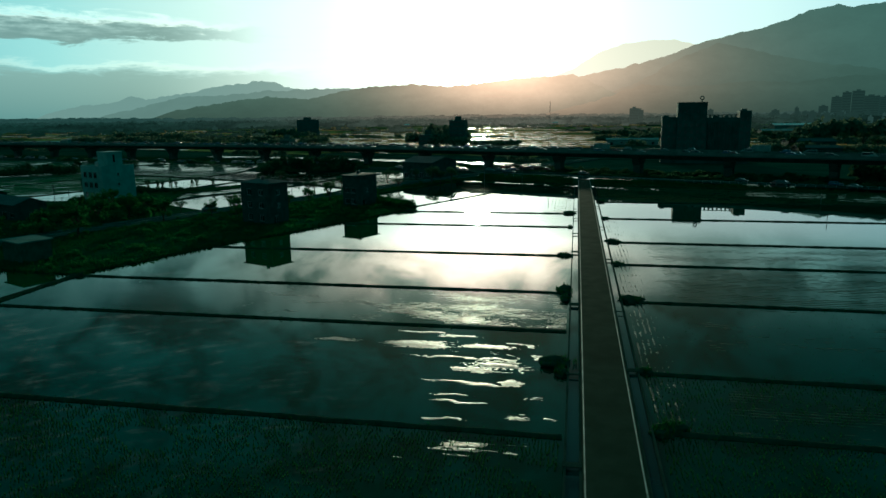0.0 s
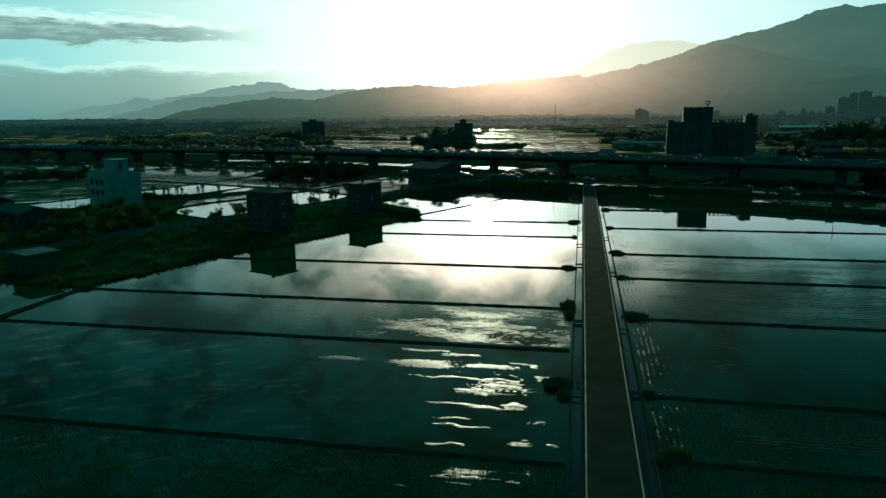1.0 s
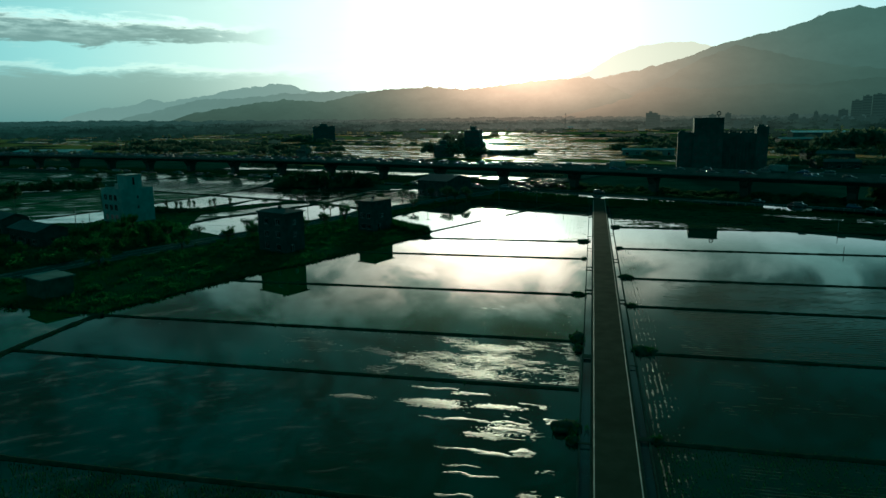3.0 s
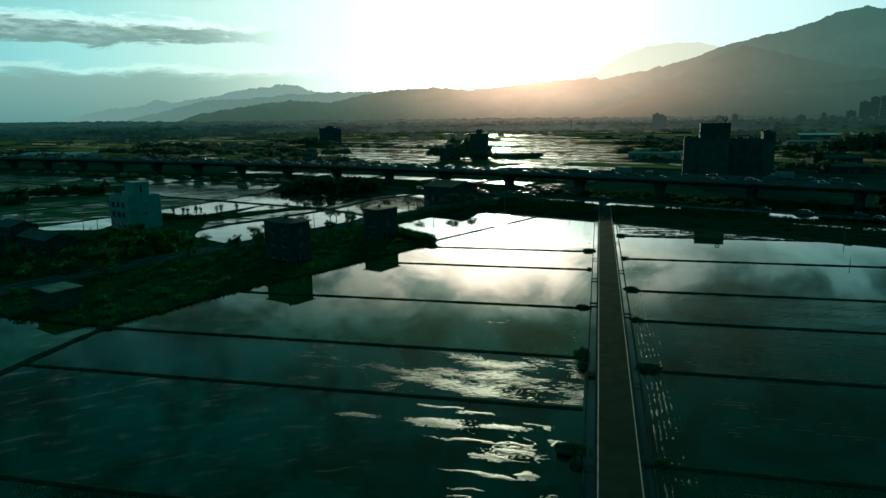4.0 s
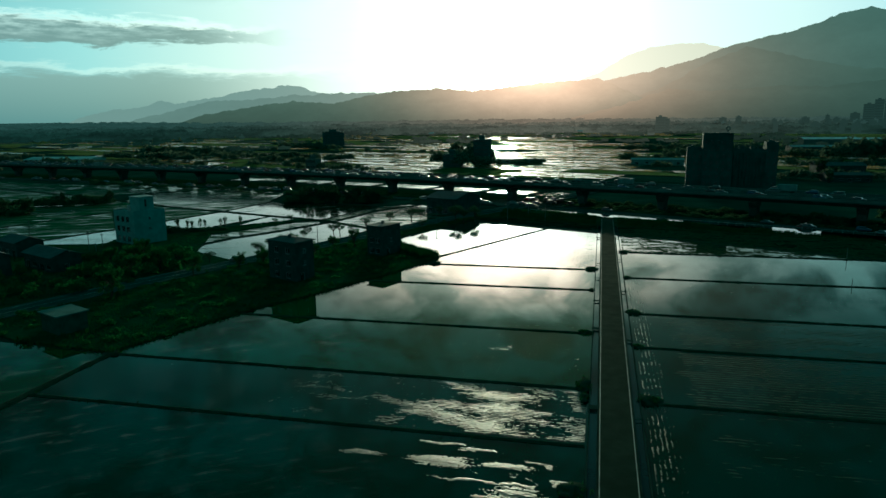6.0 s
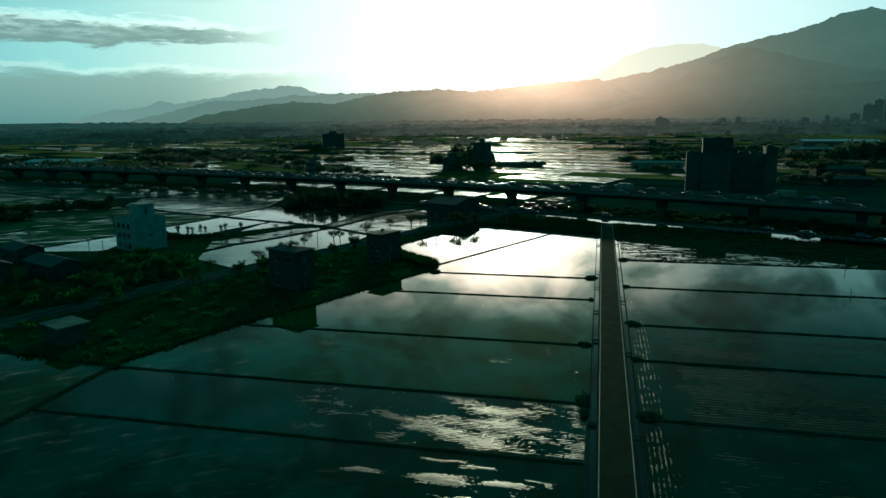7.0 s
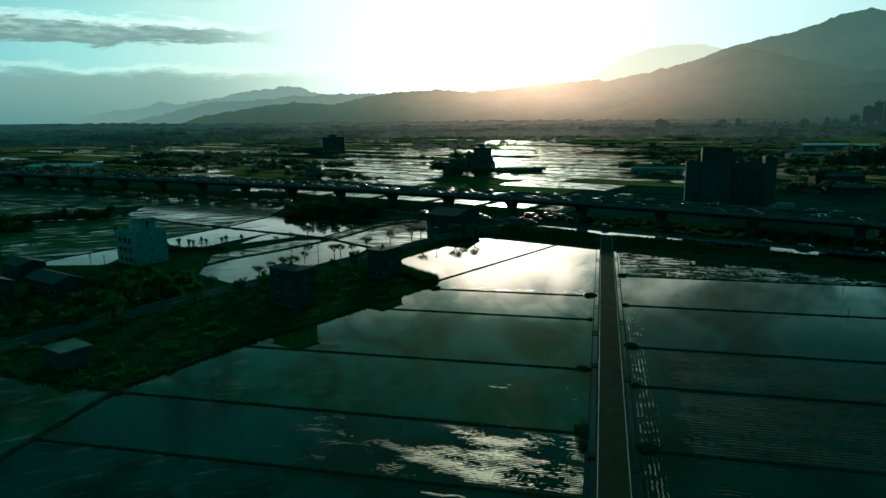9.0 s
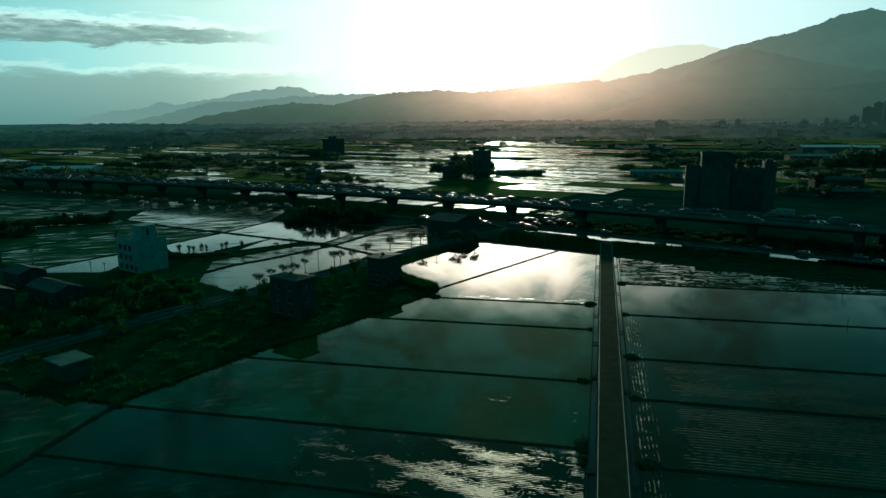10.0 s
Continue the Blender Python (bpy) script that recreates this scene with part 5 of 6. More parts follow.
# ---- mud rising through the water ----
M_WEEDMUD = surface("weedy_field_mud", (0.016, 0.026, 0.012), (0.040, 0.056, 0.026), 0.7, (0.8, 1.0), 0.01, 12, spec=0.0)
def mud_bed(x0, x1, y0, y1, dx, dy, height, label, name="mud_flat", mat=M_MUD):
    nx, ny = int((x1 - x0) / dx) + 1, int((y1 - y0) / dy) + 1
    zs = [[height(x0 + i * dx, y0 + j * dy) for i in range(nx)] for j in range(ny)]
    verts, faces, index = [], [], {}

    def at(i, j):
        if (i, j) not in index:
            index[(i, j)] = len(verts)
            verts.append((x0 + i * dx, y0 + j * dy, max(-0.06, min(0.07, zs[j][i]))))
        return index[(i, j)]
    for j in range(ny - 1):
        for i in range(nx - 1):
            if max(zs[j][i], zs[j][i + 1], zs[j + 1][i], zs[j + 1][i + 1]) > -0.004:
                faces.append((at(i, j), at(i + 1, j), at(i + 1, j + 1), at(i, j + 1)))
    if faces:
        raw(name, verts, faces, mat, label, "mud", "stuff", smooth=True)


def f4(x, y, z, o=4):
    return noise.fractal((x, y, z), 0.75, 2.1, o)


# shoals of mud: middle, half length along the rows, half width, height
SHOALS = ((-7.5, 67.8, 3.0, 1.3, 1.0), (-9.7, 66.0, 2.8, 0.7, 0.9), (-17.2, 73.0, 4.6, 1.5, 1.0), (-10.9, 54.2, 2.6, 0.32, 1.0), (-10.3, 57.9, 3.0, 0.3, 0.9), (-11.1, 59.4, 2.6, 0.28, 0.8),
          (-27.1, 73.3, 3.6, 1.0, 0.75), (-5.6, 63.0, 1.0, 0.9, 0.9), (-4.4, 55.4, 1.3, 0.8, 0.75), (-2.7, 70.1, 1.0, 1.1, 0.9), (-1.7, 55.6, 0.5, 0.4, 0.8), (-4.4, 74.1, 0.9, 0.9, 0.8), (-17.2, 77.5, 4.5, 0.4, 0.8),
          (-13.2, 76.6, 3.2, 0.5, 0.9), (-8.3, 62.2, 1.8, 0.5, 0.95), (-11.5, 62.6, 4.5, 0.32, 0.85), (-10.2, 73.4, 3.6, 0.8, 1.0), (-6.0, 74.6, 2.0, 0.4, 0.8), (-2.9, 59.5, 1.6, 0.6, 0.55), (-13.0, 69.4, 6.0, 0.35, 0.85))


def patches(x, y):
    wx = x + 0.9 * noise.noise((x * 0.45, y * 0.5, 40)) + 0.35 * noise.noise((x * 1.6, y * 2.1, 41))
    wy = y + 0.45 * noise.noise((x * 0.5, y * 0.6, 44)) + 0.16 * noise.noise((x * 1.3, y * 2.2, 45))
    lump = max(h * math.exp(-abs((wx - a) / l) ** 2.6 - abs((wy - b) / w) ** 2.6) for a, b, l, w, h in SHOALS)
    fork = 1 - abs(noise.noise((wx * 0.34 + 0.4 * noise.noise((x * 0.5, y * 0.5, 12)), wy * 0.8 + 0.12 * x, 17))) * 6.5
    hub = math.exp(-((x + 6.0) / 5.0) ** 2 - ((y - 68.5) / 5.0) ** 2)
    grit = 0.34 * noise.noise((x * 2.6, y * 5.0, 3)) + 0.22 * noise.noise((x * 6.0, y * 11.0, 6))
    streak = 0.45 * f4(x * 0.12, y * 1.6, 9, 4)
    return 0.075 * (1.05 * lump + 0.85 * max(0.0, fork) * hub + 1.0 * grit + 0.75 * streak - 0.60)


def streaks(x, y):
    w = 0.9 * math.exp(-((x + 13) / 18) ** 2) + 0.22
    rows = 0.5 + 0.5 * math.cos(6.283 * (y + 0.05 * noise.noise((x * 0.3, y, 8))) / 0.46)
    edge = math.exp(-((x + 1.6) / 1.6) ** 2)
    return 0.05 * (1.15 * f4(x * 0.11, y * 0.30, 3, 5) + 0.80 * rows + 0.50 * f4(x * 0.9, y * 4.4, 6, 3) + 0.50 * noise.noise((x * 3.6, y * 8, 2)) + 0.85 * w + 0.35 * edge - 1.56)


def specks(x, y):
    w = math.exp(-((x + 16) / 3.5) ** 2 - ((y - 113.5) / 1.6) ** 2) + 0.6 * math.exp(-((x + 24) / 2) ** 2 - ((y - 115) / 1.2) ** 2) + 0.55 * math.exp(-((x + 3.2) / 1.6) ** 2 - ((y - 107) / 9) ** 2)
    return 0.08 * (0.8 * f4(x * 0.6, y * 2.4, 9) + 0.3 * f4(x * 2, y * 5, 10, 3) + 0.75 * w - 0.92)


def shoal(x, y):
    w = 0.85 * math.exp(-((y - 182.5) / 2.6) ** 2) * (0.5 + 0.5 * math.exp(-((x + 24) / 22) ** 2)) + 0.55 * math.exp(-((x + 2.5) / 3) ** 2)
    return 0.08 * (0.8 * f4(x * 0.22, y * 0.9, 12, 5) + 0.35 * f4(x * 1.2, y * 2.6, 13, 3) + w - 0.95)


def weedy(x, y):
    w = 0.5 + 0.25 * math.sin(x * 0.05) + 0.3 * max(0.0, (y - 225) / 25) + 0.42 * min(1.0, max(0.0, (x - 52) / 26))
    return 0.07 * (0.7 * f4(x * 0.15, y * 0.6, 15, 5) + 0.7 * f4(x * 0.8, y * 1.9, 16, 3) + 0.55 * w - 0.25)


def dashes(x, y):
    return 0.06 * (0.5 * f4(x * 0.35, y * 1.4, 18, 4) + 0.6 * f4(x * 1.3, y * 3.2, 19, 3) - 0.36)


def left_mud(x, y):
    w = math.exp(-((x + 70) / 9) ** 2)
    return 0.06 * (0.8 * f4(x * 0.10, y * 0.8, 21) + 0.35 * w - 1.08)


mud_bed(-38, -0.6, 53.2, 79.4, 0.11, 0.075, patches, "wet mud patches breaking the paddy's surface")
mud_bed(-46, -0.6, 81, 97.5, 0.12, 0.058, streaks, "streaks of wet mud breaking the paddy's surface")
mud_bed(-20, -0.6, 44, 51.6, 0.25, 0.10, lambda x, y: 0.07 * (0.8 * f4(x * 0.2, y * 1.5, 31) + math.exp(-((x + 8) / 6) ** 2 - ((y - 49) / 2.5) ** 2) - 1.0), "streaks of wet mud among seedlings")
mud_bed(-30, -0.6, 99, 124.5, 0.25, 0.15, specks, "small wet mud specks in the paddy")
mud_bed(-42, -0.6, 180.4, 215, 0.35, 0.2, shoal, "wet mud shoals breaking the paddy's surface")
mud_bed(7.2, 110, 205.6, 249, 0.4, 0.3, lambda x, y: weedy(x, y) if y < 251 - 0.21 * (x - 7) else -1, "dark mud and weeds breaking the field's water", mat=M_WEEDMUD)
mud_bed(7.2, 90, 141, 171, 0.3, 0.15, lambda x, y: dashes(x, y) - 0.02, "specks of wet mud in the paddy")
mud_bed(-81, -54, 81, 97.8, 0.3, 0.16, left_mud, "wet mud streaks in the paddy")
mud_bed(-81, -50, 55, 79.4, 0.3, 0.16, left_mud, "wet mud streaks in the paddy")


M_RUT = surface("dark_rutted_mud", (0.010, 0.018, 0.012), (0.032, 0.040, 0.029), 1.1, (0.30, 0.75), 0.04, 9, spec=0.12)


def ruts(edge, seed, period=0.62):
    def height(x, y):
        far = abs(x - edge)
        wob = x + 0.22 * noise.noise((x * 0.2, y * 0.12, seed)) + 0.10 * noise.noise((x * 0.9, y * 0.9, seed + 3))
        crest = 0.5 + 0.5 * math.cos(6.283 * wob / period)
        return 0.05 * (1.25 * crest + 0.70 * f4(x * 0.5, y * 0.5, seed, 4) + 0.60 * noise.noise((x * 5.0, y * 4.5, seed + 9)) - 1.24 - 0.45 * max(0.0, far - 2.8))
    return height


for k, (a, b) in enumerate(((55, 67), (68.3, 94), (95.4, 118.2), (119.6, 139.3), (140.8, 171.3))):
    mud_bed(7.3, 12.5, a, b, 0.09, 0.14, ruts(6.9, 70 + k), "muddy tractor ruts at the paddy's edge", "mud_ruts", M_RUT)
for k, (a, b) in enumerate(((181, 249),)):
    mud_bed(-6.0, -0.7, a, b, 0.10, 0.2, lambda x, y, h=ruts(-0.6, 80 + k): h(x, y) - 0.004, "muddy tractor ruts at the paddy's edge", "mud_ruts", M_RUT)


def rows_across(seed, period=1.15, level=0.95):
    def height(x, y):
        wob = y + 0.4 * noise.noise((x * 0.06, y * 0.1, seed)) + 0.1 * noise.noise((x * 0.5, y * 0.5, seed + 3))
        crest = 0.5 + 0.5 * math.cos(6.283 * wob / period)
        return 0.05 * (0.85 * crest - 0.22 * max(0.0, 15.0 - x) - 0.004 * max(0.0, x - 40) + 0.55 * f4(x * 0.06, y * 0.25, seed, 4) + 0.40 * f4(x * 0.9, y * 1.6, seed + 5, 2) - level)
    return height


M_ROWS = surface("weedy_mud_rows", (0.005, 0.028, 0.017), (0.013, 0.048, 0.028), 1.2, (0.55, 0.9), 0.02, 14, spec=0.05)
mud_bed(11.5, 85, 95.6, 118.2, 0.34, 0.115, rows_across(91, 0.92, 0.62), "low green rows of seedlings and wet mud", "mud_rows", M_ROWS)
mud_bed(11.5, 95, 119.8, 139.2, 0.34, 0.13, rows_across(93, 0.9, 0.70), "low green rows of seedlings and wet mud", "mud_rows", M_ROWS)
mud_bed(10, 60, 55.2, 67.0, 0.28, 0.10, rows_across(95, 0.62, 0.78), "low green rows of seedlings and wet mud", "mud_rows", M_ROWS)
mud_bed(11.5, 75, 68.6, 94.0, 0.34, 0.12, rows_across(97, 0.8, 1.02), "low green rows of seedlings and wet mud", "mud_rows", M_ROWS)


# ---- seedlings ----
def seedlings(x0, x1, y0, y1, row, step, along_x, size, seed, label="rows of small green rice seedlings", keep=0.9, edge=None, mat=M_RICE, floating=False):
    rnd = np.random.RandomState(seed)
    a = np.arange(y0 if along_x else x0, y1 if along_x else x1, row)
    b = np.arange(x0 if along_x else y0, x1 if along_x else y1, step)
    gb, ga = np.meshgrid(b, a)
    px, py = (gb.ravel(), ga.ravel()) if along_x else (ga.ravel(), gb.ravel())
    n = len(px)
    px, py = px + rnd.normal(0, 0.05, n), py + rnd.normal(0, 0.04, n)
    wave = np.sin(px * 0.21 + 3 * np.sin(py * 0.13)) * np.sin(py * 0.17 + 2 * np.sin(px * 0.09))
    fleck = np.sin(px * 1.9 + 2.0 * np.sin(py * 0.9)) * np.sin(py * 1.3 + 2.0 * np.sin(px * 0.7 + py * 0.31))
    ok = (rnd.rand(n) < keep * (0.55 + 0.45 * fleck)) & (wave > -0.75)
    if edge is not None:
        ok &= edge(px, py)
    px, py = px[ok], py[ok]
    n = len(px)
    ang, h = rnd.uniform(0, 3.14, n), size * rnd.uniform(0.6, 1.2, n)
    verts = np.zeros((n, 6, 3))
    for k, (turn, lean) in enumerate(((0.0, 0.35), (1.5, -0.35))):
        dx, dy = np.cos(ang + turn) * h * 0.3, np.sin(ang + turn) * h * 0.3
        verts[:, 3 * k] = np.stack([px - dx, py - dy, 0 * h - 0.02], 1)
        verts[:, 3 * k + 1] = np.stack([px + dx, py + dy, 0 * h - 0.02], 1)
        verts[:, 3 * k + 2] = np.stack([px + dy * 4 * lean, py - dx * 4 * lean, h], 1)
    if floating:
        verts[:, :, 2] = np.where(verts[:, :, 2] < 0, 0.006, 0.006 + 0.12 * verts[:, :, 2] * rnd.uniform(0.2, 1.2, (n, 1)))
    raw("rice_seedlings", verts.reshape(-1, 3).tolist(), [(3 * i, 3 * i + 1, 3 * i + 2) for i in range(2 * n)], mat, label, "seedlings", "stuff")


seedlings(-81, -0.8, 20.5, 51.6, 0.30, 0.34, False, 0.22, 1, keep=1.3)
seedlings(7.4, 80, 15.5, 53.8, 0.30, 0.36, True, 0.21, 2, keep=1.3)
seedlings(7.4, 100, 55.0, 67.0, 0.42, 0.36, True, 0.2, 3, keep=1.2)
seedlings(13, 90, 68.3, 94.0, 0.62, 0.55, True, 0.10, 5, keep=0.55)
seedlings(-6.5, -0.8, 181, 250, 1.0, 0.55, False, 0.14, 22, keep=0.45)
# flat glossy leaf bits, added to give this water its sun glitter
seedlings(-34, -1.6, 99.2, 179, 0.62, 0.6, True, 0.15, 24, "flat glossy leaf bits giving the water sun glitter", keep=0.6, mat=M_GLITTERLEAF, floating=True)
seedlings(-58, -10, 99, 157, 0.9, 0.9, True, 0.07, 23, keep=0.35, edge=lambda x, y: x > -70 + (y - 129) * 0.55 + 6)


# ---- clods at the bunds' ends ----
def clod(x, y, rx, ry, h, seed, label="dark clod of mud and weeds at a bund's end"):
    bm = bm_new()
    bmesh.ops.create_icosphere(bm, subdivisions=3, radius=1.0)
    for v in bm.verts:
        k = 1 + 0.65 * noise.noise(v.co * 1.5 + Vector((seed, 0, 0))) + 0.25 * noise.noise(v.co * 4.3 + Vector((0, seed, 0)))
        v.co = Vector((v.co.x * rx * k, v.co.y * ry * k, v.co.z * h * k))
    root = part("mud_clod", bm, M_BUND, None, "", True)
    root.location = (x, y, 0.02)
    tagged(root, label, "mud clod", "clods at bund ends")
    rnd = random.Random(seed)
    pts = [(x + rnd.gauss(0, rx * 0.45), y + rnd.gauss(0, ry * 0.45), h * 0.45) for _ in range(int(26 * rx * ry) + 12)]
    tufts("clod_weeds", pts, 0.42, M_BLADE, "weeds on a mud clod", "weeds", 5, seed)


for i, (x, y, rx, ry, h) in enumerate(((-1.4, 180.0, 1.6, 1.5, 0.6), (-1.6, 125.4, 1.5, 0.8, 0.5), (-1.3, 99.2, 1.0, 2.4, 0.7), (-1.0, 94.6, 0.7, 1.6, 0.5), (-1.5, 69.0, 1.5, 1.5, 0.6), (-0.9, 66.2, 0.7, 1.0, 0.5),
                                       (7.6, 140.6, 1.5, 1.2, 0.5), (8.0, 95.6, 1.8, 1.3, 0.6), (8.4, 55.4, 1.3, 1.1, 0.5), (7.4, 54.2, 0.9, 0.8, 0.4), (7.5, 205.3, 1.3, 1.4, 0.6), (7.4, 119.2, 0.9, 0.8, 0.4), (7.4, 68.0, 0.8, 0.7, 0.4),
                                       (-44.0, 180.5, 1.6, 1.0, 0.6), (-81.8, 98.4, 1.3, 1.0, 0.5), (7.3, 172.2, 0.8, 0.8, 0.4), (-0.9, 158.2, 0.5, 0.6, 0.35))):
    clod(x, y, rx, ry, h, 60 + i)


# ---- poles ----
def pole(x, y, h, label, arms=1, r=0.12, z=0.0, name="utility_pole"):
    root = thing(name, pose(x, y, z, 0, 0, -20), label, "pole")
    bm = bm_new()
    tube(bm, (0, 0, -0.2), (0, 0, h), r, r * 0.65, 8)
    part("post", bm, M_POLE, root)
    for i in range(arms):
        bm = bm_new()
        zz = h - 0.4 - 0.8 * i
        box(bm, -0.9, 0.9, -0.06, 0.06, zz, zz + 0.12)
        part("cross_arm", bm, M_POLE, root)
        bm = bm_new()
        for x_ in (-0.8, -0.3, 0.3, 0.8):
            tube(bm, (x_, 0, zz + 0.12), (x_, 0, zz + 0.32), 0.05, 0.04, 6)
        part("insulator", bm, M_CONCRETE, root)


for x, y, h, arms in ((-185.8, 189.9, 7.5, 2), (-154.6, 179.9, 6.4, 2), (-155.3, 186.8, 4.4, 1), (-150.5, 178.0, 3.0, 1), (-97.5, 203, 5.0, 1), (-92, 212, 5.5, 1), (-60, 250, 6, 1), (-151.9, 496.4, 14.0, 2), (-151.5, 572, 11, 2), (-240, 700, 12, 2), (-20, 700, 12, 2), (40, 690, 12, 2), (-35, 266, 6.0, 1), (-28, 277, 6.0, 1)):
    pole(x, y, h, "slim dark utility pole", arms)
pole(67.0, 204.9, 3.2, "short stake on a paddy bund", 0, 0.09, name="stake")
pole(58.0, 172.2, 1.8, "short stake on a paddy bund", 0, 0.09, name="stake")
pole(-20.0, 262.5, 6.2, "street lamp post on the bank", 0, 0.09, name="lamp_post")
# lattice mast beyond the viaduct
mast = thing("lattice_mast", pose(-16.5, 437, 0), "tall slim lattice mast beyond the viaduct", "mast")
bm = bm_new()
for k in range(4):
    a = math.pi / 4 + k * math.pi / 2
    tube(bm, (0.9 * math.cos(a), 0.9 * math.sin(a), -0.2), (0.15 * math.cos(a), 0.15 * math.sin(a), 33.5), 0.07, 0.04, 5)
part("leg", bm, M_POLE, mast)
bm = bm_new()
for i in range(22):
    z0, z1 = 1.5 * i, 1.5 * (i + 1)
    r0, r1 = 0.9 - 0.75 * z0 / 33.5, 0.9 - 0.75 * z1 / 33.5
    for k in range(4):
        a, b = math.pi / 4 + k * math.pi / 2, math.pi / 4 + (k + 1) * math.pi / 2
        tube(bm, (r0 * math.cos(a), r0 * math.sin(a), z0), (r1 * math.cos(b), r1 * math.sin(b), z1), 0.03, 0.03, 3, False)
part("bracing", bm, M_POLE, mast)


# ---- fields between the lane and the viaduct ----
def streaky(name, turn, lo=0.34, hi=0.60, mud_tone=1.7, sheen=0.0):
    """Shallow paddy: water with long streaks of bare wet mud and stubble."""
    mat = bpy.data.materials.new(name)
    mat.use_nodes = True
    n = Nodes(mat.node_tree)
    place = n.add("ShaderNodeNewGeometry").outputs["Position"]
    turned = n.stretch(place, (1, 1, 1), turn)
    long = n.noise(n.stretch(turned, (0.045, 0.36, 1)), 1.0, 11.0, 0.72, 0.5)
    k = n.span(long, lo, hi)
    b = n.add("ShaderNodeBsdfPrincipled")
    n.put(b.inputs["Base Color"], n.mix(k, (0.008, 0.018, 0.009), n.mix(n.noise(place, 0.8, 4.0), (0.006 * mud_tone, 0.024 * mud_tone, 0.011 * mud_tone), (0.015 * mud_tone, 0.050 * mud_tone, 0.021 * mud_tone))))
    n.put(b.inputs["Roughness"], n.math("ADD", 0.06, n.math("MULTIPLY", k, 0.60)))
    b.inputs["IOR"].default_value = 1.333
    n.put(b.inputs["Specular IOR Level"], n.math("SUBTRACT", 0.5, n.math("MULTIPLY", k, 0.5 - sheen)))
    bp = n.add("ShaderNodeBump")
    n.put(bp.inputs["Distance"], n.math("ADD", 0.002, n.math("MULTIPLY", k, 0.03)))
    n.put(bp.inputs["Height"], n.noise(n.stretch(place, (2, 2, 1)), 1.0, 4.0))
    n.put(b.inputs["Normal"], bp.outputs[0])
    n.put(n.add("ShaderNodeOutputMaterial").inputs[0], b.outputs[0])
    return mat


M_STREAK = streaky("streaky_shallow_paddy", radians(-32), 0.45, 0.55)
# far copy has brighter mud colour, in place of the glare over far fields
M_FARSTREAK = streaky("far_streaky_paddy", radians(23), 0.43, 0.60, 3.0, 0.04)
M_SHALLOW = streaky("open_shallow_paddy", radians(-24), 0.54, 0.68)
M_GREENSTREAK = streaky("green_half_flooded_field", radians(-30), 0.38, 0.49, 1.8, 0.0)
M_STREAK_X = streaky("streaky_shallow_paddy_across", 0.0, 0.46, 0.58)
far_edge = [(-232.6, 296.7), (-195.2, 280.8), (-162.4, 270.0), (-133.7, 260.1), (-106.6, 251.5), (-81, 235)]
sheet("paddy_water", [(-134, 229), (-124.8, 242.4), (-107.9, 250.5), (-106.6, 251.5), (-133.7, 260.1)], 0.0, M_CHOP, "flooded paddy mirroring the evening sky")
sheet("paddy_water", [(-170, 239.8), (-152, 219), (-142.1, 230.2), (-133.7, 260.1), (-162.4, 270)], 0.0, M_SHALLOW, "flooded paddy mirroring the evening sky")
sheet("paddy_water", [(-137, 226), (-146, 214), (-133, 214), (-129, 186), (-121.8, 208.3), (-114.1, 221.1), (-104, 243), (-107.9, 250), (-124.8, 241.6)], 0.0, M_STREAK_X, "shallow paddy streaked with mud")
sheet("paddy_water", [(-128, 186), (-122, 184), (-112, 172), (-103.5, 170), lane_at(192, 4.0), lane_at(217, 4.0), (-81.5, 234), (-101.3, 247), (-113.6, 221), (-121, 208)], 0.0, M_SHALLOW, "flooded paddy mirroring the evening sky")
sheet("paddy_water", [(-100.8, 249), (-81.5, 236), lane_at(244, 4.0), lane_at(262, 4.0), (-66, 288), (-80, 304), (-94, 281)], 0.0, M_STREAK_X, "shallow paddy streaked with mud")
sheet("paddy_water", [(-106.6, 252), (-102, 250), (-95, 281), (-81, 306), (-98.4, 296)], 0.0, M_STREAK, "shallow paddy streaked with mud")
sheet("paddy_water", [(-161.6, 270.6), (-133.7, 261), (-107.5, 252.3), (-99, 294), (-106, 299), (-148, 302), (-156, 306)], 0.0, M_SHALLOW, "flooded paddy mirroring the evening sky")
sheet("paddy_water", [(-232.6, 297.5), (-195.2, 281.8), (-162.5, 271), (-157, 306), (-166, 345), (-215, 360), (-245, 330)], 0.0, M_STREAK, "shallow paddy streaked with mud")
sheet("paddy_water", [(-231, 295), (-195.2, 280), (-163.4, 269), (-170.5, 241), (-175.5, 220), (-210, 262)], 0.0, M_GREENSTREAK, "shallow paddy streaked with mud")
sheet("paddy_water", [(-210.6, 261), (-176.5, 219.5), (-185.8, 190), (-205, 196), (-224, 214)], 0.0, M_GREENSTREAK, "shallow paddy streaked with mud")
sheet("paddy_water", [(-185, 189.5), (-175.5, 218), (-170.8, 239), (-153, 218.6), (-161, 200), (-157, 181), (-170, 183.6)], 0.0, M_CHOP, "flooded paddy mirroring the evening sky")
sheet("paddy_water", [(-167, 347), (-215, 362), (-246, 332), (-290, 352), (-330, 372), (-240, 384), (-180, 366)], 0.0, M_STREAK, "shallow paddy streaked with mud")
sheet("crop_field", [(-211.5, 263), (-232, 296), (-262, 312), (-355, 343), (-330, 260), (-225, 215)], 0.02, M_GREENSTREAK, "green half-flooded field of young crop", "crop field")
sheet("crop_field", [(-247, 331), (-264, 314), (-360, 346), (-420, 390), (-331, 373)], 0.02, M_GREENSTREAK, "shallow paddy streaked with mud")
bund(far_edge, 1.5, 0.45)
bund([(-232.6, 296.7), (-262, 312), (-355, 343)], 1.2, 0.4)
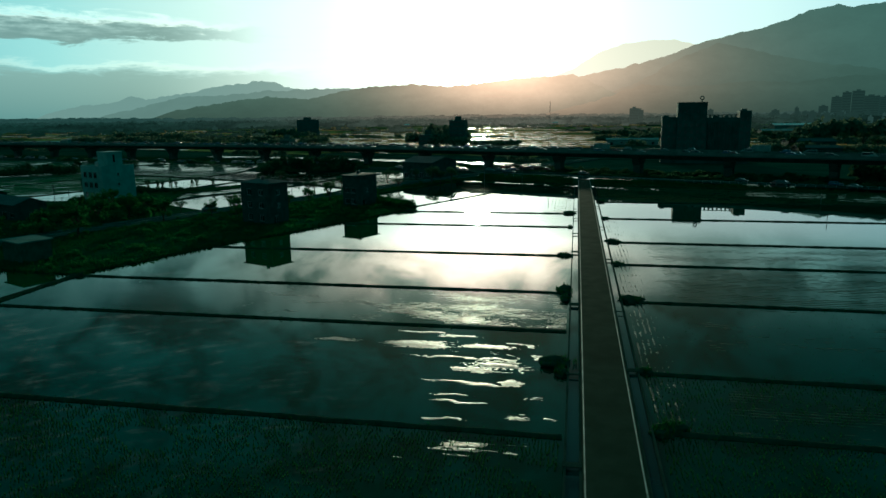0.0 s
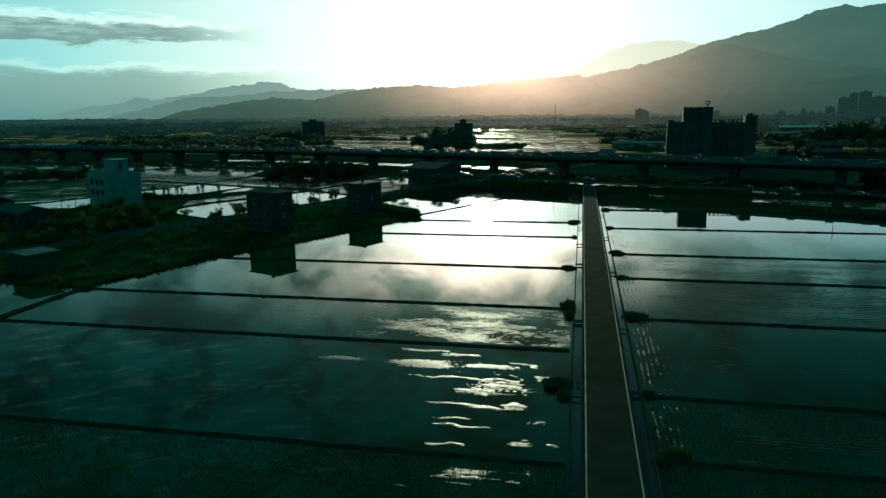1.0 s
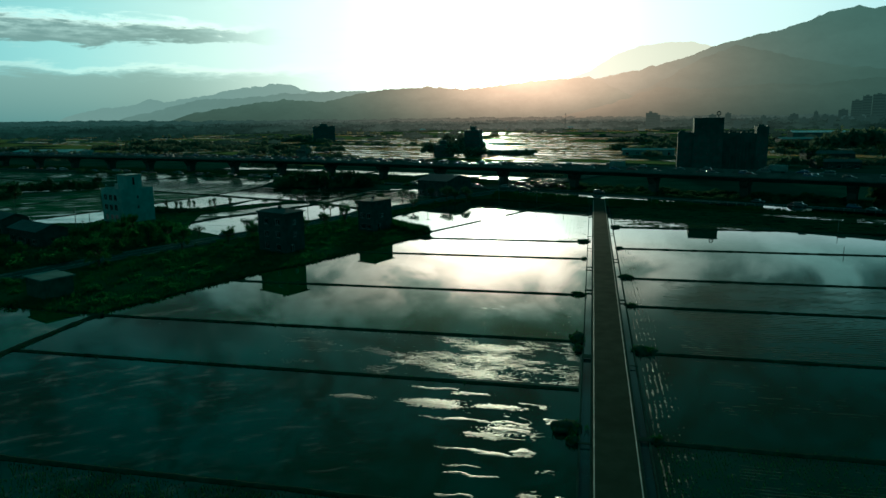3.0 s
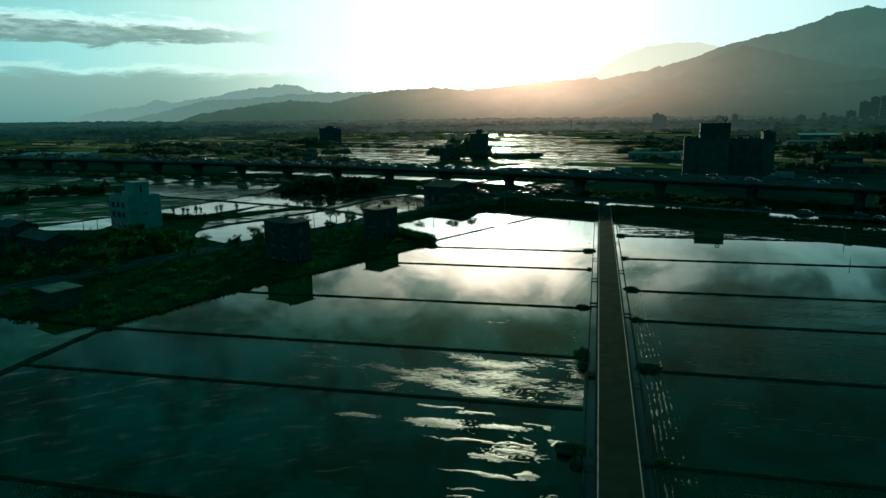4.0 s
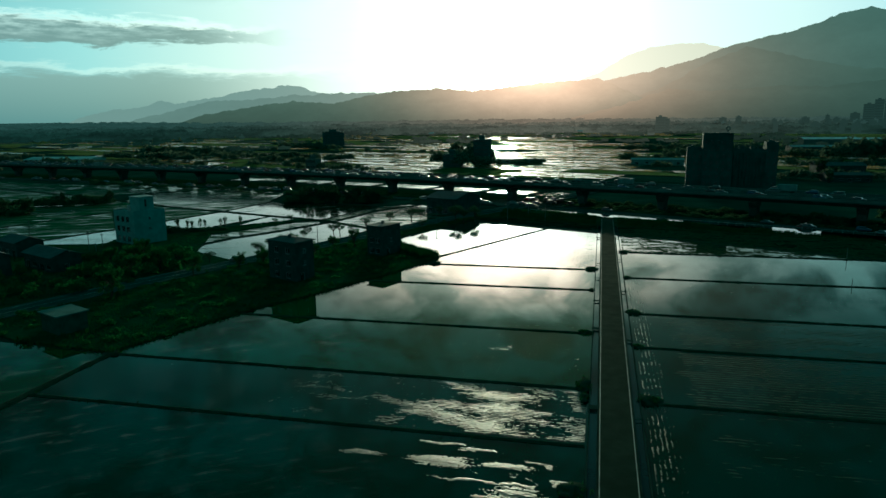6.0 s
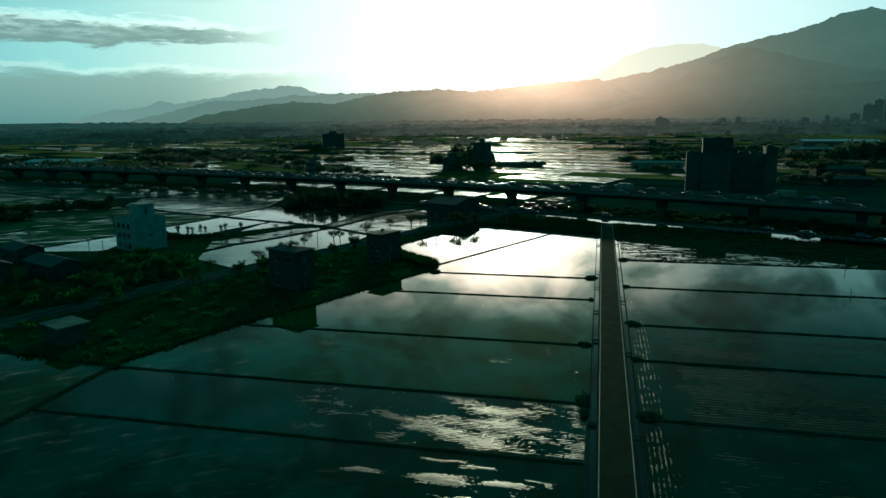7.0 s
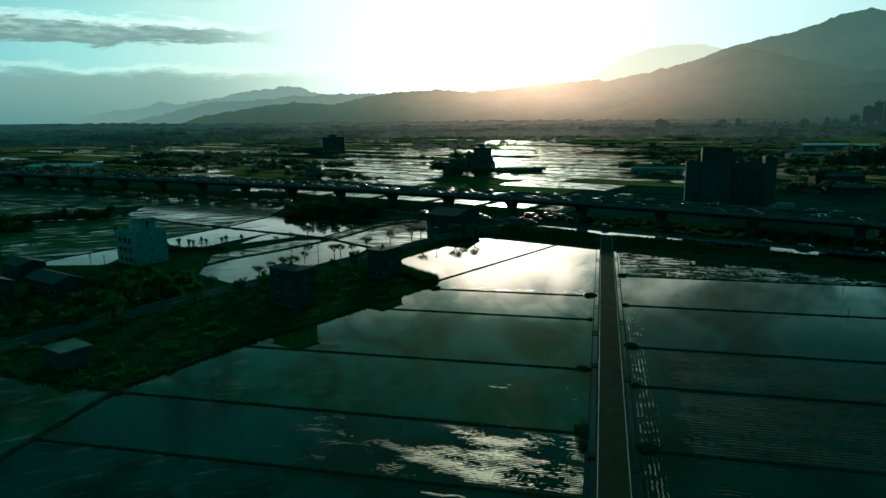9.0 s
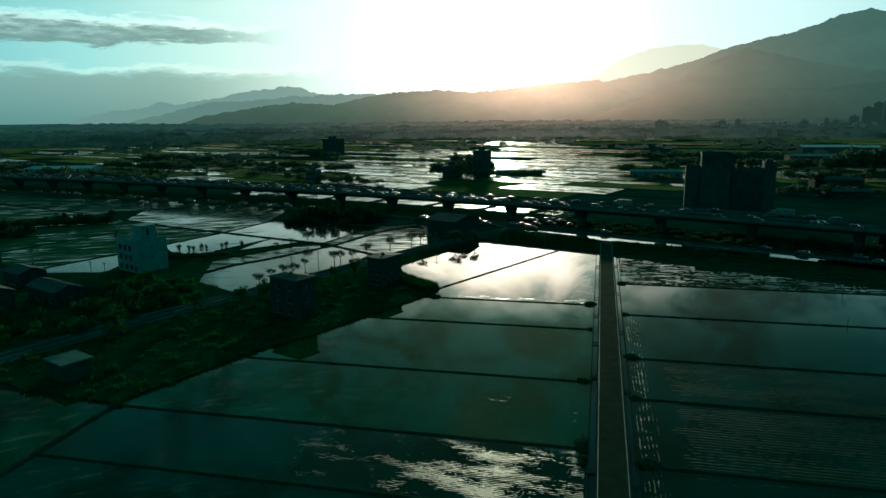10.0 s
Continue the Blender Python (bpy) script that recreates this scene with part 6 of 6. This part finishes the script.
bund([(-128.9, 184.5), (-121.8, 208.3), (-114.1, 221.1), (-101.3, 248.7), (-94.0, 280.8), (-80.0, 305.2)], 1.4, 0.4)
bund([(-107.9, 251.3), (-98.4, 296)], 0.9)
bund([(-169.9, 239.8), (-161.6, 268.6), (-156.0, 306)], 0.8)
bund([(-142.1, 230.2), (-133.1, 258.9)], 0.8)
bund([(-152, 218), (-136.6, 227.8), (-124.8, 242.4), (-107.9, 251.3)], 1.3, 0.45)
bund([(-224.2, 214.2), (-210.6, 262.3)], 0.9)
bund([(-185.8, 189.9), (-175.5, 219.1), (-169.9, 239.8)], 0.9)
bund([(-205.4, 195.6), (-170.2, 182.6), (-156.9, 179.5)], 1.0, 0.4)
bund([(-246, 331), (-215, 361), (-180, 366)], 0.9)
bund([(-157, 306), (-166, 345)], 0.8)


# ---- the plain beyond the viaduct ----
UX, UY = 0.92, -0.39


def to_plan(u, v, o=(-82.5, 235)):
    return o[0] + u * UX - v * UY, o[1] + u * UY + v * UX


def beyond(x, y):
    ax = float(np.interp(x, [p[0] for p in AXIS], [p[1] for p in AXIS]))
    return y > ax + 22


rnd = random.Random(77)
shine = [(-400, 960), (-60, 1010), (60, 700), (22, 590), (-18, 432), (-190, 470), (-300, 650)]
far_bunds, crop_quads, water_quads = [], [], []
v = 150.0
while v < 1250:
    dv = rnd.uniform(16, 34) * (1 + v / 900)
    u = -1400.0
    while u < 700:
        du = rnd.uniform(45, 110) * (1 + v / 1500)
        quad = [to_plan(u + 0.6, v + 0.6), to_plan(u + du - 0.6, v + 0.6), to_plan(u + du - 0.6, v + dv - 0.6), to_plan(u + 0.6, v + dv - 0.6)]
        cx, cy = sum(p[0] for p in quad) / 4, sum(p[1] for p in quad) / 4
        if all(beyond(*p) for p in quad) and -1.15 < cx / cy < 0.6 and not (20 < cx < 420 and cy < (400 if cx < 60 else 520)):
            bright = inside(cx, cy, shine)
            r = rnd.random()
            if r < (0.86 if bright else 0.34):
                water_quads.append(quad)
                sheet("paddy_water", quad, -0.02, M_FARSTREAK if rnd.random() < 0.8 else M_CHOP, "far flooded paddy shining in the low sun")
            elif r < (0.97 if bright else 0.72):
                sheet("crop_field", quad, -0.01, M_CROP, "far green field of young crop", "crop field")
                crop_quads.append(quad)
            far_bunds.append(quad)
        u += du
    v += dv
for x0, x1 in ((-250, -212), (-205, -176), (-171, -142), (-138, -106), (-102, -74), (-70, -46), (-42, -24)):
    quad = [axis_at(axis_s(x), o)[:2] for x, o in ((x0, 23.5), (x1, 23.5), (x1, 42), (x0, 42))]
    sheet("paddy_water", quad, -0.03, M_STREAK, "flooded paddy behind the viaduct")
    far_bunds.append(quad)
vs, fs = [], []
for quad in far_bunds:
    for a, b in ((0, 1), (0, 3)):
        p, q = quad[a], quad[b]
        d = Vector((q[0] - p[0], q[1] - p[1])).normalized()
        nx, ny = -d.y * 0.7, d.x * 0.7
        k = len(vs)
        vs += [(p[0] + nx, p[1] + ny, -0.1), (p[0], p[1], 0.35), (p[0] - nx, p[1] - ny, -0.1), (q[0] + nx, q[1] + ny, -0.1), (q[0], q[1], 0.35), (q[0] - nx, q[1] - ny, -0.1)]
        fs += [(k, k + 1, k + 4, k + 3), (k + 1, k + 2, k + 5, k + 4)]
# standing rows of young crop, which the low sun shines through
M_STAND = surface("sunlit_young_crop", (0.036, 0.085, 0.022), (0.078, 0.140, 0.040), 0.05, (0.8, 1.0), spec=0.0, fine=30, translucent=(0.078, 0.128, 0.052))
# the seedling rows' gold is warm low light put into their colour
M_SEEDROW = surface("sunlit_seedling_rows", (0.070, 0.085, 0.030), (0.120, 0.125, 0.050), 0.05, (0.8, 1.0), spec=0.0, fine=30, translucent=(0.34, 0.25, 0.10))


def standing_rows(name, quads, gap, low, high, thin, mat, label, seed):
    """Upright rows of young plants across far fields, uneven and broken."""
    rs = np.random.RandomState(seed)
    cvs, cfs = [], []
    for (ax_, ay_), (bx_, by_), (cx_, cy_), (dx_, dy_) in quads:
        rows, cols = int(math.hypot(dx_ - ax_, dy_ - ay_) / gap), 16
        for r in range(1, rows):
            k = (r + rs.uniform(-0.2, 0.2)) / rows
            x0, y0, x1, y1 = ax_ + (dx_ - ax_) * k, ay_ + (dy_ - ay_) * k, bx_ + (cx_ - bx_) * k, by_ + (cy_ - by_) * k
            base, skip = len(cvs), rs.rand() * thin * 2
            for c in range(cols + 1):
                m = c / cols
                h = rs.uniform(low, high)
                cvs += [(x0 + (x1 - x0) * m, y0 + (y1 - y0) * m, -0.05), (x0 + (x1 - x0) * m, y0 + (y1 - y0) * m, h)]
            cfs += [(base + 2 * c, base + 2 * c + 2, base + 2 * c + 3, base + 2 * c + 1) for c in range(cols) if rs.rand() > skip]
    raw(name, cvs, cfs, mat, label, "crop", "stuff")


standing_rows("standing_crop", crop_quads, 3.2, 0.28, 0.50, 0.0, M_STAND, "rows of young green crop in far fields", 12)
standing_rows("seedling_rows", water_quads, 5.5, 0.10, 0.26, 0.45, M_SEEDROW, "broken rows of seedlings in far flooded paddies", 13)
raw("far_bunds", vs, fs, M_BUND, "dark bunds between far paddies", "bund", "stuff")


# ---- woods of the plain ----
M_WOODS = surface("woodland_leaves", (0.036, 0.085, 0.055), (0.070, 0.135, 0.090), 0.08, (0.8, 1.0), spec=0.0, translucent=(0.085, 0.110, 0.070))

def woods(name, centres, mat, label, cards=70, seed=0, card=0.16):
    """Clumps of far trees: each an uneven crown of small leaf patches on the ground."""
    rs = np.random.RandomState(seed)
    vs, n = [], 0
    for x, y, h, w, *base in centres:
        k = cards
        th, ph = rs.uniform(0, 6.283, k), np.arccos(rs.uniform(-0.25, 1, k))
        rr = rs.uniform(0.55, 1.05, k) * (1 + 0.25 * np.sin(3 * th + rs.uniform(0, 6)))
        px = x + w * rr * np.sin(ph) * np.cos(th)
        py = y + w * rr * np.sin(ph) * np.sin(th)
        pz = sum(base) + h * 0.45 + h * 0.55 * rr * np.cos(ph)
        s = card * (h + w) * rs.uniform(0.6, 1.4, k)
        a, t = rs.uniform(0, 6.283, k), rs.uniform(-0.8, 0.8, k)
        ax = np.stack([np.cos(a), np.sin(a), 0 * a], 1) * s[:, None]
        bx = np.stack([-np.sin(a) * np.sin(t), np.cos(a) * np.sin(t), np.cos(t)], 1) * s[:, None] * 0.7
        c = np.stack([px, py, np.maximum(pz, 0.2)], 1)
        vs.append(np.stack([c - ax, c - bx, c + ax, c + bx], 1).reshape(-1, 3))
        n += k
    verts = np.concatenate(vs)
    verts[:, 2] = np.maximum(verts[:, 2], -0.15)
    raw(name, verts.tolist(), [(4 * i, 4 * i + 1, 4 * i + 2, 4 * i + 3) for i in range(n)], mat, label, "woods", "stuff")


def bearing(d, az):
    return d * math.sin(radians(az)), d * math.cos(radians(az))


rnd = random.Random(99)
near_c, mid_c, mid_far = [], [], []
# hedges and copses between the fields
for x0, y0, x1, y1, n, h, w in ((-330, 640, -230, 610, 26, 7, 5), (-520, 640, -380, 600, 30, 7, 5), (-250, 520, -190, 505, 12, 6, 4), (-205, 498, -165, 490, 10, 5, 4), (-134, 560, -92, 545, 16, 12, 6), (-128, 575, -95, 590, 14, 15, 7),
                               (-92, 560, -48, 585, 14, 4, 3), (20, 600, 60, 640, 14, 7, 5), (40, 540, 100, 480, 12, 5, 4), (60, 690, 200, 700, 30, 7, 5), (190, 655, 260, 668, 26, 15, 8), (100, 460, 170, 440, 20, 6, 4),
                               (-560, 760, -420, 700, 30, 9, 7), (-640, 540, -560, 600, 20, 8, 6), (100, 560, 240, 540, 18, 7, 5), (-420, 860, -330, 820, 20, 9, 7), (-480, 470, -560, 500, 12, 6, 5), (-300, 760, -180, 720, 14, 5, 4), (20, 800, 160, 830, 30, 7, 6), (-190, 418, -230, 430, 8, 5, 4), (-40, 402, -20, 360, 10, 4, 3)):
    for i in range(n):
        k = i / max(1, n - 1)
        near_c.append((x0 + (x1 - x0) * k + rnd.gauss(0, 4), y0 + (y1 - y0) * k + rnd.gauss(0, 4), h * rnd.uniform(0.5, 1.15), w * rnd.uniform(0.6, 1.2)))
woods("copse", near_c, M_WOODS, "dark hedges and copses between far fields", 170, 1, 0.085)
for i in range(2600):
    d = rnd.uniform(900, 1600) if i % 3 else rnd.uniform(620, 950)
    az = rnd.uniform(-50, 30)
    if d < 1000 and -24 < az < 3:
        continue
    x, y = bearing(d, az)
    if noise.noise((x * 0.006, y * 0.012, 4)) > 0.13:
        (mid_c if d < 900 else mid_far).append((x, y, rnd.uniform(2.5, 6.5), rnd.uniform(3.5, 8)))
woods("woodland", mid_c, M_WOODS, "dark tree belts across the plain", 120, 2, 0.10)
# belts and far plain get their haze from emission mixed into the material
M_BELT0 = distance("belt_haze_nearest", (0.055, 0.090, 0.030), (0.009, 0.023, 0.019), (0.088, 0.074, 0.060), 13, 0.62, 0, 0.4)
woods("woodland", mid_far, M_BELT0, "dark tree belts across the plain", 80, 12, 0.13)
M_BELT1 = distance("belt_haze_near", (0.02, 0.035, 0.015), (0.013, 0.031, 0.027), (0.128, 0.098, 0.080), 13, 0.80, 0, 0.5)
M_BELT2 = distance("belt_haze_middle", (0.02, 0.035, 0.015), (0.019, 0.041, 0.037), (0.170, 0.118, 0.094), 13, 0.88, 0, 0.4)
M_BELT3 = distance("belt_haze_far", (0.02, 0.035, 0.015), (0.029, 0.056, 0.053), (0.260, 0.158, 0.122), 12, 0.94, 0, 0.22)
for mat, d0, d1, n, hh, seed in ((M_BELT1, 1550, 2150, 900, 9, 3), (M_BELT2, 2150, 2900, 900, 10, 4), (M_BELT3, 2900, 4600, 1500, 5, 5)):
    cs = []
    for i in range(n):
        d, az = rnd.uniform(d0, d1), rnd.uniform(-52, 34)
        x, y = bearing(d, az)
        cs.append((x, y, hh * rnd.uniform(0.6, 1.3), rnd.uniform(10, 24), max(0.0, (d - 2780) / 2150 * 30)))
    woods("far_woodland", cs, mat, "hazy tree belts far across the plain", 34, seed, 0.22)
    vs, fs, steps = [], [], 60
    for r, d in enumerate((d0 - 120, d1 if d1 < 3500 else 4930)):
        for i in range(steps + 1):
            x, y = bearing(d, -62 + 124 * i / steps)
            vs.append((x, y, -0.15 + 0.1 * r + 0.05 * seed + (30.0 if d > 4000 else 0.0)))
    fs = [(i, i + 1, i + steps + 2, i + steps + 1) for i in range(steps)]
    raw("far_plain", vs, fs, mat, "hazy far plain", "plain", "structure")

# water sheets added just above the plain to make bright specks below the hills
rnd = random.Random(404)
for i in range(14):
    x, y = bearing(rnd.uniform(1150, 2300), rnd.gauss(-6.5, 3.2))
    w, d = rnd.uniform(25, 80), rnd.uniform(18, 45)
    sheet("paddy_water", [(x - w / 2, y), (x + w / 2, y - 4), (x + w / 2 + 6, y + d), (x - w / 2 + 6, y + d + 4)], 0.5, M_CHOP, "far flooded paddy shining in the low sun")

# ---- far buildings ----
M_FILM = surface("greenhouse_film", (0.24, 0.29, 0.275), (0.36, 0.42, 0.40), 0.3, (0.35, 0.6), 0.01, 12, spec=0.4)
# far walls and windows emit their haze, warmer towards the sun
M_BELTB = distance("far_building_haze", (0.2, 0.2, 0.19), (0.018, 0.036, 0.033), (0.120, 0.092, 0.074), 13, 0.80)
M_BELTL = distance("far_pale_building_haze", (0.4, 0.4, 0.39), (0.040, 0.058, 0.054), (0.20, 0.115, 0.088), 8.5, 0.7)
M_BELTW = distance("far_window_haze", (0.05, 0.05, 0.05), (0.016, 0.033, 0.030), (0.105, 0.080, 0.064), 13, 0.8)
M_METALROOF = surface("bright_tin_roof", (0.45, 0.46, 0.46), (0.62, 0.63, 0.62), 0.3, (0.22, 0.34), metallic=0.3, spec=0.6)


def far_block(x, y, w, d, h, label, mat, storeys=6, yaw=0.0, category="apartment block"):
    root = thing(category.replace(" ", "_"), pose(x, y, 0, 0, 0, yaw), label, category, "far town")
    bm = bm_new()
    box(bm, -w / 2, w / 2, 0, d, -0.3, h)
    part("wall", bm, mat, root)
    bm = bm_new()
    box(bm, -w * 0.2, w * 0.15, d * 0.3, d * 0.7, h, h + 3.2)
    part("roof_house", bm, mat, root)
    for i in range(storeys):
        bm = bm_new()
        z = h * (i + 0.3) / storeys
        box(bm, -w * 0.45, w * 0.45, -0.08, -0.004, z, z + h / storeys * 0.45)
        part("window_band", bm, M_BELTW if mat in (M_BELTL, M_BELTB) else M_DIMGLASS, root)


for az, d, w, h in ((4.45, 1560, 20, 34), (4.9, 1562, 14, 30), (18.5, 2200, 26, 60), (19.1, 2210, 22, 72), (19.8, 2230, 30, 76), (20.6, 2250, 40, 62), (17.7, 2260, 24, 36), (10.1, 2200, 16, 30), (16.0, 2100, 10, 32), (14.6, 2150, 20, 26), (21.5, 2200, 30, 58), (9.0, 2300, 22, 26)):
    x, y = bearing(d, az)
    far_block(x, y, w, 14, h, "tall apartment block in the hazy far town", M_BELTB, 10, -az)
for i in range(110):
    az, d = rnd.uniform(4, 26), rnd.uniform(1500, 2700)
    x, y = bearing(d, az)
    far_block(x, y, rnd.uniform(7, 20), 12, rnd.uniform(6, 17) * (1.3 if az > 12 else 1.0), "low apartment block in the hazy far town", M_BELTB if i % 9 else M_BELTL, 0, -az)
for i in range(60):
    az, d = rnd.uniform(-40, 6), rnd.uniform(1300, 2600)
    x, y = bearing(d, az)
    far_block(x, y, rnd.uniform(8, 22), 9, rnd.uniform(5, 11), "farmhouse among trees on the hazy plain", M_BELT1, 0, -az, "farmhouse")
x, y = bearing(975, -21.9)
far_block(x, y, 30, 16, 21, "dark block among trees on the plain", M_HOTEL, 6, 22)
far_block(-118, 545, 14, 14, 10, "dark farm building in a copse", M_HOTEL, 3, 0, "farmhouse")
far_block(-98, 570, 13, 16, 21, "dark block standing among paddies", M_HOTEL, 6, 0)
far_block(-222, 503, 9, 8, 8.5, "grey farmhouse beyond the viaduct", M_CONCRETE, 2, -10, "farmhouse")
barn(pose(-88, 586, 0, 0, 0, 3), 40, 12, 3.4, 0.8, M_TILE, M_ROOF, "long low dark shed among paddies", "long shed", doors=6)
barn(pose(140, 500, 0, 0, 0, 3), 30, 14, 5.0, 1.8, M_DARKTILE, M_ROOFDARK, "long dark shed beyond the viaduct", "long shed", doors=6)
barn(pose(128, 436, 0, 0, 0, 3), 24, 12, 4.0, 1.2, M_DARKTILE, M_ROOFDARK, "long dark shed beyond the viaduct", "long shed", doors=5)
barn(pose(190, 770, 0, 0, 0, 3), 44, 20, 5.0, 1.6, M_DARKTILE, M_ROOF, "wide shed beyond the viaduct", "long shed", doors=6)
barn(pose(236, 905, 0, 0, 0, 0), 60, 26, 8.0, 2.0, M_CONCRETE, M_METALROOF, "factory hall with bright tin roofs", "factory hall", doors=6)
barn(pose(286, 915, 0, 0, 0, 0), 40, 24, 7.0, 2.0, M_CONCRETE, M_METALROOF, "factory hall with bright tin roofs", "factory hall", doors=5)
barn(pose(24, 575, 0, 0, 0, -3), 40, 10, 4.0, 1.2, M_TILE, M_ROOF, "long low dark shed among paddies", "long shed", doors=5)
for k in range(4):
    barn(pose(-560 + 17 * k, 574 + 3 * k, 0, 0, 0, 10), 16, 30, 2.6, 2.0, M_FILM, M_FILM, "long pale greenhouse by the viaduct", "greenhouse", "greenhouses", 3)
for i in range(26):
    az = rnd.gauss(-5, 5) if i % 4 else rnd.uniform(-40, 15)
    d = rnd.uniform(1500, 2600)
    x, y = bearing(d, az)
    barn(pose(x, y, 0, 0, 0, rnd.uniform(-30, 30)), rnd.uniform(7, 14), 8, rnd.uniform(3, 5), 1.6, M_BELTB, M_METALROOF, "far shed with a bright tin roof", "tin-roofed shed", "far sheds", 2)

hedge = []
for i in range(26):
    k = rnd.random()
    hedge.append((-150.6 + 18.7 * k + rnd.gauss(0, 0.9), 213.5 + 11.1 * k + rnd.gauss(0, 0.9), rnd.uniform(0.9, 2.3) * (1.1 - 0.4 * k), rnd.uniform(1.0, 2.0)))
woods("hedge", hedge, M_LEAFDARK, "dark rank weeds on the bund beside the white house", 150, 17, 0.09)
for x, y, h in ((-53.5, 254, 6.6), (-50.5, 255.5, 5.4), (-46.5, 257, 6.0), (-62, 236, 4.2)):
    plant(rnd.choice(STREET), x, y, 0.1, rnd.uniform(0, 6), h / 4.6, "round-crowned tree on the bank of the corner field", "bank trees")
# bushes along the viaduct's far side and round the farmyard
rnd = random.Random(123)
under = []
for i in range(150):
    x, y, a = axis_at(axis_s(rnd.uniform(98, 210)), rnd.uniform(9, 24))
    under.append((x, y, rnd.uniform(3.0, 6.5), rnd.uniform(2.5, 5.0)))
for i in range(60):
    x, y, a = axis_at(axis_s(rnd.uniform(-330, -40)), rnd.uniform(-30, -23))
    under.append((x, y, rnd.uniform(0.8, 2.4), rnd.uniform(1.5, 3.5)))
for i in range(240):
    x, y, a = axis_at(axis_s(rnd.uniform(-20, 150)), rnd.uniform(-12.5, 14))
    under.append((x, y, rnd.uniform(0.7, 1.9), rnd.uniform(1.0, 2.6)))
woods("bushes", under, M_LEAFDARK, "dark bushes along the viaduct", 110, 7, 0.11)
thick = []
for i in range(90):
    k = rnd.random()
    thick.append((-272 + 40 * k + rnd.gauss(0, 2), 266 + 23 * k + rnd.gauss(0, 2), rnd.uniform(1.5, 4.2), rnd.uniform(1.6, 3.4)))
for i in range(60):
    thick.append((-266 + rnd.uniform(-14, 24), 246 + rnd.uniform(-4, 8), rnd.uniform(1.2, 4.0), rnd.uniform(1.6, 3.4)))
for i in range(70):
    k = rnd.random()
    thick.append((-148 + 46 * k + rnd.gauss(0, 2), 306 + 3 * k + rnd.gauss(0, 3), rnd.uniform(1.2, 4.4), rnd.uniform(1.4, 3.0)))
woods("undergrowth", thick, M_LEAFDARK, "dark undergrowth between thicket trees", 150, 18, 0.085)
shrubs = [(x, y, rnd.uniform(1.2, 3.4), rnd.uniform(1.2, 2.8)) for x, y, z in scatter([(-122, 120), (-112, 150), (-106, 168), (-120, 182), (-140, 184), (-150, 160), (-165, 130), (-140, 112)], 90, 0, 51)
          if math.hypot(x + 148, y - 152) > 9]
woods("shrubs", shrubs, M_LEAF, "dense green shrubs round the farmyard", 260, 8, 0.07)
low = [(x, y, rnd.uniform(0.5, 1.3), rnd.uniform(0.7, 1.6)) for x, y, z in scatter(strip_outline, 150, 0, 52, clump=0.09)]
woods("verge_shrubs", low, M_LEAF, "low shrubs on the grass verge", 160, 9, 0.08)
